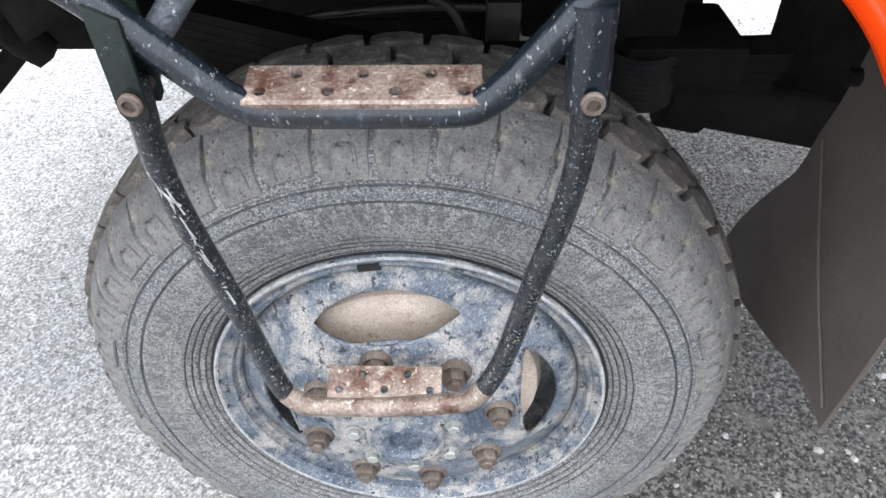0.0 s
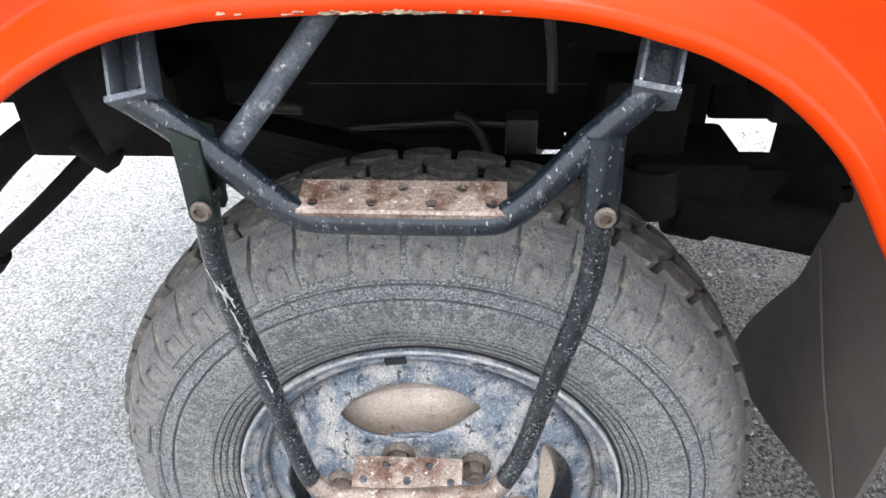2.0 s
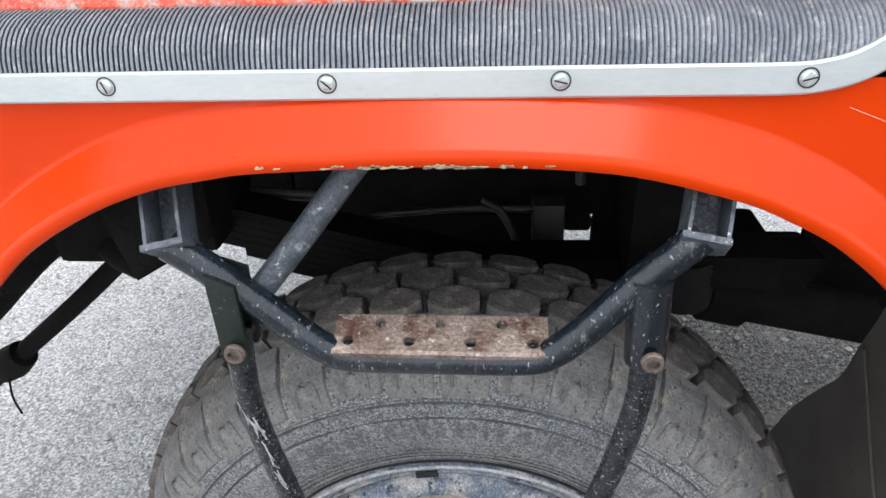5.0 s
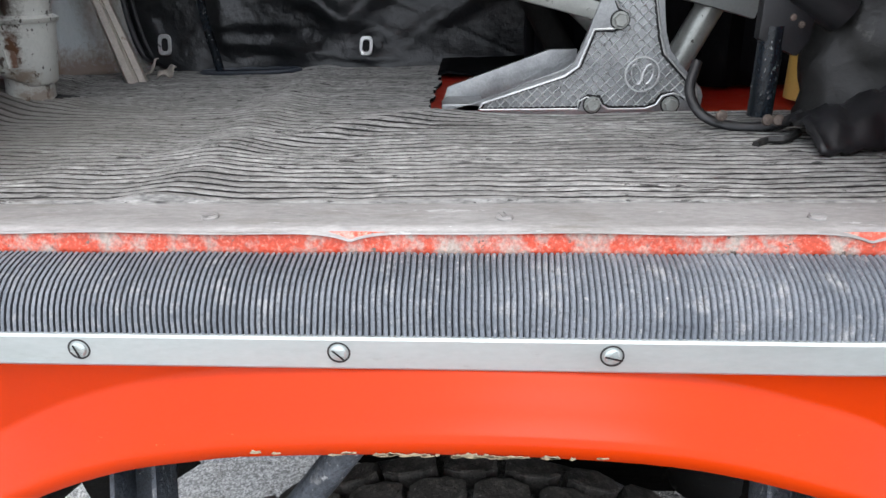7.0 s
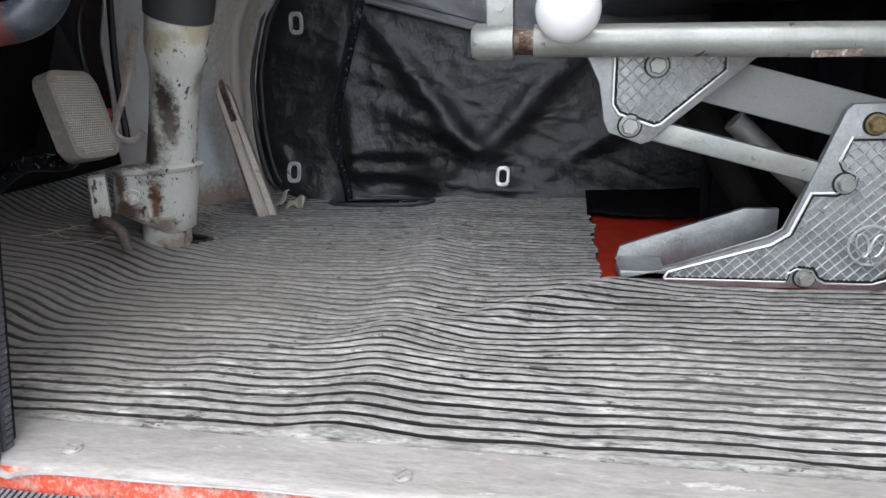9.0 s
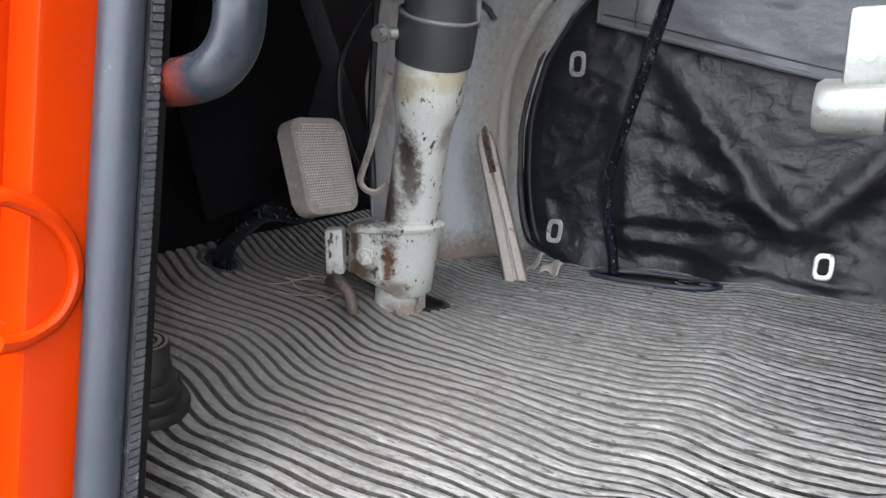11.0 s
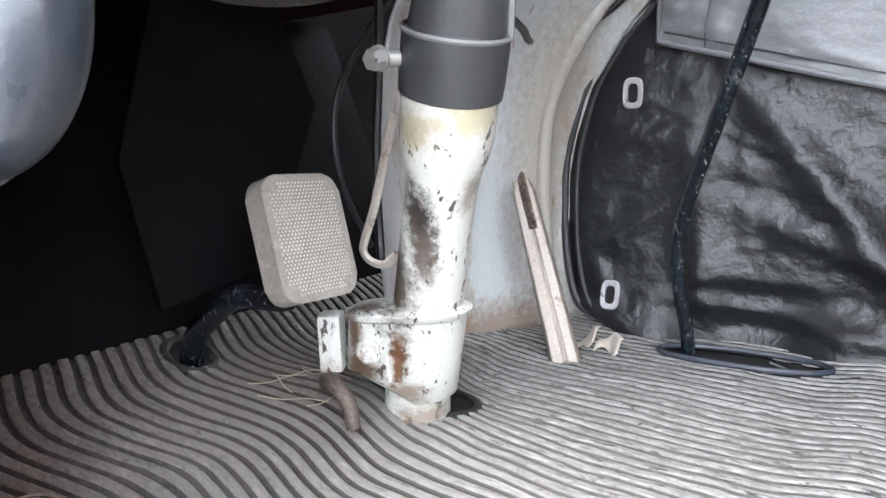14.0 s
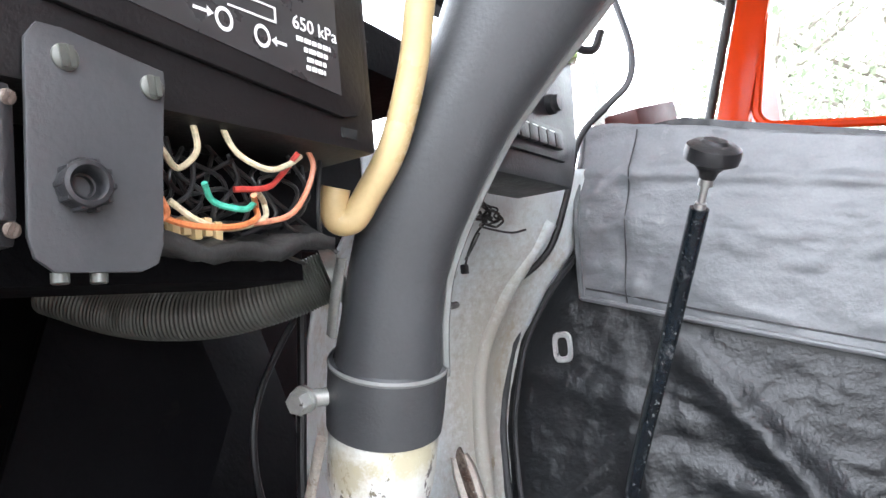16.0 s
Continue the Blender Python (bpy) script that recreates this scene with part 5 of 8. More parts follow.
def punched_plate(bm, x0, x1, y0, z0, y1, z1, cols, hole_r, thick=0.0025, flange=0.012, skip=()):
    """A tread plate with punched holes in two staggered rows and a folded front flange."""
    A, U, V = Vector((x0, y0, z0)), Vector((x1 - x0, 0, 0)), Vector((0, y1 - y0, z1 - z0))
    N = Vector((1, 0, 0)).cross(V.normalized())
    seg = 12
    for c in range(cols):
        for r in range(2):
            cell = [(c / cols, r / 2), ((c + 1) / cols, r / 2), ((c + 1) / cols, (r + 1) / 2), (c / cols, (r + 1) / 2)]
            P = [A + U * a + V * b for a, b in cell]
            if (c + r) % 2 or (c, r) in skip:
                bm.faces.new([bm.verts.new(p) for p in P])
                continue
            cen = sum(P, Vector()) / 4
            u, v = U.normalized(), V.normalized()
            inn = [bm.verts.new(cen + (u * math.cos(a) + v * math.sin(a)) * hole_r) for a in (2 * math.pi * (k + 0.5) / seg + math.pi for k in range(seg))]
            deep = [bm.verts.new(q.co - N * 0.005 + (cen - q.co) * 0.15) for q in inn]
            cor = [bm.verts.new(p) for p in P]
            q = seg // 4
            for s in range(4):
                idx = [(s * q + k) % seg for k in range(q + 1)]
                bm.faces.new([cor[s], cor[(s + 1) % 4]] + [inn[i] for i in idx[::-1]])
            for k in range(seg):
                bm.faces.new((inn[k], inn[(k + 1) % seg], deep[(k + 1) % seg], deep[k]))
    d1, d2 = -V.normalized() * 0.003 - N * 0.002, -V.normalized() * 0.004 - N * flange
    sheet(bm, 12, 2, lambda a, b: A + U * a + (d1 * (b * 2) if b <= 0.5 else d1 + (d2 - d1) * (b * 2 - 1)))
    bmesh.ops.remove_doubles(bm, verts=bm.verts[:], dist=0.0003)


step = thing("step_ladder", "black tubular cab step with two rusty punched treads, chipped and muddy", "step", (-0.04, -0.02, 1.0))
bm = bmesh.new()
sweep(bm, smooth_path([(-0.272, -0.030, 1.132), (-0.235, -0.030, 1.103), (-0.17, -0.030, 1.042), (-0.146, -0.030, 1.022), (-0.12, -0.030, 1.0135), (-0.04, -0.030, 1.0125), (0.038, -0.030, 1.0135), (0.064, -0.030, 1.022), (0.09, -0.030, 1.046), (0.135, -0.028, 1.098), (0.178, -0.028, 1.142)], 6), 0.0145, 16)
part("upper_tube", bm, STEP_PAINT, step, "bent black tube with worn paint")
bm = bmesh.new()
punched_plate(bm, -0.138, 0.060, -0.040, 1.0290, 0.0, 1.040, 7, 0.0055)
part("upper_tread", bm, RUST, step, "rusty punched upper tread plate", smooth=25)
bm = bmesh.new()
sweep(bm, smooth_path([(-0.2265, -0.030, 1.045), (-0.235, -0.022, 0.96), (-0.230, -0.018, 0.885), (-0.212, -0.014, 0.78), (-0.192, -0.019, 0.675), (-0.180, -0.022, 0.626), (-0.165, -0.024, 0.602), (-0.142, -0.024, 0.592), (-0.05, -0.024, 0.593), (0.03, -0.024, 0.602), (0.054, -0.024, 0.612), (0.071, -0.022, 0.634),
                       (0.092, -0.013, 0.68), (0.118, -0.015, 0.80), (0.140, -0.018, 0.90), (0.148, -0.022, 0.97), (0.1465, -0.028, 1.040)], 6), 0.0128, 16)
part("lower_tube", bm, SPECKLED, step, "bent black tube, scuffed to bare metal")
bm = bmesh.new()
punched_plate(bm, -0.127, 0.016, -0.020, 0.6045, 0.016, 0.622, 5, 0.0052, flange=0.004)
part("lower_tread", bm, RUST, step, "rusty punched lower tread plate", smooth=25)
bm = bmesh.new()
sweep(bm, smooth_path([(-0.176, -0.0236, 0.618), (-0.164, -0.0246, 0.6020), (-0.142, -0.0246, 0.5925), (-0.05, -0.0246, 0.5935), (0.032, -0.0246, 0.6030), (0.055, -0.0246, 0.6130), (0.070, -0.0226, 0.632)], 6), 0.0133, 14)
part("worn_bar", bm, RUST, step, "bar worn to bare rusty steel")
for sx, xb, xt, tz in ((-1, -0.2245, -0.230, 1.095), (1, 0.1445, 0.141, 1.092)):
    bm = bmesh.new()
    if sx < 0:
        prism(bm, [(-0.013, -0.012), (-0.008, -0.020), (0.008, -0.020), (0.012, -0.012), (0.012, 0.066), (-0.014, 0.078)], (xb, -0.049, 1.034), (1, 0, 0), (0, 0, 1), -0.0050, 0.0012)
        prism(bm, [(-0.012, -0.012), (-0.007, -0.020), (0.007, -0.020), (0.011, -0.012), (0.012, 0.066), (-0.012, 0.075)], (xb, -0.014, 1.034), (1, 0, 0), (0, 0, 1), -0.0045, 0.001)
        box(bm, xb - 0.0135, xb - 0.0100, -0.048, -0.016, 1.024, 1.10)
    else:
        sweep(bm, smooth_path([(xt + 0.001, -0.030, tz + 0.012), (xb - 0.001, -0.0305, 1.06), (xb + 0.001, -0.031, 1.018)], 5), 0.0185, 18)
    part("hinge_cheek", bm, HINGE_GREEN if sx < 0 else STEP_PAINT, step, "dark painted hinge bracket")
    bm = bmesh.new()
    lathe(bm, [(0, 0), (0.0098, 0), (0.0098, 0.003), (0.0084, 0.0045), (0.0084, 0.006), (0.0056, 0.006), (0.005, 0.001), (0, 0.001)], (xb + 0.002, -0.053, 1.0330), (0, -1, 0), 20)
    rod(bm, (xb + 0.002, -0.05, 1.0330), (xb + 0.002, 0.0, 1.0330), 0.006, 10)
    part("hinge_bolt", bm, NUTS, step, "rusty hollow hinge bolt")
    # channel bracket to the body
    lo, hi = Vector((-0.268 if sx < 0 else 0.178, -0.031, 1.130 if sx < 0 else 1.138)), Vector((-0.296 if sx < 0 else 0.203, 0.050, 1.224))
    ax = (hi - lo).normalized()
    u = Vector((1, 0, 0))
    u = (u - ax * u.dot(ax)).normalized()
    v = ax.cross(u)
    bm = bmesh.new()
    L = (hi - lo).length
    for off in (-0.017, 0.0135):
        prism(bm, [(off, 0), (off + 0.0035, 0), (off + 0.0035, L), (off, L)], lo + v * 0.018, u, ax, 0.036, 0.0008)
    prism(bm, [(-0.017, 0), (0.017, 0), (0.017, L), (-0.017, L)], lo + v * (0.018 if v.y > 0 else -0.014), u, ax, 0.004, 0.0008)
    part("channel", bm, STEP_DUSTY, step, "dusty folded channel bracket")
    bm = bmesh.new()
    prism(bm, [(-0.020, -0.019), (0.018, -0.020), (0.022, 0.012), (0.012, 0.020), (-0.017, 0.019)], lo - ax * 0.004, u, v, 0.006, 0.001)
    part("weld_flange", bm, STEP_DUSTY, step, "rough welded flange plate")
bm = bmesh.new()
sweep(bm, [(-0.208, -0.010, 1.070), (-0.165, 0.004, 1.120), (-0.085, 0.028, 1.218)], 0.0125, 14)
part("brace_tube", bm, STEP_DUSTY, step, "diagonal brace tube with peeling paint")
rr = random.Random(3)
bm = bmesh.new()
for i in range(30):
    t = rr.random()
    x = -0.241 + 0.06 * t + rr.uniform(-0.004, 0.004)
    z = 0.96 - 0.34 * t
    sweep(bm, smooth_path([(x, -0.031 + 0.016 * t, z), (x + rr.uniform(0, 0.010), -0.033 + 0.018 * t, z - rr.uniform(0.008, 0.02)), (x + rr.uniform(0.002, 0.014), -0.031 + 0.016 * t, z - rr.uniform(0.02, 0.045))], 3), rr.uniform(0.0005, 0.0014), 5)
tagged(part("scuff", bm, FLAKES, step, "pale scuffs in the paint"), kind="stuff")

# tread pieces share their meshes
for nm, me, ang in PIECES:
    if math.cos(ang) < (-0.91 if nm == "tread_block" else -0.955):
        continue        # pressed into the ground
    ob = new(nm, me)
    ob.parent = tyre
    ob.matrix_basis = Matrix.Translation((WX, 0, WZ)) @ Matrix.Rotation(ang, 4, "Y")

# ---- engine cover ----
CN = Vector((0.072, -1.0, 0.077)).normalized()
CA = Vector((-0.604, 0.857, 1.381))
LEFT = [(1.330, -0.585), (1.345, -0.622), (1.361, -0.653), (1.40, -0.668), (1.458, -0.677), (1.53, -0.679), (1.575, -0.673), (1.64, -0.655), (1.70, -0.617), (1.75, -0.572), (1.80, -0.549), (1.90, -0.532), (2.1, -0.52)]


def cover_y(x, z):
    return CA.y + (CN.x * (x - CA.x) + CN.z * (z - CA.z)) / -CN.y


def cover_top(x):
    return max(1.60, 1.882 - 0.255 * max(0.0, x + 0.52))


def folds(x, z):
    """Soft slanting folds of a loose leatherette cover."""
    f = 0.0
    for cx, cz, dx, dz, ln, wd, h in ((-0.36, 1.50, 0.62, -0.78, 0.16, 0.020, 0.022), (-0.30, 1.43, 0.93, -0.36, 0.17, 0.016, 0.013), (-0.50, 1.44, 0.10, -0.99, 0.14, 0.024, 0.014), (-0.22, 1.47, 0.70, 0.71, 0.14, 0.022, 0.016),
                                      (-0.58, 1.47, 0.80, 0.60, 0.07, 0.014, 0.008), (-0.40, 1.37, 0.99, -0.10, 0.20, 0.012, 0.010), (-0.10, 1.42, 0.85, 0.52, 0.16, 0.022, 0.014), (-0.62, 1.40, 0.60, -0.80, 0.05, 0.012, 0.008), (-0.52, 1.56, 0.95, -0.30, 0.12, 0.014, 0.006)):
        a, b = (x - cx) * dx + (z - cz) * dz, (x - cx) * -dz + (z - cz) * dx
        f += 0.80 * h * math.exp(-(a / ln) ** 2 - (b / wd) ** 2)
    f += 0.003 * fbm(x, z, 0.3, 6, 4.0)
    wrinkle = 1.0 - abs(fbm(x * 0.8, z, 0.3, 13, 9.0))
    f += 0.0022 * wrinkle ** 8 + 0.0012 * (1.0 - abs(fbm(x, z * 0.8, 0.9, 24, 2.0))) ** 5
    f += 0.0025 * math.exp(-((z - 1.52 + 0.45 * (x + 0.35)) / 0.0025) ** 2)
    return f


cover = thing("engine_cover", "wrinkled black leatherette engine cover with metal eyelets and a flap greyed by painted light", "engine cover", (-0.2, 0.95, 1.34))
bm = bmesh.new()


def cover_front(x, z):
    x0 = lerp_table(LEFT, z)
    y = cover_y(x, z)
    edge = math.exp(-(x - x0) / 0.02)
    amp = min(1.0, (x - x0) / 0.05) * min(1.0, (z - 1.334) / 0.016)
    y += 0.014 * edge - folds(x, z) * amp - 0.026 * max(0.0, (1.40 - z) / 0.066) ** 1.5 + 0.034 * math.exp(-((x + 0.45) / 0.075) ** 4) * max(0.0, min(1.0, (1.41 - z) / 0.06))
    return y


def cover_pt(u, v):
    x1 = -0.64 + 1.64 * (u ** 1.35)
    z = 1.334 + (cover_top(x1) - 1.334) * v
    x0 = lerp_table(LEFT, z)
    x = x0 + (1.0 - x0) * (u ** 1.35)
    return Vector((x, cover_front(x, z), z))


sheet(bm, 230, 120, cover_pt)
part("front_panel", bm, LEATHER, cover, smooth=80)
bm = bmesh.new()
sheet(bm, 30, 20, lambda u, v: Vector((-0.53 + 1.5 * u, cover_y(-0.53 + 1.5 * u, cover_top(-0.53 + 1.5 * u)) - 0.012 + 0.85 * v, cover_top(-0.53 + 1.5 * u) + 0.004 - 0.05 * v + 0.008 * fbm(u * 1.6, v, 0, 5))))
part("top_panel", bm, FLAPCLOTH, cover)
bm = bmesh.new()
sheet(bm, 24, 20, lambda u, v: Vector((lerp_table(LEFT, 1.335 + 0.64 * v) - 0.10 * u, cover_y(-0.65, 1.335 + 0.64 * v) + 0.02 + 0.5 * u, 1.335 + 0.64 * v)))
part("side_panel", bm, LEATHER, cover)
for off in (0.002, 0.022):
    bm = bmesh.new()
    sweep(bm, smooth_path([(x + off, cover_y(x + off, z) + (0.004 if off < 0.01 else -0.004), z) for z, x in LEFT[:11]], 5), 0.0055 if off < 0.01 else 0.003, 8)
    part("edge_piping", bm, PIPING, cover, "black edge piping")
# flap over the upper part


def flap_low(x):
    return 1.684 - 0.285 * (x + 0.551) + 0.06 * max(0.0, x + 0.40) ** 2


bm = bmesh.new()


def flap_pt(u, v):
    x = -0.556 + 1.45 * u ** 1.2
    z0 = flap_low(x)
    z = z0 + (cover_top(x) + 0.006 - z0) * v
    crease = 0.0035 * math.exp(-((x + 0.495) / 0.012) ** 2) * math.sin(z * 90) + 0.003 * math.exp(-((z - 1.815 + 0.02 * math.sin(x * 30)) / 0.006) ** 2) * (1 if x < -0.43 else 0)
    crease += 0.0035 * (1.0 - abs(fbm(x * 0.7, z, 0.4, 11, 3.0))) ** 9 + 0.0012 * (1.0 - abs(fbm(x, z * 0.6, 0.4, 30, 7.0))) ** 6
    crease += 0.003 * math.exp(-((z - 1.823 + 0.20 * (x + 0.495)) / 0.006) ** 2) + 0.003 * math.exp(-((x + 0.494) / 0.006) ** 2)
    return Vector((x + 0.020 * v * v, cover_y(x, z) - 0.014 - 0.0035 * fbm(x, z, 0.8, 9, 6.0) - crease - 0.008 * math.sin(math.pi * min(1, v * 1.1)), z + (0.004 * fbm(x, 0, 0, 8) if v > 0.99 else 0)))


sheet(bm, 160, 60, flap_pt)
part("flap", bm, FLAPCLOTH, cover, "leatherette flap with sky light painted into its grey", smooth=80, solid=0.004)
bm = bmesh.new()
sweep(bm, [flap_pt(0.0, 1 - t / 20) + Vector((0, -0.003, 0)) for t in range(21)] + [flap_pt(t / 60, 0.0) + Vector((0, -0.003, 0)) for t in range(61)], 0.0035, 8)
part("flap_piping", bm, FLAPCLOTH, cover, "stitched flap edge")
bm = bmesh.new()
sweep(bm, [flap_pt(0.01 + t / 60, 0.06) + Vector((0, -0.0025, 0)) for t in range(58)], 0.0012, 6)
part("stitching", bm, PIPING, cover, "line of stitching")


def on_flap(x, z):
    z0 = flap_low(x)
    return flap_pt(((x + 0.556) / 1.45) ** (1 / 1.2), (z - z0) / (cover_top(x) + 0.006 - z0)) + Vector((0, -0.0024, 0))


bm = bmesh.new()
sweep(bm, [on_flap(-0.505 + 0.012 * k / 30, 1.675 + 0.20 * k / 30) for k in range(31)], 0.0010, 6)
part("seam", bm, PIPING, cover, "sewn seam")
for (ex, ez) in ((-0.604, 1.381), (-0.241, 1.371), (-0.588, 1.629), (0.12, 1.36), (0.46, 1.35)):
    near = [cover_front(ex + a * 0.012, ez + b * 0.018) for a in (-1, 0, 1) for b in (-1, 0, 1)]
    y = sum(near) / 9 - 0.003
    u, v = Vector((0.024, (sum(near[6:]) - sum(near[:3])) / 3, 0)).normalized(), Vector((0, (sum(near[2::3]) - sum(near[::3])) / 3, 0.036)).normalized()
    bm = bmesh.new()
    oval = lambda a, b, k: (a * math.copysign(abs(math.cos(k)) ** 0.6, math.cos(k)), b * math.copysign(abs(math.sin(k)) ** 0.6, math.sin(k)))
    c = Vector((ex, y, ez))
    n = u.cross(v)
    rows = []
    for a, b, h in ((0.0122, 0.0185, 0.0), (0.0122, 0.0185, 0.0025), (0.0110, 0.0172, 0.0035), (0.0066, 0.0120, 0.003), (0.0058, 0.0112, 0.0), (0.0058, 0.0112, -0.004)):
        rows.append([bm.verts.new(c + u * oval(a, b, k)[0] + v * oval(a, b, k)[1] + n * h) for k in (2 * math.pi * q / 28 for q in range(28))])
    for p, q in zip(rows, rows[1:]):
        for k in range(28):
            bm.faces.new((p[k], p[(k + 1) % 28], q[(k + 1) % 28], q[k]))
    ey = part("eyelet", bm, RIDGE, cover, "oblong pale metal eyelet")
    bm = bmesh.new()
    prism(bm, [oval(0.0062, 0.0116, 2 * math.pi * q / 20) for q in range(20)], c + n * 0.0006, u, v, -0.004)
    part("turn_button", bm, HOLE, ey, "dark slot")

# ---- pale metal wall between column and engine cover ----
bm = bmesh.new()


def wall_pt(u, v):
    z = 1.338 + 0.50 * v
    xl = lerp_table([(1.33, -0.738), (1.60, -0.742), (1.70, -0.712), (1.80, -0.645)], z)
    xr = lerp_table(LEFT, max(1.40, z)) + 0.010
    y = 0.572 + 0.313 * u
    x = xl + (xr - xl) * u ** 2.2 + 0.010 * math.exp(-((u - 0.80) / 0.07) ** 2) + 0.003 * fbm(y, z, 0, 4)
    return Vector((x, y, z))


sheet(bm, 60, 50, wall_pt)
pale = structure(part("wall_footwell", bm, WALL_GREY, solid=0.003), "stained pale grey metal footwell panel", "footwell panel")
bm = bmesh.new()
sweep(bm, smooth_path([wall_pt(0.86, 0.88), wall_pt(0.82, 0.72), wall_pt(0.80, 0.55), wall_pt(0.80, 0.30), wall_pt(0.82, 0.02)], 8), 0.010, 10)
part("swage", bm, WALL_GREY, pale, "rounded swage line")
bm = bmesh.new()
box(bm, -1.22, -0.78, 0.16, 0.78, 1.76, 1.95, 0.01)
# Unseen dash top, added to keep windscreen light out of the footwell.
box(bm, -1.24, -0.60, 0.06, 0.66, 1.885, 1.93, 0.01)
structure(part("wall_dash_back", bm, DARK_CAB), "dark inner bulkhead behind the dash, with an added dash top", "bulkhead")
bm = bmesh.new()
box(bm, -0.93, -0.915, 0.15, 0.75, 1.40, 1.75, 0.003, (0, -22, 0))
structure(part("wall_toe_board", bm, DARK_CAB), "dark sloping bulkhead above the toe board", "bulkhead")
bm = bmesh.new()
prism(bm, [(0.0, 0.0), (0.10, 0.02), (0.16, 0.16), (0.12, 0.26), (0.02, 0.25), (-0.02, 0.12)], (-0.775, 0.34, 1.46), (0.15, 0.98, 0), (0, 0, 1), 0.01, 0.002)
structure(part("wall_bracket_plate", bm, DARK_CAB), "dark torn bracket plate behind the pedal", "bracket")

# ---- steering column ----
column = thing("steering_column", "chipped white steering column with a dark grey shroud above", "steering column", (-0.62, 0.51, 1.34))
C0, C1 = Vector((-0.638, 0.4965, 1.344)), Vector((-0.541, 0.437, 1.651))
CAX = (C1 - C0).normalized()
SIDE = Vector((0.83, 0.55, 0))
SIDE = (SIDE - CAX * SIDE.dot(CAX)).normalized()
SH = Vector((0.83, 0.55, 0)).normalized()      # across, level
FH = Vector((0.55, -0.83, 0)).normalized()     # toward the door, level
# grease, rust streaks and yellowed enamel: height, across, toward the door, size, colour, strength, shape
for h, a, f, size, tint, amount, squash in ((0.200, -0.012, 0.024, 0.026, (0.030, 0.024, 0.021), 1.0, (1.5, 1.5, 0.55)), (0.172, -0.006, 0.026, 0.020, (0.10, 0.08, 0.065), 0.9, (1.4, 1.4, 0.5)), (0.145, -0.026, 0.010, 0.030, (0.055, 0.040, 0.030), 0.95, (1.2, 1.2, 0.45)),
                                            (0.268, -0.020, 0.026, 0.024, (0.34, 0.29, 0.18), 0.8, (1, 1, 1.2)), (0.276, 0.018, 0.030, 0.030, (0.42, 0.37, 0.21), 0.75, (1, 1, 1.6)), (0.222, 0.022, 0.018, 0.012, (0.16, 0.12, 0.09), 0.7, (1, 1, 0.35)),
                                            (0.080, -0.018, 0.030, 0.020, (0.11, 0.050, 0.024), 1.0, (2.0, 2.0, 0.36)), (0.098, -0.058, 0.022, 0.022, (0.10, 0.050, 0.025), 0.95, (1.6, 1.6, 0.5)), (0.062, -0.050, 0.028, 0.024, (0.10, 0.060, 0.035), 0.95, (1.0, 1.0, 0.8)),
                                            (0.122, -0.046, 0.014, 0.024, (0.045, 0.032, 0.024), 0.95, (1, 1, 3.0)), (0.050, -0.084, 0.008, 0.020, (0.14, 0.075, 0.038), 0.8, (1, 1, 0.7)), (0.040, -0.010, 0.032, 0.022, (0.22, 0.15, 0.10), 0.8, (0.9, 0.9, 1.6)), (0.010, 0.010, 0.028, 0.030, (0.20, 0.14, 0.10), 0.75, (0.8, 0.8, 1.6))):
    add_tint_patch(WHITE_COL, C0 + CAX * h + SH * a + FH * f, size, tint, amount, 0.5, squash)
bm = bmesh.new()
lathe(bm, [(0, -0.010), (0.0290, -0.010), (0.0295, 0.004), (0.0285, 0.032), (0, 0.032)], C0 + CAX * 0.004, (CAX * 0.5 + Vector((0, 0, 0.5))), 32)
part("foot", bm, WHITE_COL, column, "chipped painted foot")
bm = bmesh.new()
lathe(bm, [(0.0290, 0.112), (0.0285, 0.128), (0.0272, 0.180), (0.0275, 0.222), (0.0295, 0.240), (0.0335, 0.254), (0.0345, 0.266), (0.0345, 0.296), (0.031, 0.298)], C0, CAX, 40)
part("white_tube", bm, WHITE_COL, column, "white enamel tube, chipped and greasy")
fwd = SIDE.cross(CAX)
bm = bmesh.new()


def lug_outline(grow):
    pts = [((0.033 + grow) * math.cos(radians(a)), (0.033 + grow) * math.sin(radians(a))) for a in range(-90, 91, 10)]
    pts += [(-0.040 + (0.024 + grow) * math.cos(radians(a)), 0.004 + (0.024 + grow) * math.sin(radians(a))) for a in range(100, 261, 16)]
    return pts


rws = []
for h, grow in ((0.026, -0.004), (0.030, 0.0), (0.060, 0.0), (0.110, 0.0), (0.112, 0.0030), (0.1165, 0.0034), (0.118, 0.0006), (0.121, -0.004)):
    row = []
    for a, b in lug_outline(grow):
        up = h + (max(0.0, -a - 0.012) * 0.75 if h < 0.05 else 0.0)
        row.append(bm.verts.new(C0 + CAX * h + Vector((0, 0, up - h)) + SH * a + FH * b))
    rws.append(row)
for p, q in zip(rws, rws[1:]):
    for k in range(len(p)):
        bm.faces.new((p[k], p[(k + 1) % len(p)], q[(k + 1) % len(p)], q[k]))
bm.faces.new(rws[0][::-1])
bm.faces.new(rws[-1])
casting_col = part("side_casting", bm, WHITE_COL, column, "white cast housing with oily rust streaks")
bm = bmesh.new()
lathe(bm, [(0.0105, -0.004), (0.0105, 0.002), (0.0085, 0.0034), (0.0060, 0.0030), (0.0045, 0.0015), (0, 0.0012)], C0 + CAX * 0.083 - SH * 0.043 + FH * 0.0285, FH, 20)
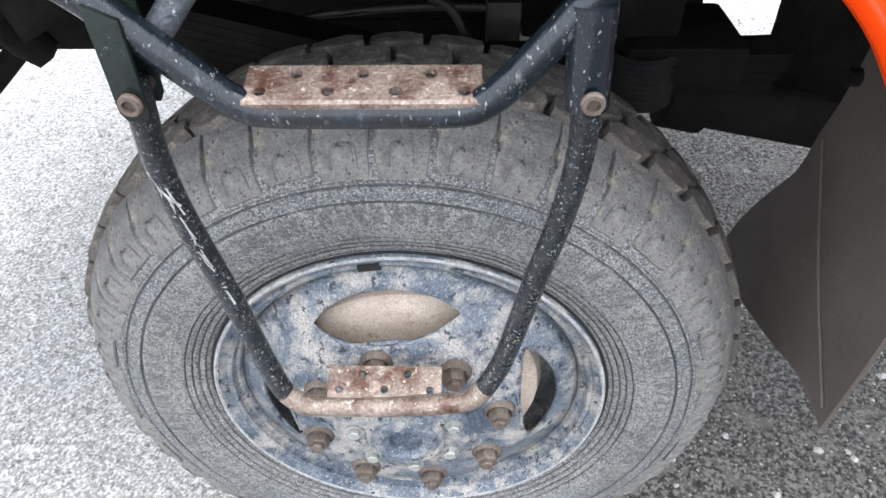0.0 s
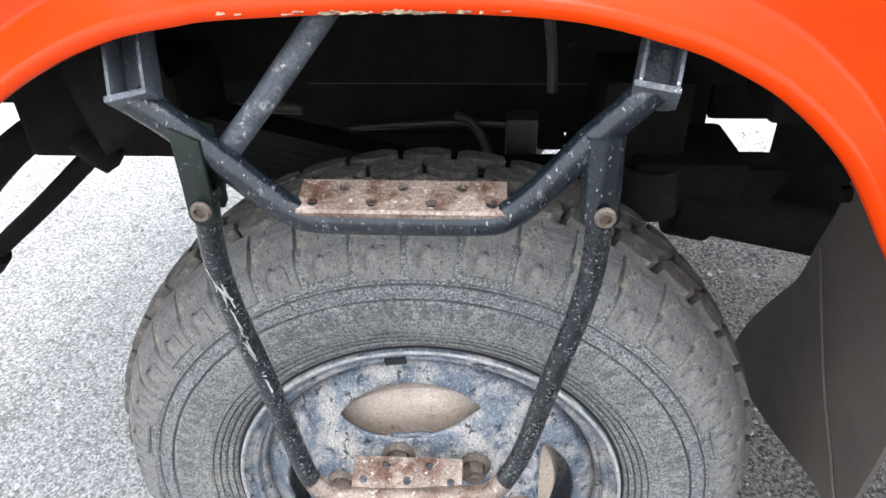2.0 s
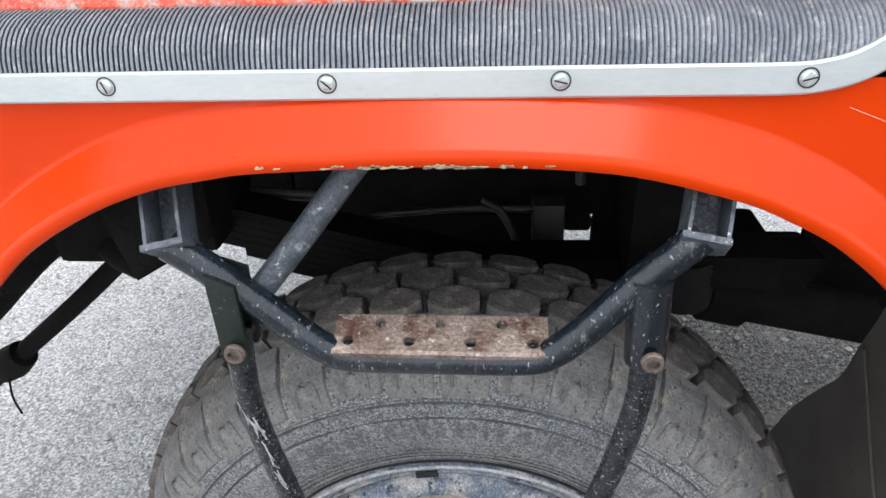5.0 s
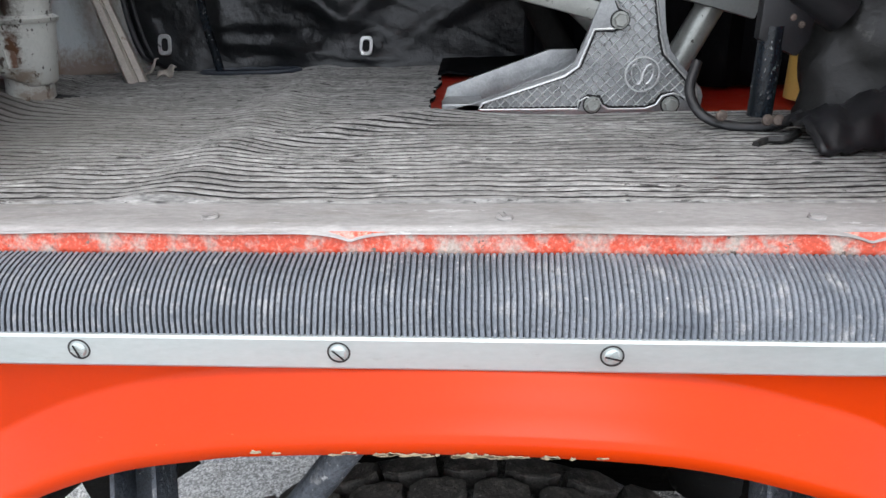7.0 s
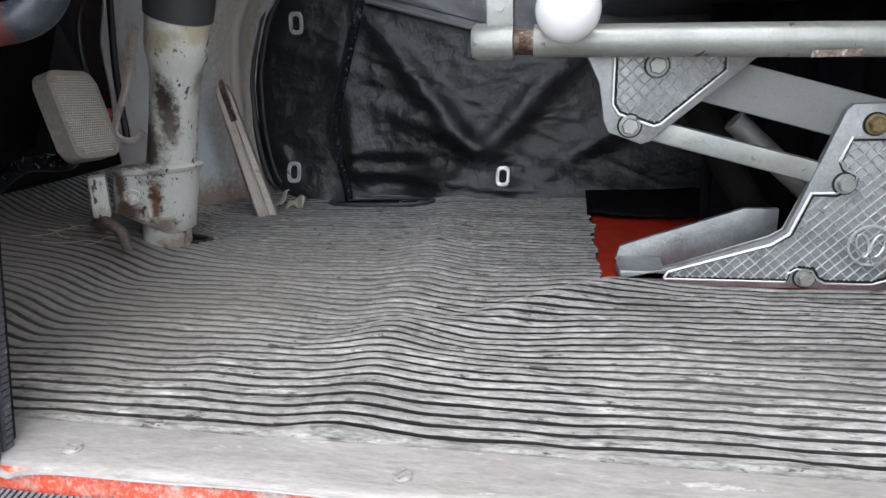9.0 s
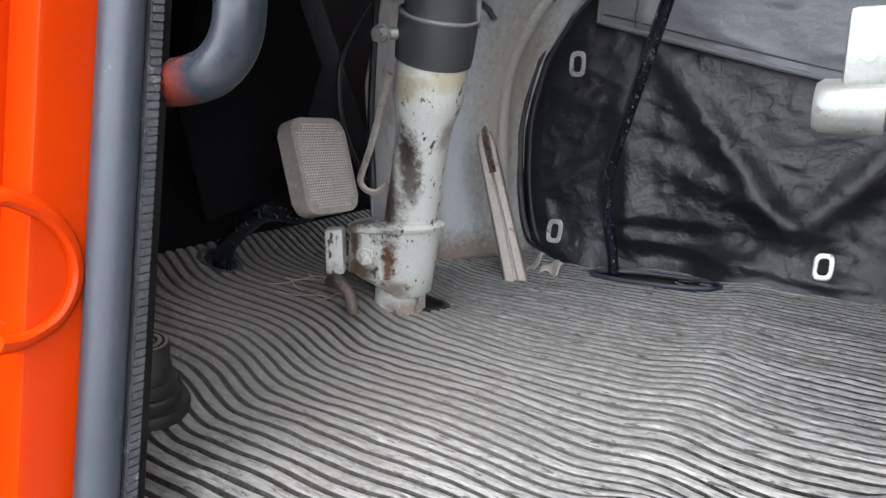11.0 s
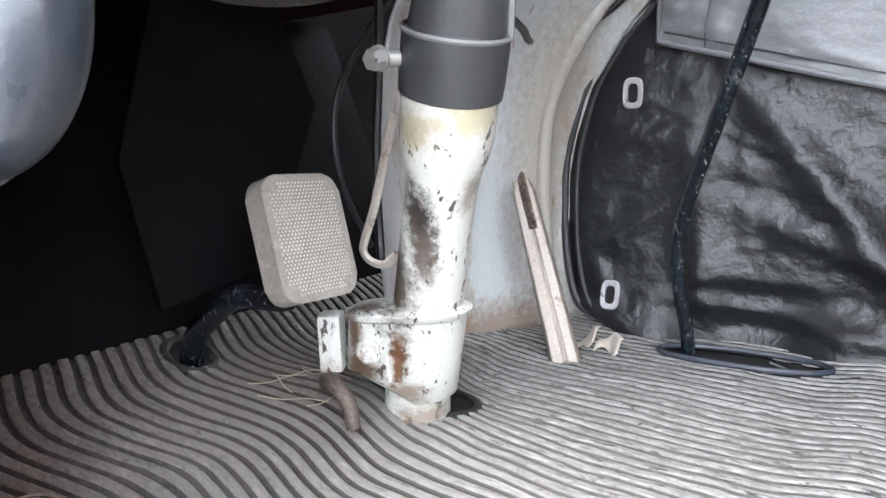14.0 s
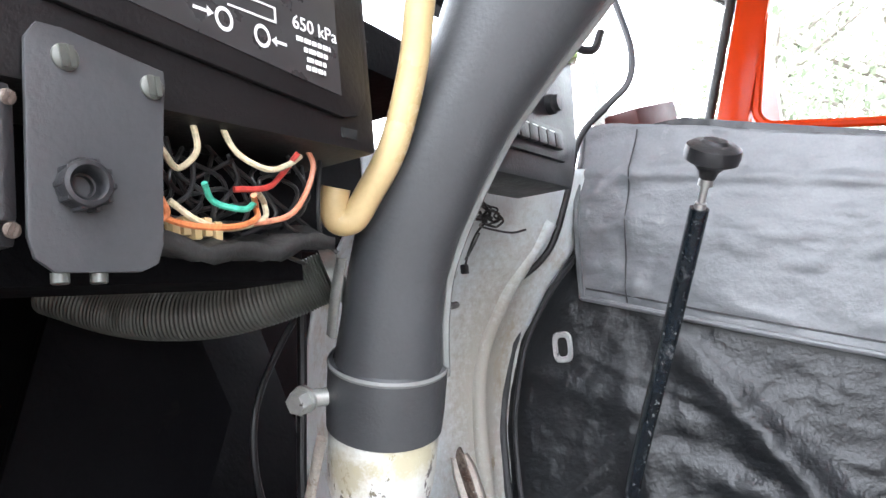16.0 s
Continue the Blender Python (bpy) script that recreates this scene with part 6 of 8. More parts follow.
prism(bm, [(-0.006, -0.022), (0.006, -0.022), (0.006, 0.022), (-0.006, 0.022)], C0 + CAX * 0.078 - SH * 0.022 + FH * 0.0305, SH, (0, 0, 1), -0.003, 0.001)
part("cast_boss", bm, WHITE_COL, casting_col, "raised cast boss")
bm = bmesh.new()
o = C0 + CAX * 0.050 - SIDE * 0.075 + fwd * 0.004
box(bm, o.x - 0.010, o.x + 0.010, o.y - 0.012, o.y + 0.012, o.z - 0.004, o.z + 0.046, 0.004, (0, 0, 33))
part("side_lug", bm, WHITE_COL, casting_col, "oily side lug, white paint stained brown")
bm = bmesh.new()
h0 = C0 + CAX * 0.042 - SIDE * 0.078 + fwd * 0.018
sweep(bm, smooth_path([h0, h0 + Vector((0.018, -0.010, 0.006)), h0 + Vector((0.036, -0.012, -0.006)), h0 + Vector((0.042, -0.014, -0.026))], 6), lambda t: 0.0075 - 0.0015 * t, 12)
part("hook", bm, NUTS, column, "dark worn curved hook")
bm = bmesh.new()
sweep(bm, smooth_path([(-0.606, 0.447, 1.609), (-0.622, 0.454, 1.580), (-0.648, 0.466, 1.535), (-0.668, 0.474, 1.506), (-0.674, 0.477, 1.493), (-0.668, 0.480, 1.484), (-0.655, 0.484, 1.482), (-0.642, 0.486, 1.492)], 6), 0.0046, 8, flat=0.6)
part("return_strap", bm, BEIGE_STEEL, column, "looped rusty strap")
bm = bmesh.new()
lathe(bm, [(0.0345, 0.2935), (0.0362, 0.2945), (0.0368, 0.306), (0.0368, 0.333), (0.0364, 0.337), (0.034, 0.339)], C0, CAX, 40)
collar = part("collar", bm, GREY_COL, column, "dark grey clamp collar")
bm = bmesh.new()
lathe(bm, [(0.0369, 0.3345), (0.0376, 0.3362), (0.0369, 0.3380)], C0, CAX, 40)
part("collar_edge", bm, GREY_BEAM, collar, "bright worn collar edge")
bm = bmesh.new()
b0 = C0 + CAX * 0.316 - SIDE * 0.036 + fwd * 0.010
rod(bm, b0, b0 - SIDE * 0.010 + fwd * 0.004, 0.0055, 12)
hexbolt(bm, b0 - SIDE * 0.012 + fwd * 0.004, (fwd - SIDE * 0.6), 0.0074, 0.008, 0.0086)
part("clamp_bolt", bm, SILVER, collar, "yellowish hex clamp bolt")
# shroud: lofted sections, widening upward toward the driver
SECT = [(0.003, -0.0340, 0.0340, 0.034), (0.037, -0.0300, 0.0310, 0.031), (0.065, -0.0275, 0.0315, 0.030), (0.090, -0.0240, 0.0370, 0.030), (0.120, -0.0140, 0.0470, 0.031), (0.152, -0.0020, 0.0600, 0.032), (0.185, 0.0090, 0.0790, 0.034), (0.222, 0.0180, 0.1030, 0.037), (0.30, 0.030, 0.150, 0.042)]
bm = bmesh.new()
rws = []
for h, a, b, d in SECT:
    c = C1 + CAX * h + SIDE * ((a + b) / 2)
    rws.append([bm.verts.new(c + SIDE * (b - a) / 2 * math.copysign(abs(math.cos(k)) ** 0.8, math.cos(k)) + fwd * d * math.copysign(abs(math.sin(k)) ** 0.8, math.sin(k))) for k in (2 * math.pi * q / 40 for q in range(40))])
for p, q in zip(rws, rws[1:]):
    for k in range(40):
        bm.faces.new((p[k], p[(k + 1) % 40], q[(k + 1) % 40], q[k]))
bmesh.ops.subdivide_edges(bm, edges=[e for e in bm.edges if abs(e.verts[0].co.z - e.verts[1].co.z) > 0.02], cuts=3, smooth=1.0)
part("shroud", bm, GREY_COL, column, "dark grey plastic shroud with a seam", smooth=70)
bm = bmesh.new()
sweep(bm, smooth_path([C1 + CAX * h + SIDE * (b + 0.0010) + fwd * 0.006 for h, a, b, d in SECT], 5), 0.0032, 8)
part("shroud_seam", bm, GREY_BEAM, column, "raised seam")
bm = bmesh.new()
sweep(bm, smooth_path([C1 + CAX * 0.073 - SIDE * 0.031 + fwd * 0.004, C1 + CAX * 0.052 - SIDE * 0.0335 + fwd * 0.008, C1 + CAX * 0.025 - SIDE * 0.035 + fwd * 0.004], 6), 0.0045, 10, flat=0.5)
part("hose_flange", bm, SILVER, column, "pale round flange")
IV = [(-0.440, 0.366, 1.90), (-0.459, 0.376, 1.843), (-0.471, 0.382, 1.811), (-0.4875, 0.3835, 1.775), (-0.505, 0.382, 1.752), (-0.515, 0.380, 1.740), (-0.522, 0.376, 1.7405), (-0.5215, 0.373, 1.749), (-0.519, 0.373, 1.757)]
ivory = thing("ivory_tube", "yellowed ivory plastic tube looped beside the steering column", "tube", (-0.55, 0.55, 1.8))
bm = bmesh.new()
sweep(bm, smooth_path(IV, 8), 0.0078, 16)
part("tube", bm, IVORY, ivory)

# flexible air duct and cables behind the column
duct = thing("air_duct", "ribbed flexible hose bending down behind the column", "air hose", (-0.7, 0.45, 1.72))
bm = bmesh.new()
dpath = smooth_path([(-0.575, 0.428, 1.715), (-0.598, 0.412, 1.706), (-0.635, 0.393, 1.699), (-0.672, 0.373, 1.701), (-0.70, 0.358, 1.709), (-0.73, 0.340, 1.724)], 80)
sweep(bm, dpath, lambda t: 0.0155 + 0.0012 * (0.5 + 0.5 * math.sin(t * 2 * math.pi * 78)), 22)
part("hose", bm, FLEX, duct, smooth=70)
bm = bmesh.new()
rod(bm, (-0.566, 0.434, 1.717), (-0.573, 0.429, 1.714), 0.0200, 24)
part("end_collar", bm, SILVER, duct, "pale end collar")


def cable(name, label, pts, r, material, category="cable"):
    t = thing(name, label, category, Vector(pts[0]))
    b = bmesh.new()
    sweep(b, smooth_path(pts, 8), r, 8)
    part("sheath", b, material, t)


CABLE_PTS = [(-0.560, 0.50, 1.692), (-0.62, 0.66, 1.690), (-0.680, 0.79, 1.692), (-0.655, 0.825, 1.702), (-0.618, 0.837, 1.716), (-0.581, 0.845, 1.747), (-0.556, 0.850, 1.804), (-0.533, 0.850, 1.869), (-0.497, 0.855, 1.902), (-0.472, 0.862, 1.926), (-0.467, 0.870, 1.966), (-0.480, 0.875, 2.03)]
cable("speedometer_cable", "black cable curving from the column up beside the engine cover", CABLE_PTS, 0.0040, BLACK_PLASTIC)
cable("brake_cable", "thin black cable hanging down the footwell panel", [(-0.68, 0.535, 1.71), (-0.70, 0.520, 1.678), (-0.70, 0.484, 1.63), (-0.70, 0.476, 1.585), (-0.70, 0.486, 1.54), (-0.695, 0.51, 1.49)], 0.0028, BLACK_PLASTIC)
cable("brake_pipe", "black pipe running down behind the column", [(-0.68, 0.520, 1.71), (-0.68, 0.515, 1.65), (-0.68, 0.505, 1.56), (-0.675, 0.500, 1.48)], 0.0042, BLACK_PLASTIC, "pipe")
rng = random.Random(8)
loose = thing("loose_wire", "bundle of thin dark loose wires with a clip beside the shroud", "wiring", (-0.60, 0.73, 1.78))
for i in range(7):
    bm = bmesh.new()
    c, r = Vector((-0.600, 0.726 + rng.uniform(-0.018, 0.010), 1.780 + rng.uniform(-0.005, 0.005))), rng.uniform(0.009, 0.018)
    a0, turn = rng.uniform(0, 6.28), rng.uniform(4.0, 8.0)
    sweep(bm, smooth_path([c + Vector((0.004 * math.sin(3 * k + i), r * 1.5 * math.cos(a0 + turn * k / 7), r * 0.62 * math.sin(a0 + turn * k / 7))) for k in range(8)], 6), rng.uniform(0.0009, 0.0016), 6)
    part("wire", bm, WIRE["black"], loose)
for pts in ([(-0.575, 0.66, 1.80), (-0.595, 0.705, 1.794), (-0.600, 0.728, 1.781), (-0.606, 0.705, 1.760), (-0.612, 0.695, 1.740), (-0.614, 0.690, 1.727)], [(-0.575, 0.66, 1.765), (-0.596, 0.70, 1.766), (-0.590, 0.755, 1.762), (-0.580, 0.775, 1.765)], [(-0.58, 0.66, 1.755), (-0.602, 0.69, 1.748), (-0.612, 0.688, 1.734)]):
    bm = bmesh.new()
    sweep(bm, smooth_path(pts, 6), 0.0012, 6)
    part("wire", bm, WIRE["black"], loose)
bm = bmesh.new()
box(bm, -0.617, -0.611, 0.684, 0.693, 1.720, 1.730, 0.002)
part("clip", bm, BLACK_PLASTIC, loose, "small black plug")

# ---- pedals and floor controls ----
pedal = thing("brake_pedal", "worn brake pedal with a dusty rubber pad", "pedal", (-0.70, 0.42, 1.40))
TL, TR, BL, BR = Vector((-0.666, 0.360, 1.563)), Vector((-0.666, 0.431, 1.559)), Vector((-0.641, 0.356, 1.478)), Vector((-0.642, 0.430, 1.474))
pu, pv = ((TR - TL) + (BR - BL)).normalized(), ((TL - BL) + (TR - BR)).normalized()
pv = (pv - pu * pv.dot(pu)).normalized()
pc = (TL + TR + BL + BR) / 4
pw, ph = 0.0375, 0.0475
pn = pu.cross(pv)
if pn.dot(Vector((0.6, -0.8, 0.2))) < 0:
    pn = -pn


def rounded(wd, ht, r, k=5):
    out = []
    for cx, cy, a0 in ((wd - r, ht - r, 0), (-wd + r, ht - r, 90), (-wd + r, -ht + r, 180), (wd - r, -ht + r, 270)):
        out += [(cx + r * math.cos(radians(a0 + 90 * q / k)), cy + r * math.sin(radians(a0 + 90 * q / k))) for q in range(k + 1)]
    return out


bm = bmesh.new()
prism(bm, rounded(pw, ph, 0.014), pc - pn * 0.012, pu, pu.cross(pn) * (-1 if pu.cross(pn).dot(pv) < 0 else 1), 0.020 if (pu.cross(pv)).dot(pn) > 0 else -0.020, 0.003)
pad = part("pad", bm, PEDAL, pedal, "grey dusty rubber pad with a diamond pattern")
bm = bmesh.new()
step_d = 0.0034
for i in range(-12, 13):
    for j in range(-19, 20):
        a, b = (i + 0.5 * (j % 2)) * step_d, j * step_d * 0.8
        if abs(a) < pw - 0.006 and abs(b) < ph - 0.006 and not (abs(a) > pw - 0.014 and abs(b) > ph - 0.014):
            c = pc + pu * a + pv * b + pn * 0.0078
            q = [bm.verts.new(c + d) for d in (pu * 0.00135, pv * 0.0012, -pu * 0.00135, -pv * 0.0012)]
            t = bm.verts.new(c + pn * 0.0013)
            for k in range(4):
                bm.faces.new((q[k], q[(k + 1) % 4], t))
STUD = mat("pale_worn_studs", (0.42, 0.39, 0.35), (0.52, 0.485, 0.44), 30, 0.8, grain=0.1)
tagged(part("diamond_studs", bm, STUD, pad, smooth=0), kind="stuff")
bm = bmesh.new()
sweep(bm, smooth_path([pc - pn * 0.014, pc - pn * 0.03 - pv * 0.040, Vector((-0.715, 0.376, 1.470)), Vector((-0.762, 0.380, 1.446)), Vector((-0.798, 0.385, 1.418)), Vector((-0.816, 0.387, 1.375))], 8), lambda t: 0.009 + 0.002 * t, 12)
part("arm", bm, STEP_PAINT, pedal, "black curved pedal arm, paint chipped")
bm = bmesh.new()
lathe(bm, [(0, 0), (0.005, 0), (0.005, 0.005), (0, 0.006)], pc - pv * 0.029 + pu * 0.044 - pn * 0.012, pn, 12)
part("stop_rubber", bm, wire_mat("pink_rubber", (0.5, 0.27, 0.22)), pedal, "small pinkish stop")

lever = thing("floor_lever", "worn beige folded steel lever standing in the floor mat", "lever", (-0.607, 0.724, 1.333))
L0, L1 = Vector((-0.596, 0.711, 1.325)), Vector((-0.651, 0.708, 1.536))
lax = (L1 - L0).normalized()
lu = Vector((0.83, 0.50, 0.2))
lu = (lu - lax * lu.dot(lax)).normalized()
ln_ = lax.cross(lu)
if ln_.y > 0:
    ln_ = -ln_
bm = bmesh.new()
Ll = (L1 - L0).length
prof = [(-0.019, 0.006), (-0.015, -0.001), (-0.004, -0.003), (0.0, 0.003), (0.003, 0.003), (0.005, -0.002), (0.014, 0.0), (0.019, 0.007)]
prev = None
for i in range(15):
    t = i / 14
    wdt = 1.0 - 0.32 * t
    if i == 14:
        wdt *= 0.7
    row = [bm.verts.new(L0 + lax * Ll * t + lu * a * 0.86 * wdt - ln_ * b) for a, b in prof]
    if prev:
        for k in range(len(prof) - 1):
            bm.faces.new((prev[k], row[k], row[k + 1], prev[k + 1]))
    prev = row
part("blade", bm, BEIGE_STEEL, lever, solid=0.003)
bm = bmesh.new()
sweep(bm, smooth_path([L1 - lax * 0.055 + ln_ * 0.004, L1 - lax * 0.02 + ln_ * 0.005, L1 + ln_ * 0.003, L1 - ln_ * 0.006], 5), 0.0085, 10, flat=0.4)
part("worn_tip", bm, RUST, lever, "dark worn tip")
scrap = thing("torn_scrap", "torn dusty beige scrap beside the lever", "scrap", (-0.585, 0.755, 1.335))
for k, (o, a) in enumerate((((-0.590, 0.748, 1.352), 0.5), ((-0.570, 0.765, 1.345), -0.4))):
    bm = bmesh.new()
    sheet(bm, 8, 6, lambda u, v: Vector(o) + Vector(((u - 0.5) * 0.034 * math.cos(a), (v - 0.5) * 0.02 + 0.006 * math.sin(u * 5), (u - 0.5) * 0.028 * math.sin(a + 0.6) + 0.012 * (v - 0.5) + 0.004 * math.sin(6 * u + 4 * v))))
    part("fold", bm, BEIGE_STEEL, scrap, solid=0.0015)

button = thing("floor_button", "black rubber foot button with a ringed top on bellows", "foot button", (-0.656, 0.184, 1.345))
bc = Vector((-0.656, 0.184, floor_z(-0.656, 0.184) - 0.003))
BAX = (0.22, -0.02, 1)
BS = 0.84
bm = bmesh.new()
lathe(bm, [(r * BS, h * BS) for r, h in [(0, 0), (0.041, 0), (0.0415, 0.010), (0.039, 0.0145), (0.0345, 0.0155), (0.0342, 0.0175), (0.0350, 0.0225), (0.0325, 0.0270), (0.0285, 0.0280), (0.0282, 0.0300), (0.0290, 0.0350), (0.0270, 0.0390), (0.0238, 0.0400), (0.0235, 0.050), (0.0222, 0.0515), (0.0215, 0.0525), (0.0215, 0.072), (0.020, 0.0745),
           (0.0175, 0.0752), (0.0165, 0.0738), (0.015, 0.0738), (0.014, 0.0754), (0.011, 0.0755), (0.010, 0.074), (0.0085, 0.074), (0.0075, 0.0756), (0.004, 0.0756), (0.003, 0.0745), (0, 0.0745)]], bc, BAX, 36)
part("bellows", bm, RUBBER, button)
bm = bmesh.new()
lathe(bm, [(r * BS, h * BS) for r, h in [(0.0196, 0.0750), (0.0178, 0.0757), (0.0172, 0.0757), (0.0168, 0.0750)]], bc, BAX, 36)
lathe(bm, [(r * BS, h * BS) for r, h in [(0.0142, 0.0755), (0.0138, 0.0760), (0.0108, 0.0760), (0.0104, 0.0755)]], bc, BAX, 36)
lathe(bm, [(r * BS, h * BS) for r, h in [(0.0076, 0.0757), (0.0072, 0.0762), (0.0040, 0.0762), (0.0036, 0.0757)]], bc, BAX, 36)
part("ringed_top", bm, PEDAL, button, "dusty ringed rubber top")

stalks = random.Random(8)
STRAW = mat("dry_straw", (0.30, 0.26, 0.19), (0.40, 0.35, 0.27), 30, 0.8, grain=0.1)
for k in range(7):
    x, y, a = stalks.uniform(-0.74, -0.66), stalks.uniform(0.41, 0.47), stalks.uniform(0, 3)
    ln = stalks.uniform(0.012, 0.03)
    straw = thing("straw", "dry straw stalk lying on the rubber mat", "straw", (x, y, floor_z(x, y)), "bits of straw")
    bm = bmesh.new()
    sweep(bm, smooth_path([(x + ln * t * math.cos(a), y + ln * t * math.sin(a), floor_z(x + ln * t * math.cos(a), y) + 0.0035 + 0.002 * math.sin(3 * t)) for t in (-1, -0.3, 0.4, 1)], 3), 0.0005, 5)
    part("stalk", bm, STRAW, straw)

# oval slot in the floor with the hand rod
slot = thing("floor_slot", "black oval floor opening with a rubber rim", "floor opening", (-0.438, 0.808, 1.333))
bm = bmesh.new()
oval_pts = [(-0.438 + 0.086 * math.copysign(abs(math.cos(k)) ** 0.8, math.cos(k)), 0.808 + 0.027 * math.sin(k) + 0.10 * 0.086 * math.cos(k), 1.3385) for k in (2 * math.pi * q / 48 for q in range(49))]
sweep(bm, oval_pts, 0.0034, 8)
part("rim", bm, SEAL, slot, "worn grey rubber rim")
bm = bmesh.new()
prism(bm, [(p[0], p[1]) for p in oval_pts[:-1]], (0, 0, 1.3325), (1, 0, 0), (0, 1, 0), -0.004)
part("opening", bm, HOLE, slot, "black opening")
bm = bmesh.new()
rod(bm, (-0.41, 0.815, 1.337), (-0.372, 0.795, 1.334), 0.0012, 6)
part("wire", bm, SILVER, slot, "thin bright wire")
for hx, hy, ha, hb, hz in ((-0.640, 0.527, 0.043, 0.043, 1.3345), (-0.812, 0.387, 0.028, 0.023, None)):
    bm = bmesh.new()
    zz = floor_z(hx, hy) - 0.0035
    pts = [(hx + ha * math.cos(2 * math.pi * q / 24), hy + hb * math.sin(2 * math.pi * q / 24)) for q in range(24)]
    top = [bm.verts.new((a, b, floor_z(a, b) - 0.0030)) for a, b in pts]
    low = [bm.verts.new((a, b, floor_z(a, b) - 0.0060)) for a, b in pts]
    cen = bm.verts.new((hx, hy, floor_z(hx, hy) - 0.0045))
    for q in range(24):
        bm.faces.new((top[q], top[(q + 1) % 24], cen))
        bm.faces.new((top[q], low[q], low[(q + 1) % 24], top[(q + 1) % 24]))
    t = thing("floor_hole", "dark cut hole in the floor mat", "floor opening", (hx, hy, zz), "mat holes")
    part("opening", bm, HOLE, t)
    bm = bmesh.new()
    sweep(bm, [(hx + (ha - 0.003) * math.cos(2 * math.pi * q / 32), hy + (hb - 0.003) * math.sin(2 * math.pi * q / 32), floor_z(hx + ha * math.cos(2 * math.pi * q / 32), hy + hb * math.sin(2 * math.pi * q / 32)) - 0.0005) for q in range(33)], 0.0046, 8)
    part("cut_edge", bm, RUBBER, t, "worn cut edge of the rubber")
hand = thing("hand_rod", "chipped black control rod with a round knob", "control rod", (-0.525, 0.80, 1.335))
bm = bmesh.new()
sweep(bm, smooth_path([(-0.490, 0.806, 1.305), (-0.495, 0.803, 1.36), (-0.504, 0.794, 1.43), (-0.499, 0.782, 1.482), (-0.474, 0.757, 1.545), (-0.432, 0.715, 1.638), (-0.383, 0.664, 1.749)], 6), 0.0078, 12)
part("shaft", bm, STEP_PAINT, hand, "black shaft with chipped paint")
KA = Vector((0.049, -0.051, 0.111)).normalized()
K0 = Vector((-0.383, 0.664, 1.749))
bm = bmesh.new()
lathe(bm, [(r * 0.78, h * 0.78) for r, h in [(0.0060, 0.0), (0.0060, 0.006), (0.0042, 0.007), (0.0042, 0.024), (0.0075, 0.025), (0.0075, 0.034), (0.0, 0.034)]], K0, KA, 12)
part("thread", bm, CHROME, hand, "bare threaded end with nut")
bm = bmesh.new()
lathe(bm, [(r * 0.78, h * 0.78) for r, h in [(0.008, 0.033), (0.010, 0.040), (0.015, 0.046), (0.021, 0.049), (0.0265, 0.052), (0.0275, 0.058), (0.0265, 0.066), (0.021, 0.0695), (0.014, 0.070), (0.011, 0.073), (0, 0.0735)]], K0, KA, 28)
part("knob", bm, BLACK_PLASTIC, hand, "glossy black knob")

# grab handle on the pillar
grab = thing("grab_handle", "dark grey tubular grab handle with orange overspray at its foot", "grab handle", (-0.53, 0.13, 1.61))
HANDLE_PATH = [(-0.590, 0.160, 1.602), (-0.557, 0.142, 1.599), (-0.528, 0.135, 1.597), (-0.500, 0.132, 1.597), (-0.474, 0.133, 1.602), (-0.459, 0.136, 1.616), (-0.454, 0.138, 1.640), (-0.454, 0.142, 1.70), (-0.457, 0.155, 1.80), (-0.462, 0.18, 2.0), (-0.468, 0.22, 2.3)]
bm = bmesh.new()
sweep(bm, smooth_path(HANDLE_PATH, 8), 0.0128, 20)
part("tube", bm, HANDLE, grab)
bm = bmesh.new()
lathe(bm, [(0, 0), (0.026, 0), (0.026, 0.004), (0.0165, 0.008)], (-0.592, 0.161, 1.602), (0.88, -0.47, -0.03), 24)
part("foot_flange", bm, HANDLE, grab, "round fixing flange")

# ---- dash ----


def settle(before, scale, turn, at):
    """Sets what was built since `before` into the cab: size, turn about the upright, place."""
    m = Matrix.Translation(at) @ Matrix.Rotation(radians(turn), 4, "Z") @ Matrix.Scale(scale, 4)
    made = [o for o in bpy.data.objects if o not in before]
    for o in made:
        if o.type == "MESH":
            o.data.transform(m)
        else:
            o.location = m @ o.location
    for o in made:
        if o.parent and o.parent.type == "EMPTY":
            o.matrix_parent_inverse = Matrix.Translation(o.parent.location).inverted()


stood = set(bpy.data.objects)
dash = thing("dash_box", "dark plastic dash box with a warning label and hanging wires", "dash panel", (-0.56, 0.37, 1.85))
DX = -0.520
bm = bmesh.new()
box(bm, DX - 0.09, DX, 0.225, 0.492, 1.848, 2.12, 0.007)
part("housing", bm, DASH, dash, "dark brown-black textured plastic")
bm = bmesh.new()
prism(bm, [(0.262, 1.888), (0.455, 1.868), (0.4685, 1.872), (0.478, 1.885), (0.478, 2.11), (0.262, 2.11)], (DX + 0.0005, 0, 0), (0, 1, 0), (0, 0, 1), 0.004, 0.0014)
lid = part("cover_lid", bm, DASH, dash, "raised cover lid")
bm = bmesh.new()
prism(bm, [(0.270, 1.902), (0.452, 1.882), (0.452, 2.08), (0.270, 2.08)], (DX + 0.0045, 0, 0), (0, 1, 0), (0, 0, 1), 0.0008)
label = part("label_plate", bm, LABEL_BLACK, lid, "black printed label plate")
bm = bmesh.new()
box(bm, DX - 0.002, DX + 0.0012, 0.4545, 0.4700, 1.8555, 1.8625, 0.0006)
part("square_hole", bm, HOLE, dash, "small square hole")


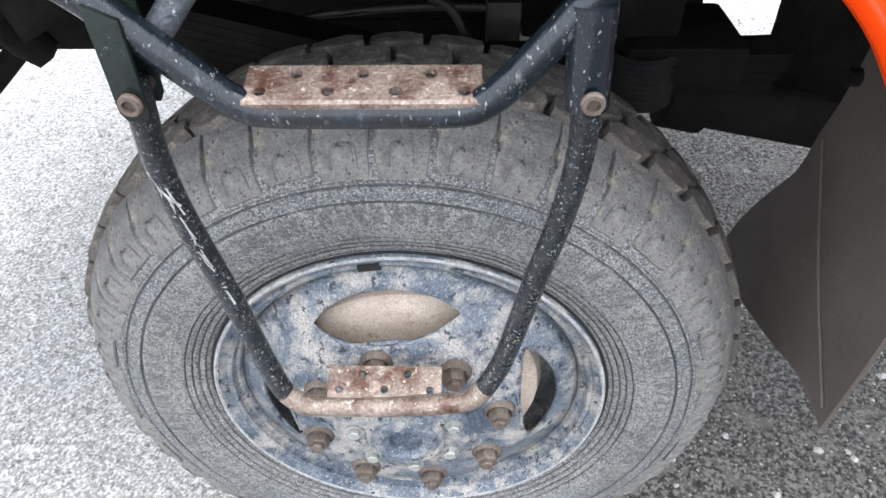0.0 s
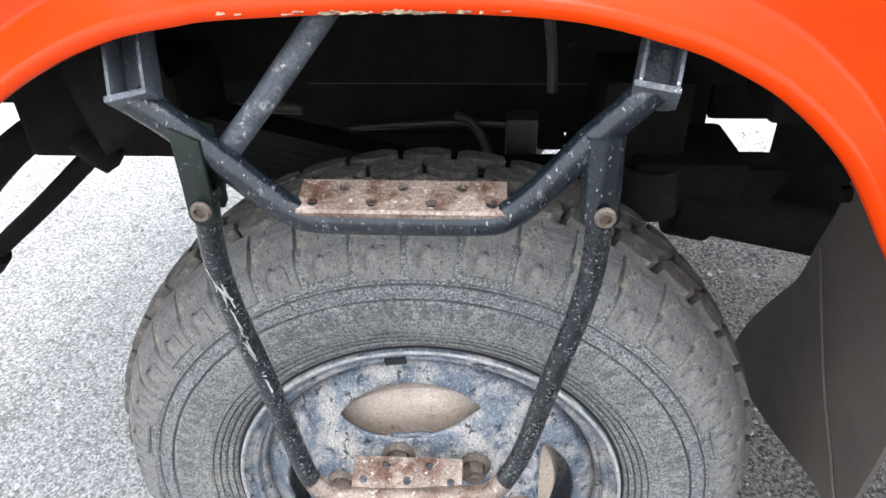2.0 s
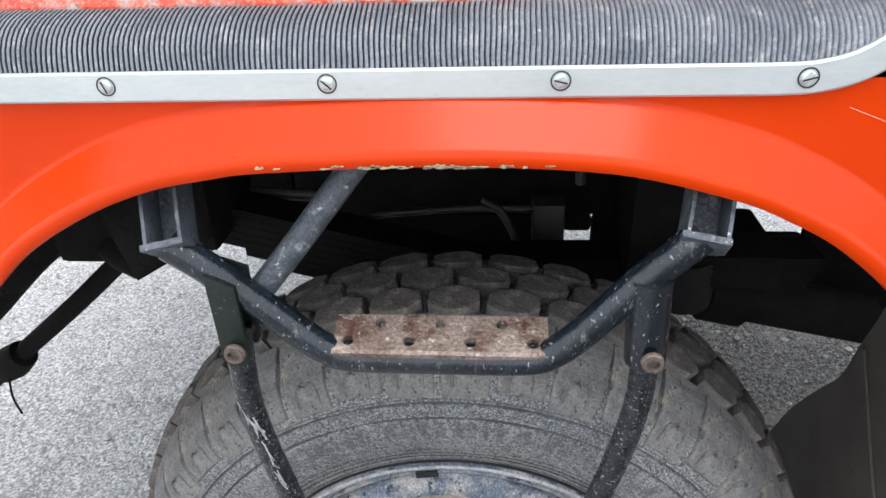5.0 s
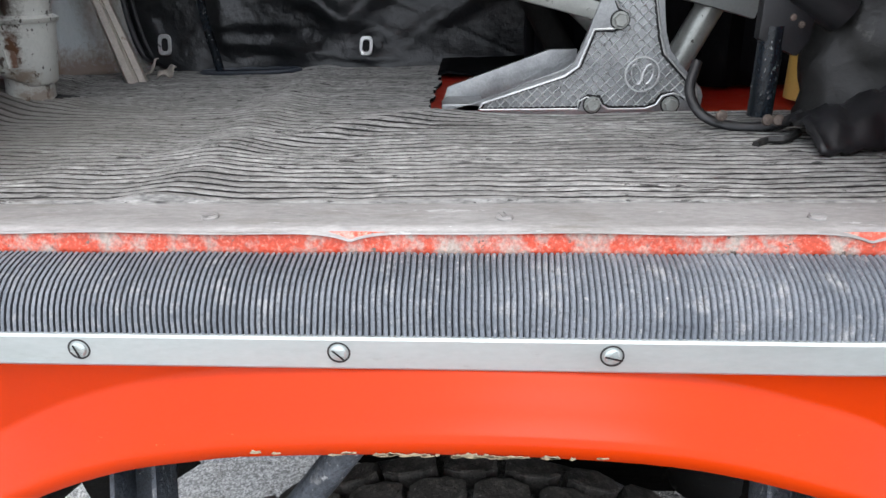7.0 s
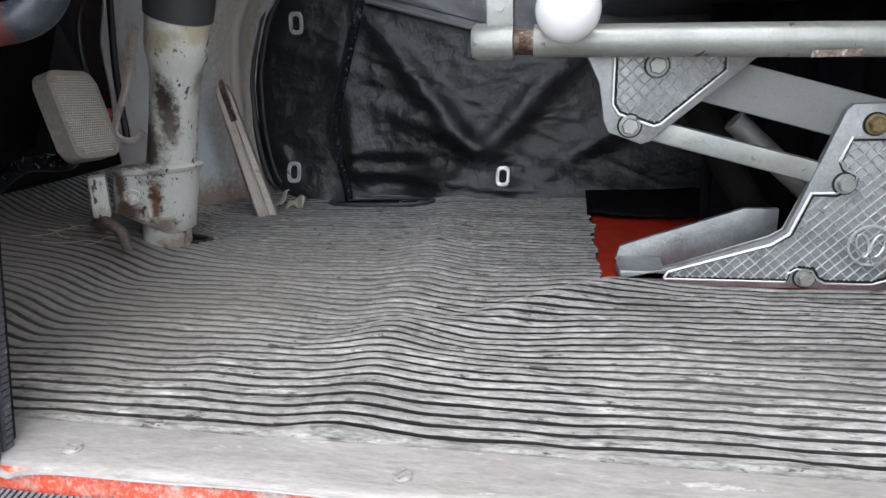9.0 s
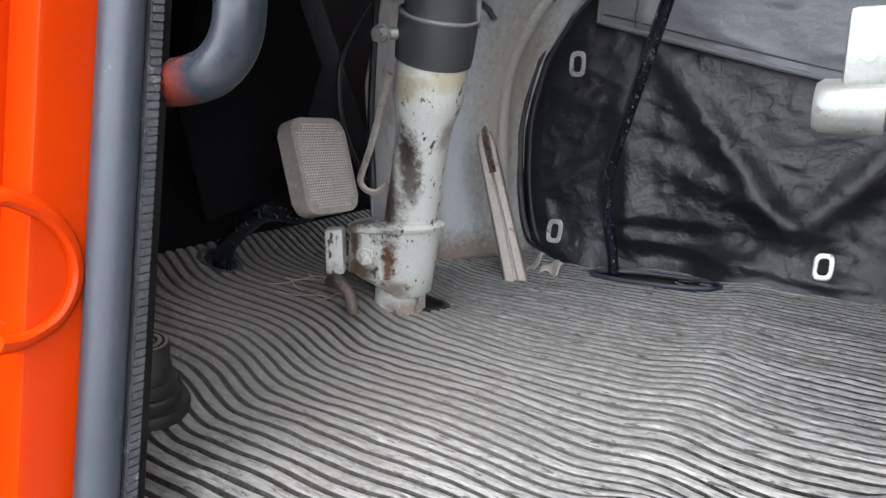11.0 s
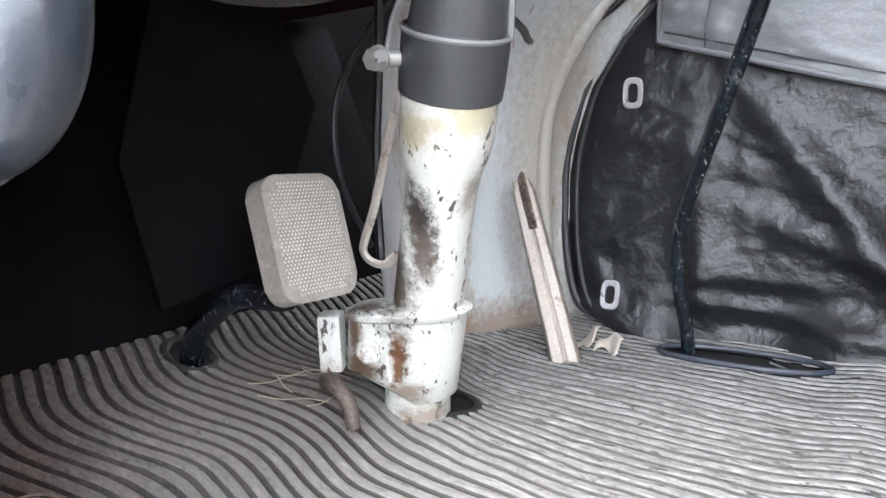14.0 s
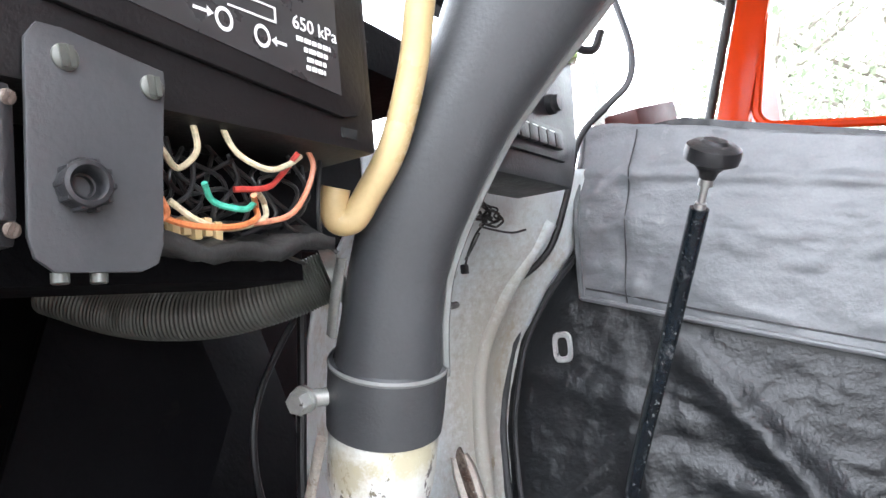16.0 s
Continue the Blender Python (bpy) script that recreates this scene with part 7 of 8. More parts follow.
def text_part(words, size, at, parent, material, name="lettering"):
    cu = bpy.data.curves.new(name, "FONT")
    cu.body, cu.size, cu.extrude = words, size, 0.0002
    ob = bpy.data.objects.new("tmp_text", cu)
    scene.collection.objects.link(ob)
    dg = bpy.context.evaluated_depsgraph_get()
    me = bpy.data.meshes.new_from_object(ob.evaluated_get(dg))
    bpy.data.objects.remove(ob)
    me.transform(Matrix(((0, 0, 1, at[0]), (1, 0, 0, at[1]), (0, 1, 0, at[2]), (0, 0, 0, 1))))
    me.materials.clear()
    me.materials.append(material)
    t = new(name, me)
    t.parent = parent
    return t


text_part("650 kPa", 0.0125, (DX + 0.0058, 0.411, 1.9175), label, LABEL_WHITE)
bm = bmesh.new()
for k, (y0, y1, z) in enumerate(((0.414, 0.444, 1.9100), (0.420, 0.442, 1.9040), (0.422, 0.440, 1.8980), (0.421, 0.438, 1.8925))):
    y = y0
    rr = random.Random(k)
    while y < y1:
        wd = rr.uniform(0.0025, 0.006)
        box(bm, DX + 0.0054, DX + 0.0059, y, min(y + wd, y1), z, z + 0.0030)
        y += wd + 0.0013
part("small_print", bm, LABEL_WHITE, label, "unreadable small print", smooth=0)
bm = bmesh.new()
for cy, cz in ((0.359, 1.9065), (0.386, 1.9045)):
    rows = [[bm.verts.new((DX + 0.0058, cy + r * math.cos(k), cz + r * math.sin(k) * 1.15)) for k in (2 * math.pi * q / 20 for q in range(20))] for r in (0.0042, 0.0062)]
    for k in range(20):
        bm.faces.new((rows[0][k], rows[0][(k + 1) % 20], rows[1][(k + 1) % 20], rows[1][k]))
for y0, y1, z in ((0.339, 0.350, 1.9075), (0.394, 0.405, 1.9040)):
    box(bm, DX + 0.0055, DX + 0.0059, y0, y1, z - 0.0009, z + 0.0009)
prism(bm, [(0.348, 1.9045), (0.352, 1.9075), (0.348, 1.9105)], (DX + 0.0055, 0, 0), (0, 1, 0), (0, 0, 1), 0.0004)
prism(bm, [(0.397, 1.9010), (0.393, 1.9040), (0.397, 1.9070)], (DX + 0.0055, 0, 0), (0, 1, 0), (0, 0, 1), 0.0004)
for y0, y1, z0, z1 in ((0.362, 0.398, 1.9155, 1.9167), (0.362, 0.398, 1.9245, 1.9257), (0.3965, 0.398, 1.9155, 1.925), (0.300, 0.362, 1.9205, 1.9217), (0.272, 0.30, 1.9085, 1.9097)):
    box(bm, DX + 0.0055, DX + 0.0059, y0, y1, z0, z1)
part("pictogram", bm, LABEL_WHITE, label, "white axle pictogram", smooth=0)

plate = thing("socket_plate", "dark steel plate with a round plug socket, held by two screws", "socket plate", (DX + 0.01, 0.285, 1.82))
bm = bmesh.new()
prism(bm, [(0.2515, 1.780), (0.2540, 1.771), (0.262, 1.765), (0.301, 1.765), (0.310, 1.769), (0.3135, 1.779), (0.3160, 1.846), (0.3190, 1.858), (0.3185, 1.866), (0.268, 1.874), (0.2580, 1.874), (0.2530, 1.866)], (DX + 0.004, 0, 0), (0, 1, 0), (0, 0, 1), 0.003, 0.001)
part("backplate", bm, GREY_COL, plate, "dark grey painted steel")
bm = bmesh.new()
lathe(bm, [(r * 0.82, h * 0.82) for r, h in [(0.0125, 0), (0.0132, 0.003), (0.0132, 0.012), (0.0122, 0.0138), (0.0098, 0.0142), (0.0076, 0.011), (0.0070, 0.004), (0.0058, 0.004), (0.0058, -0.002), (0, -0.002)]], (DX + 0.0068, 0.2735, 1.8025), (1, -0.12, 0), 32)
socket = part("socket", bm, BLACK_PLASTIC, plate, "ribbed black plug socket")
for k in range(10):
    a = 2 * math.pi * k / 10
    bm = bmesh.new()
    box(bm, DX + 0.008, DX + 0.0165, 0.2735 + 0.0106 * math.cos(a) - 0.0014, 0.2735 + 0.0106 * math.cos(a) + 0.0014, 1.8025 + 0.0106 * math.sin(a) - 0.0014, 1.8025 + 0.0106 * math.sin(a) + 0.0014, 0.0006)
    part("grip_rib", bm, BLACK_PLASTIC, socket)
for (y, z) in ((0.2695, 1.8605), (0.311, 1.8560)):
    bm = bmesh.new()
    slotted_screw(bm, (DX + 0.0068, y, z), (1, 0, 0), 0.0062, 0.9)
    part("screw", bm, FLEX, plate, "dull slotted screw")
for y in (0.270, 0.287):
    bm = bmesh.new()
    lathe(bm, [(0, 0), (0.0040, 0), (0.0040, 0.0045), (0.003, 0.0052), (0, 0.0052)], (DX + 0.002, y - 0.004, 1.7655), (0, 0, -1), 10)
    part("terminal", bm, FLEX, plate, "brass terminal")
side_box = thing("relay_box", "black plastic relay box beside the socket plate", "relay box", (DX, 0.24, 1.80))
bm = bmesh.new()
box(bm, DX - 0.05, DX + 0.002, 0.195, 0.2495, 1.776, 1.846, 0.003)
box(bm, DX, DX + 0.006, 0.2415, 0.2485, 1.786, 1.838, 0.002)
part("case", bm, BLACK_PLASTIC, side_box)
for z in (1.7825, 1.838):
    bm = bmesh.new()
    slotted_screw(bm, (DX + 0.0055, 0.246, z), (1, 0, 0), 0.0035, 0.4)
    part("screw", bm, NUTS, side_box)

loom = thing("wire_loom", "tangle of coloured wires hanging under the dash box", "wiring", (DX - 0.03, 0.38, 1.80))
rr = random.Random(21)
WL = [("cream", [(0.322, 1.846), (0.330, 1.832), (0.345, 1.826), (0.352, 1.835), (0.348, 1.850)]), ("cream", [(0.365, 1.852), (0.375, 1.836), (0.395, 1.828), (0.415, 1.834), (0.430, 1.842)]),
      ("orange", [(0.312, 1.838), (0.322, 1.826), (0.322, 1.812), (0.314, 1.802)]), ("red", [(0.378, 1.816), (0.398, 1.818), (0.414, 1.828), (0.422, 1.842)]), ("salmon", [(0.395, 1.797), (0.420, 1.803), (0.438, 1.818), (0.446, 1.838), (0.444, 1.852)]),
      ("orange", [(0.318, 1.801), (0.340, 1.793), (0.368, 1.792), (0.388, 1.798), (0.394, 1.806), (0.386, 1.812)]), ("cream", [(0.335, 1.806), (0.352, 1.796), (0.380, 1.794), (0.402, 1.800), (0.408, 1.811), (0.396, 1.816)]),
      ("green", [(0.352, 1.816), (0.362, 1.807), (0.378, 1.803), (0.390, 1.808)]), ("black", [(0.345, 1.846), (0.352, 1.826), (0.368, 1.812), (0.374, 1.800)]), ("black", [(0.358, 1.842), (0.345, 1.822), (0.362, 1.816), (0.384, 1.820), (0.395, 1.812)]),
      ("black", [(0.45, 1.842), (0.46, 1.825), (0.45, 1.81), (0.43, 1.80), (0.405, 1.798)]), ("black", [(0.462, 1.846), (0.455, 1.81), (0.463, 1.79)]), ("black", [(0.41, 1.792), (0.43, 1.782), (0.452, 1.775)]),
      ("black", [(0.33, 1.792), (0.36, 1.785), (0.40, 1.786), (0.43, 1.792)]), ("black", [(0.32, 1.786), (0.345, 1.778), (0.37, 1.782)]), ("orange", [(0.215, 1.765), (0.235, 1.772), (0.248, 1.775)]), ("orange", [(0.325, 1.792), (0.33, 1.798), (0.326, 1.806)])]
for k in range(16):
    y = rr.uniform(0.325, 0.455)
    WL.append(("black", [(y, rr.uniform(1.835, 1.85)), (y + rr.uniform(-0.03, 0.03), rr.uniform(1.81, 1.83)), (y + rr.uniform(-0.03, 0.03), rr.uniform(1.79, 1.81)), (y + rr.uniform(-0.05, 0.05), rr.uniform(1.78, 1.80))]))
for k, (c, pts) in enumerate(WL):
    x0 = DX - 0.012 - (0.0 if c != "black" else 0.02) - rr.uniform(0, 0.012)
    bm = bmesh.new()
    sweep(bm, smooth_path([(x0 + rr.uniform(-0.006, 0.006), y, z) for y, z in pts], 7), 0.0019 if c != "black" else 0.0015, 7)
    part("wire", bm, WIRE[c], loom)
bm = bmesh.new()
for k in range(5):
    box(bm, DX - 0.03, DX - 0.022, 0.338 + 0.007 * k, 0.343 + 0.007 * k, 1.786 + 0.002 * (k % 2), 1.797 + 0.002 * (k % 2), 0.001)
part("connector", bm, IVORY, loom, "cream plastic connector")
bm = bmesh.new()
sheet(bm, 14, 6, lambda u, v: Vector((DX - 0.012 - 0.04 * v, 0.318 + 0.135 * u, 1.783 - 0.006 * math.sin(u * 4) + 0.003 * math.sin(u * 17 + v * 5) + 0.010 * v)))
part("tape_wrap", bm, RUBBER, loom, "black taped bundle", solid=0.006)
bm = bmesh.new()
# Solid dark box in place of the shade behind the wires.
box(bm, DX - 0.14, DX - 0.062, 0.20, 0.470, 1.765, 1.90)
part("backing", bm, DARK_CAB, loom, "near-black box standing for the shaded recess behind the wires")

settle(stood, 0.69, -4.44, (-0.1516, -0.0037, 0.4908))

stood = set(bpy.data.objects)
radio = thing("dash_console", "grey-black centre dash console with a radio and controls", "dash console", (-0.58, 0.84, 1.85))
bm = bmesh.new()
prism(bm, [(0.715, 1.835), (0.945, 1.835), (0.975, 1.90), (0.992, 2.035), (0.955, 2.050), (0.74, 1.99), (0.715, 1.96)], (-0.66, 0, 0), (0, 1, 0), (0, 0, 1), 0.085, 0.006)
part("body", bm, BLACK_PLASTIC, radio, "dark plastic console")
bm = bmesh.new()
box(bm, -0.577, -0.570, 0.752, 0.918, 1.866, 1.908, 0.002)
part("radio_face", bm, BLACK_PLASTIC, radio, "black radio face")
bm = bmesh.new()
for k in range(6):
    box(bm, -0.571, -0.562, 0.762 + 0.023 * k, 0.783 + 0.023 * k, 1.878, 1.897, 0.0018)
part("buttons", bm, BLACK_PLASTIC, radio, "row of push buttons")
bm = bmesh.new()
for k in range(6):
    box(bm, -0.5705, -0.5690, 0.762 + 0.023 * k, 0.776 + 0.023 * k, 1.9005, 1.9020)
part("markings", bm, LABEL_WHITE, radio, "faint white markings", smooth=0)
bm = bmesh.new()
lathe(bm, [(0.013, 0), (0.013, 0.008), (0.0105, 0.010), (0.0105, 0.016), (0, 0.017)], (-0.575, 0.895, 1.938), (1, 0, 0), 20)
part("knob", bm, BLACK_PLASTIC, radio, "black control knob")
bm = bmesh.new()
box(bm, -0.650, -0.580, 1.33, 1.50, 2.005, 2.045, 0.008, (14, 0, -10))
part("side_tray", bm, mat("dark_red_dash_vinyl", (0.060, 0.018, 0.016), (0.085, 0.028, 0.024), 14, 0.5, grain=0.05), radio, "dark reddish dash tray")
clip = thing("dash_clutter", "small circuit board and dark clips lying on the dash", "clutter", (-0.55, 0.95, 2.0))
bm = bmesh.new()
box(bm, -0.60, -0.56, 0.93, 1.0, 2.012, 2.020, 0.001, (10, 0, 25))
part("board", bm, wire_mat("circuit_green", (0.30, 0.40, 0.12)), clip, "yellow-green board")
bm = bmesh.new()
sweep(bm, smooth_path([(-0.60, 0.90, 2.00), (-0.58, 0.95, 2.035), (-0.55, 1.0, 2.03), (-0.54, 1.02, 2.06)], 6), 0.006, 8)
part("cable_end", bm, BLACK_PLASTIC, clip, "dark cable end")


settle(stood, 0.68, -4.44, (-0.1474, 0.0000, 0.5355))

# ---- seat base ----
seat = thing("seat_suspension", "cast aluminium seat suspension bracket with silver arms", "seat suspension", (0.08, 0.45, 1.331))
SY = 0.440


def casting(name, label, outline, inner, y, thick, cell=0.0125):
    """A flat casting: plate, raised border, and crossed ribs inside the border."""
    bm = bmesh.new()
    prism(bm, outline, (0, y, 0), (1, 0, 0), (0, 0, 1), -thick, 0.0012)
    body = part(name, bm, CAST, seat, label, smooth=30)
    k = len(inner)
    # Black line beside the border puts the crease shade into the colour.
    groove = bmesh.new()
    cen = (sum(a for a, b in inner) / k, sum(b for a, b in inner) / k)
    line = [Vector((a, y - 0.0002, b)) for a, b in inner]
    sweep(groove, line + [line[0]], 0.0018, 5)
    part("border_groove", groove, HOLE, body, "black line standing for the shaded crease")
    bm = bmesh.new()
    pts = [Vector((a, y - 0.0004, b)) for a, b in inner]
    outp = [p + (p - Vector((cen[0], p.y, cen[1]))).normalized() * 0.0024 for p in pts]
    sweep(bm, outp + [outp[0]], 0.0018, 6)
    for sgn in (1, -1):
        for q in range(-80, 160):
            c = q * cell
            hits = []
            for i in range(k):
                (x1, z1), (x2, z2) = inner[i], inner[(i + 1) % k]
                f1, f2 = z1 - sgn * x1 - c, z2 - sgn * x2 - c
                if (f1 < 0) != (f2 < 0):
                    t = f1 / (f1 - f2)
                    hits.append((x1 + (x2 - x1) * t, z1 + (z2 - z1) * t))
            hits.sort()
            for a, b in zip(hits[::2], hits[1::2]):
                d = Vector((b[0] - a[0], 0, b[1] - a[1]))
                if d.length < 0.003:
                    continue
                d.normalize()
                n = Vector((-d.z, 0, d.x)) * 0.0009
                A, B = Vector((a[0], y, a[1])), Vector((b[0], y, b[1]))
                v = [bm.verts.new(p) for p in (A + n, A - n, B - n, B + n)]
                t1, t2 = bm.verts.new(A + Vector((0, -0.0014, 0))), bm.verts.new(B + Vector((0, -0.0014, 0)))
                bm.faces.new((v[0], t1, t2, v[3]))
                bm.faces.new((t1, v[1], v[2], t2))
    part("raised_pattern", bm, RIDGE, body, "bright raised ridges", smooth=30)
    return body


plate_out = [(-0.072, 1.331), (-0.073, 1.338), (-0.020, 1.352), (0.070, 1.383), (0.082, 1.391), (0.094, 1.425), (0.124, 1.510), (0.130, 1.516), (0.166, 1.516), (0.172, 1.511), (0.184, 1.425), (0.190, 1.404), (0.231, 1.361), (0.234, 1.352), (0.232, 1.331)]
plate_in = [(-0.030, 1.339), (-0.026, 1.346), (0.072, 1.377), (0.088, 1.388), (0.103, 1.428), (0.124, 1.428), (0.138, 1.434), (0.140, 1.445), (0.128, 1.452), (0.124, 1.460), (0.132, 1.482), (0.164, 1.482), (0.176, 1.420), (0.182, 1.401), (0.222, 1.360), (0.224, 1.352), (0.212, 1.349), (0.206, 1.354), (0.196, 1.357), (0.184, 1.354), (0.178, 1.344), (0.166, 1.340), (0.124, 1.340), (0.117, 1.344), (0.112, 1.353), (0.098, 1.354), (0.090, 1.349), (0.088, 1.340)]
casting("side_plate", "cast plate with a diamond pattern", plate_out, plate_in, SY, 0.010)
bm = bmesh.new()
prism(bm, [(-0.072, 1.332), (-0.079, 1.342), (-0.074, 1.357), (0.055, 1.402), (0.09, 1.402), (0.09, 1.332)], (0, SY + 0.055, 0), (1, 0, 0), (0, 0, 1), -0.008, 0.001)
prism(bm, [(-0.078, 0.0), (-0.080, 0.03), (-0.076, 0.055), (-0.03, 0.055), (-0.03, 0.0), (-0.066, 0.0)], (0, SY, 1.3355), (1, 0, 0), (0, 1, 0), 0.010, 0.002)
part("inner_flange", bm, CAST, seat, "sloping inner flange of the casting")
for (x, z) in ((0.104, 1.3435), (0.196, 1.3425), (0.130, 1.440), (0.150, 1.497)):
    bm = bmesh.new()
    hexbolt(bm, (x, SY - 0.001, z), (0, -1, 0), 0.0078, 0.007, 0.0098)
    nut = part("bolt", bm, SILVER if z < 1.49 else BRASS, seat, "hex bolt")
    # Black ring in place of the shade in the bolt recess.
    bm = bmesh.new()
    lathe(bm, [(0.0113, 0), (0.0113, 0.0012), (0.0096, 0.0012)], (x, SY - 0.0006, z), (0, -1, 0), 20)
    part("recess", bm, HOLE, nut, "black ring standing for the shaded bolt recess")
bm = bmesh.new()
c = Vector((0.160, SY - 0.0012, 1.3785))
lathe(bm, [(0.0210, 0), (0.0205, 0.0026), (0.0188, 0.0026), (0.0183, 0.0)], c, (0, -1, 0), 32)
for sg in (-1, 1):
    oval_path = [c + Vector((sg * (0.0068 + 0.0058 * math.cos(a) + 0.002 * math.sin(a)), -0.0012, 0.0115 * math.sin(a))) for a in (2 * math.pi * k / 20 for k in range(21))]
    sweep(bm, oval_path, 0.0013, 6)
part("cast_emblem", bm, RIDGE, seat, "round cast emblem")
top_out = [(-0.118, 1.578), (-0.117, 1.562), (-0.104, 1.540), (-0.101, 1.505), (-0.095, 1.492), (-0.063, 1.480), (-0.054, 1.483), (0.020, 1.546), (0.040, 1.562), (0.042, 1.578)]
top_in = [(-0.090, 1.570), (-0.090, 1.520), (-0.084, 1.511), (-0.052, 1.500), (-0.046, 1.502), (0.010, 1.549), (0.010, 1.570)]
casting("front_plate", "cast front plate with a diamond pattern", top_out, top_in, 0.432, 0.010)
for (x, z) in ((-0.075, 1.4985), (-0.052, 1.5555)):
    bm = bmesh.new()
    hexbolt(bm, (x, 0.4315, z), (0, -1, 0), 0.0085, 0.008, 0.0105)
    nut = part("bolt", bm, SILVER, seat, "hex bolt")
    # Same black ring for recess shade as on the side plate.
    bm = bmesh.new()
    lathe(bm, [(0.0122, 0), (0.0122, 0.0012), (0.0104, 0.0012)], (x, 0.4318, z), (0, -1, 0), 20)
    part("recess", bm, HOLE, nut, "black ring standing for the shaded bolt recess")


def bar(x0, z0, x1, z1, w, y0, y1, material, name, label):
    d = Vector((x1 - x0, 0, z1 - z0)).normalized()
    n = Vector((-d.z, 0, d.x))
    A, B = Vector((x0, y0, z0)), Vector((x1, y0, z1))
    b = bmesh.new()
    prism(b, [(0, -w), ((B - A).length, -w), ((B - A).length, w), (0, w)], A, d, n, -(y1 - y0), 0.003)
    return part(name, b, material, seat, label)


bar(-0.085, 1.5015, 0.135, 1.4415, 0.0105, 0.444, 0.468, SILVER, "lower_arm", "silver steel arm")
bar(0.000, 1.541, 0.292, 1.4585, 0.0225, 0.452, 0.482, GREY_BEAM, "upper_arm", "grey painted steel arm")
bar(-0.06, 1.56, 0.31, 1.44, 0.018, 0.66, 0.69, GREY_BEAM, "upper_arm", "grey painted steel arm")
bm = bmesh.new()
rod(bm, (0.205, 0.49, 1.372), (0.245, 0.49, 1.452), 0.0175, 20)
rod(bm, (0.19, 0.56, 1.36), (0.05, 0.56, 1.49), 0.013, 16)
part("damper", bm, SILVER, seat, "dull silver damper tube")
bm = bmesh.new()
sweep(bm, smooth_path([(0.115, 0.56, 1.335), (0.06, 0.57, 1.42), (-0.03, 0.58, 1.58)], 6), 0.018, 14)
part("dark_strut", bm, CHASSIS, seat, "dark diagonal strut")
bm = bmesh.new()
sweep(bm, [(-0.168, 0.402, 1.581), (0.0, 0.402, 1.577), (0.10, 0.402, 1.5745), (0.178, 0.402, 1.572)], 0.0150, 18)
part("front_tube", bm, SILVER, seat, "scratched silver cross tube")
bm = bmesh.new()
rod(bm, (-0.196, 0.402, 1.5815), (-0.150, 0.402, 1.5805), 0.0125, 14)
part("tube_neck", bm, RUST, seat, "worn neck")
bm = bmesh.new()
lathe(bm, [(0, 0), (0.0145, 0.001), (0.017, 0.005), (0.017, 0.040), (0.0135, 0.041), (0, 0.041)], (-0.227, 0.402, 1.5815), (1, 0, -0.01), 24)
box(bm, -0.212, -0.186, 0.391, 0.413, 1.594, 1.640, 0.004)
lathe(bm, [(0.0042, 0), (0.0042, 0.0012), (0, 0.0012)], (-0.199, 0.3905, 1.612), (0, -1, 0), 12)
part("tube_fitting", bm, SILVER, seat, "silver end fitting")
bm = bmesh.new()
box(bm, 0.07, 0.11, 0.386, 0.388, 1.560, 1.566)
part("rust_patch", bm, RUST, seat, "rust patch on the tube")
ball = thing("white_knob", "round white plastic knob on the seat lever", "knob", (-0.137, 0.372, 1.60), "seat knobs")
bm = bmesh.new()
bmesh.ops.create_uvsphere(bm, u_segments=32, v_segments=20, radius=0.0285, matrix=Matrix.Translation((-0.137, 0.365, 1.606)))
part("ball", bm, WHITE_BALL, ball, smooth=180)
bm = bmesh.new()
rod(bm, (-0.137, 0.372, 1.60), (-0.137, 0.47, 1.60), 0.005, 8)
part("stem", bm, SILVER, ball)

# Added near-black sheet that stands for the shade behind the casting.
bm = bmesh.new()
sheet(bm, 40, 8, lambda u, v: Vector((0.03 + 0.55 * u, 0.60 + 0.012 * math.sin(u * 60) + 0.02 * v, 1.336 + 0.29 * v)))
part("bellows_skirt", bm, DARK_CAB, seat, "added black pleated sheet standing for the shade under the seat", solid=0.004)
bm = bmesh.new()
rod(bm, (0.172, 0.402, 1.5722), (0.206, 0.402, 1.571), 0.0180, 20)
box(bm, 0.176, 0.203, 0.390, 0.412, 1.580, 1.640, 0.005)
part("tube_fitting", bm, SILVER, seat, "silver end fitting")
knob2 = thing("white_knob", "round white plastic knob on the seat lever", "knob", (0.226, 0.372, 1.59), "seat knobs")
bm = bmesh.new()
bmesh.ops.create_uvsphere(bm, u_segments=32, v_segments=20, radius=0.0285, matrix=Matrix.Translation((0.226, 0.368, 1.590)))
part("ball", bm, WHITE_BALL, knob2, smooth=180)
bm = bmesh.new()
rod(bm, (0.226, 0.38, 1.589), (0.226, 0.47, 1.589), 0.005, 8)
part("stem", bm, SILVER, knob2)

cushion = thing("driver_seat", "dark fabric seat squab above the suspension", "seat", (0.25, 0.7, 1.62))
bm = bmesh.new()
box(bm, -0.10, 0.50, 0.44, 0.95, 1.62, 1.75, 0.04)
part("squab", bm, LEATHER, cushion)
bm = bmesh.new()
box(bm, 0.45, 0.60, 0.44, 0.95, 1.62, 2.4, 0.04, (0, 10, 0))
part("backrest", bm, LEATHER, cushion)

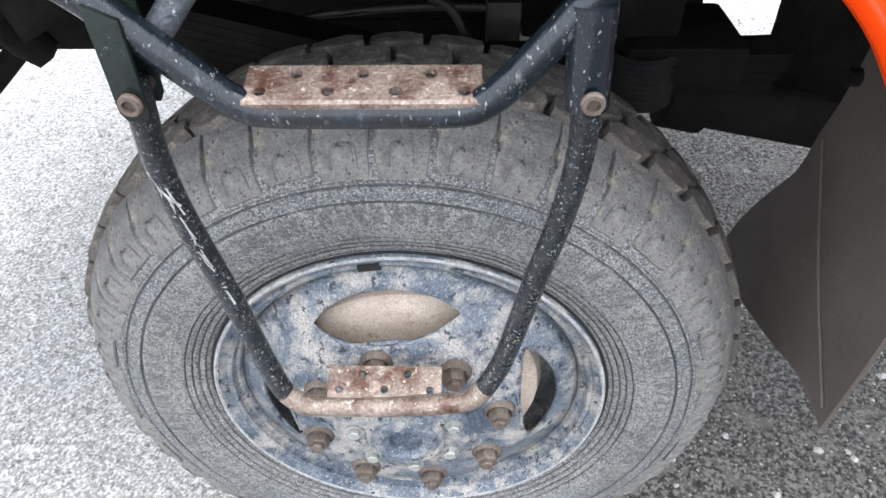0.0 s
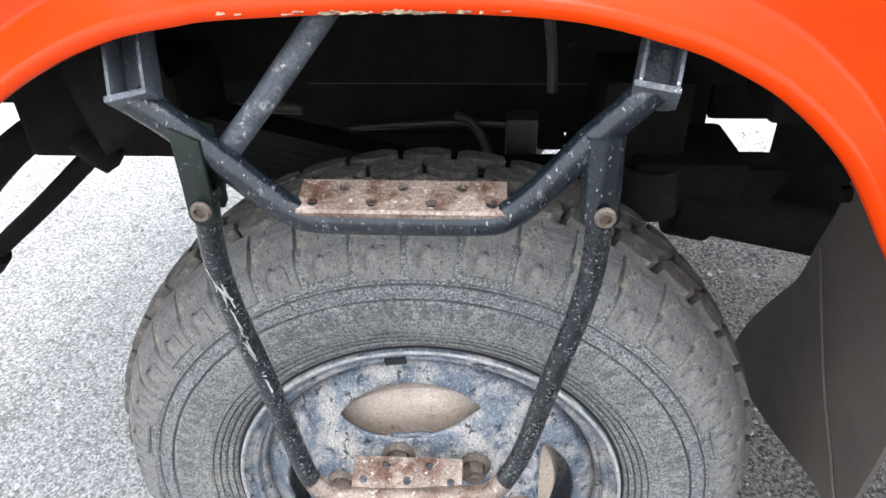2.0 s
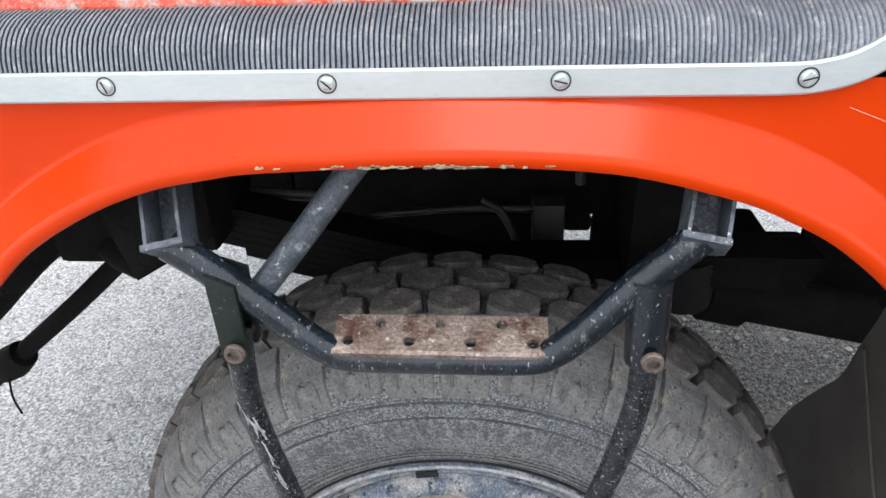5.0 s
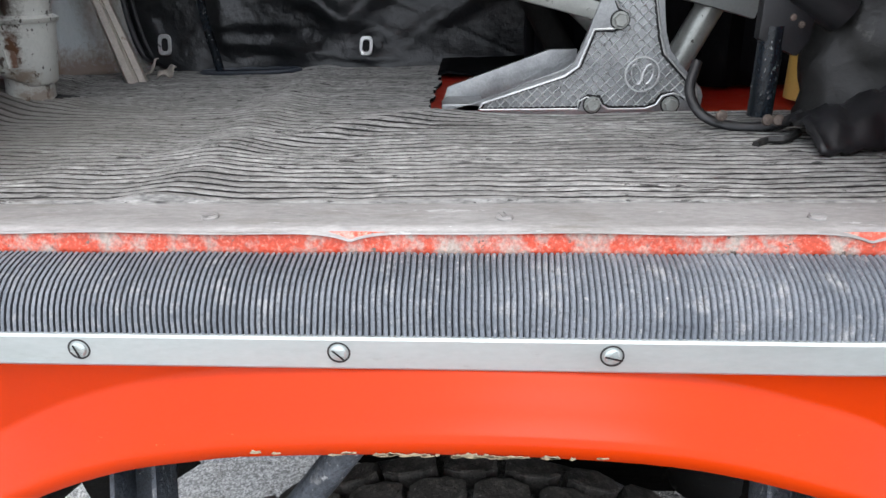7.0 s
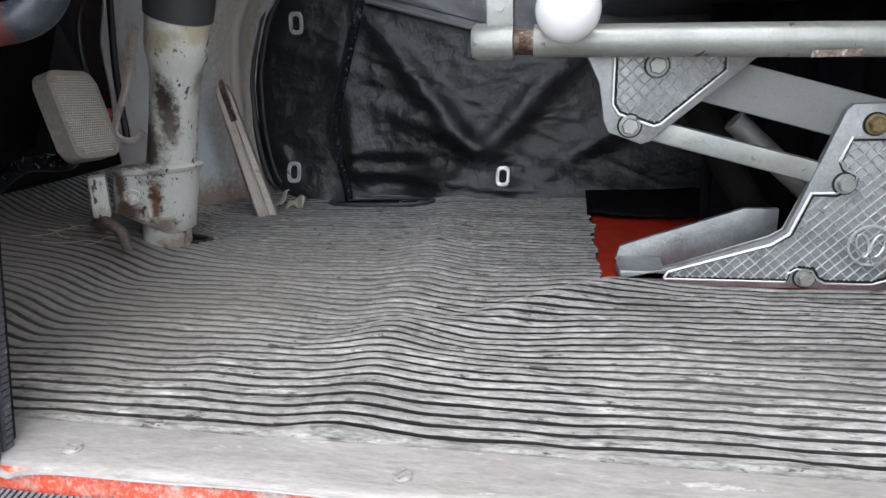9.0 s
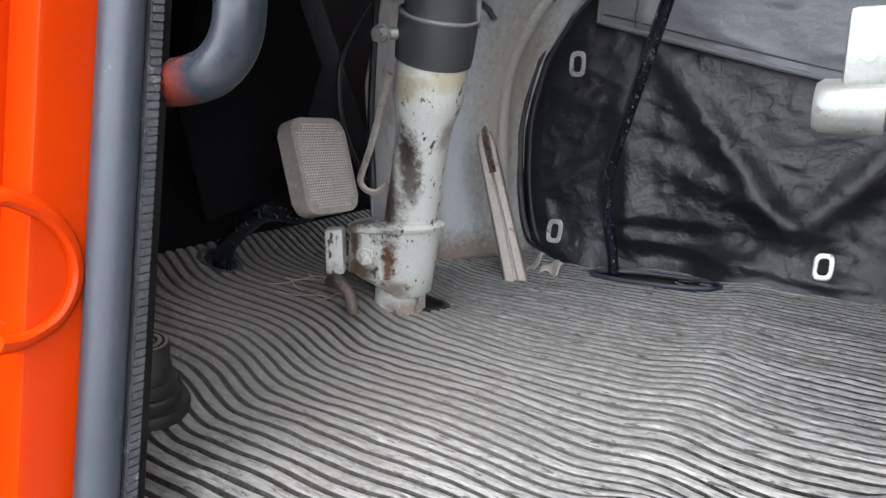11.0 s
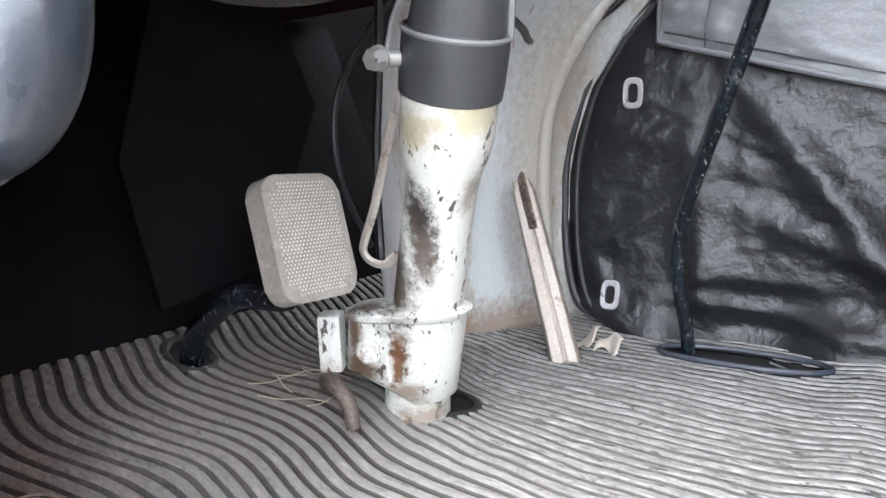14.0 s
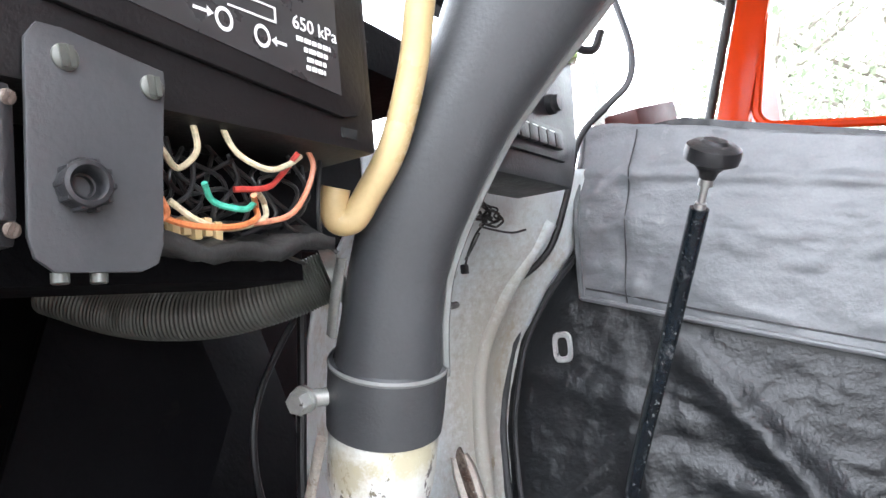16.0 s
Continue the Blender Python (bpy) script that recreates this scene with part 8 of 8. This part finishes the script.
belt = thing("belt_bracket", "black riveted steel bracket and post beside the seat", "bracket", (0.27, 0.33, 1.335))
bm = bmesh.new()
sweep(bm, smooth_path([(0.205, 0.38, 1.40), (0.195, 0.36, 1.372), (0.205, 0.34, 1.350), (0.235, 0.33, 1.340), (0.275, 0.325, 1.342), (0.30, 0.32, 1.355)], 6), 0.0056, 12, flat=0.7)
part("base_hoop", bm, BLACK_PLASTIC, belt, "black curved base strap")
for (x, y, z) in ((0.219, 0.322, 1.353), (0.262, 0.312, 1.350), (0.272, 0.311, 1.350)):
    bm = bmesh.new()
    lathe(bm, [(0.006, 0), (0.0055, 0.003), (0, 0.005)], (x, y, z), (0, -1, 0.3), 12)
    part("rivet", bm, NUTS, belt, "worn rivet")
bm = bmesh.new()
rod(bm, (0.262, 0.335, 1.350), (0.262, 0.335, 1.440), 0.0125, 18)
part("post", bm, STEP_PAINT, belt, "chipped black post")
bm = bmesh.new()
prism(bm, [(0.246, 1.428), (0.286, 1.410), (0.296, 1.425), (0.300, 1.475), (0.270, 1.492), (0.246, 1.470)], (0, 0.325, 0), (1, 0, 0), (0, 0, 1), -0.016, 0.003)
rod(bm, (0.262, 0.33, 1.492), (0.325, 0.33, 1.450), 0.020, 18)
part("head", bm, BLACK_PLASTIC, belt, "black riveted head with tube")
for (x, z) in ((0.262, 1.470), (0.276, 1.448), (0.285, 1.441)):
    bm = bmesh.new()
    lathe(bm, [(0.0035, 0), (0.003, 0.002), (0, 0.003)], (x, 0.3245, z), (0, -1, 0), 10)
    part("rivet", bm, NUTS, belt, "worn rivet")
air = thing("air_spring", "yellow painted cylinder behind the seat bracket", "cylinder", (0.40, 0.50, 1.335))
bm = bmesh.new()
lathe(bm, [(0, 0), (0.045, 0), (0.045, 0.16), (0.04, 0.17), (0, 0.17)], (0.400, 0.50, 1.337), (0, 0, 1), 28)
part("cylinder", bm, GOLD, air)
bag = thing("seat_skirt", "black crumpled fabric hanging beside the seat", "seat cover", (0.36, 0.33, 1.335))
bm = bmesh.new()


def bag_pt(u, v):
    a = 2 * math.pi * u
    r = (0.075 + 0.016 * fbm(math.cos(a), math.sin(a), v * 2, 1.6, 8.0)) * (1 - 0.15 * v)
    return Vector((0.385 + r * math.cos(a), 0.36 + 0.9 * r * math.sin(a), 1.336 + 0.22 * v + 0.01 * fbm(u * 3, v * 3, 0, 2)))


sheet(bm, 40, 16, bag_pt)
part("cloth", bm, RUBBER, bag, smooth=80)
bm = bmesh.new()
sheet(bm, 24, 12, lambda u, v: Vector((0.275 + 0.12 * u, 0.215 + 0.11 * v + 0.03 * u, 1.342 + 0.032 * math.sin(math.pi * v) * (0.5 + u) + 0.008 * fbm(u * 2, v * 2, 0, 2, 5.0))))
part("strap_end", bm, BLACK_PLASTIC, bag, "glossy black strap end", smooth=80, solid=0.006)
bm = bmesh.new()
sweep(bm, smooth_path([(0.285, 0.29, 1.342), (0.265, 0.27, 1.340), (0.25, 0.275, 1.338), (0.235, 0.262, 1.337)], 5), 0.004, 6)
part("frayed_cord", bm, RUBBER, bag, "frayed black cord")

# Added mirror; its pale housing stands for a reflection in the window glass.
mirror = thing("side_mirror", "added pale grey mirror standing for a reflection in the passenger window", "mirror", (-0.42, 2.4, 2.2))
bm = bmesh.new()
box(bm, -0.475, -0.375, 2.37, 2.43, 2.06, 2.46, 0.018)
part("housing", bm, mat("pale_reflection_grey", (0.42, 0.43, 0.44), (0.5, 0.51, 0.52), 8, 0.4, grain=0.03), mirror)
bm = bmesh.new()
sweep(bm, smooth_path([(-0.42, 2.40, 2.45), (-0.46, 2.33, 2.52), (-0.53, 2.18, 2.55)], 6), 0.012, 10)
part("bracket", bm, BLACK_PLASTIC, mirror, "added black mirror arm")

# ---- trees beyond the passenger window ----
# Haze is put into the leaf colour, paler than leaves are.
LEAF = mat("hazy_tree_leaves", (0.20, 0.24, 0.16), (0.30, 0.34, 0.25), 3, 0.8)
BARK = mat("grey_bark", (0.12, 0.10, 0.085), (0.18, 0.16, 0.14), 8, 0.9, bump=0.4)


def tree(x, y, h, seed):
    rr = random.Random(seed)
    t = thing("tree", "leafy tree beyond the yard, paled by painted haze", "tree", (x, y, 0), "trees behind the yard")
    b = bmesh.new()
    sweep(b, [(x, y, 0), (x + 0.2, y, h * 0.4), (x + 0.1, y + 0.2, h * 0.85)], lambda q: 0.22 * (1 - 0.8 * q), 10)
    for k in range(7):
        z = h * rr.uniform(0.3, 0.75)
        a = rr.uniform(0, 6.28)
        L = h * rr.uniform(0.2, 0.32)
        sweep(b, smooth_path([(x + 0.15, y, z), (x + L * 0.5 * math.cos(a), y + L * 0.5 * math.sin(a), z + L * 0.3), (x + L * math.cos(a), y + L * math.sin(a), z + L * 0.6)], 3), lambda q: 0.08 * (1 - 0.8 * q), 6)
    part("trunk", b, BARK, t)
    b = bmesh.new()
    for k in range(2600):
        a, e, r = rr.uniform(0, 6.28), rr.uniform(-1, 1), rr.random() ** 0.45
        sx = h * 0.34 * r * math.sqrt(1 - e * e) * (0.8 + 0.3 * math.sin(3 * a + seed))
        c = Vector((x + sx * math.cos(a), y + sx * math.sin(a), h * 0.62 + h * 0.36 * r * e))
        s = rr.uniform(0.06, 0.14)
        d1 = Vector((rr.uniform(-1, 1), rr.uniform(-1, 1), rr.uniform(-1, 1))).normalized() * s
        d2 = d1.orthogonal().normalized() * s * 0.6
        b.faces.new([b.verts.new(c + q) for q in (-d1, d2, d1, -d2)])
    part("crown", b, LEAF, t, smooth=0)


for k, (x, y, h) in enumerate(((-1.0, 15, 8.5), (1.2, 17, 9.5), (4.5, 17, 8), (0.2, 20, 10))):
    tree(x, y, h, k + 1)
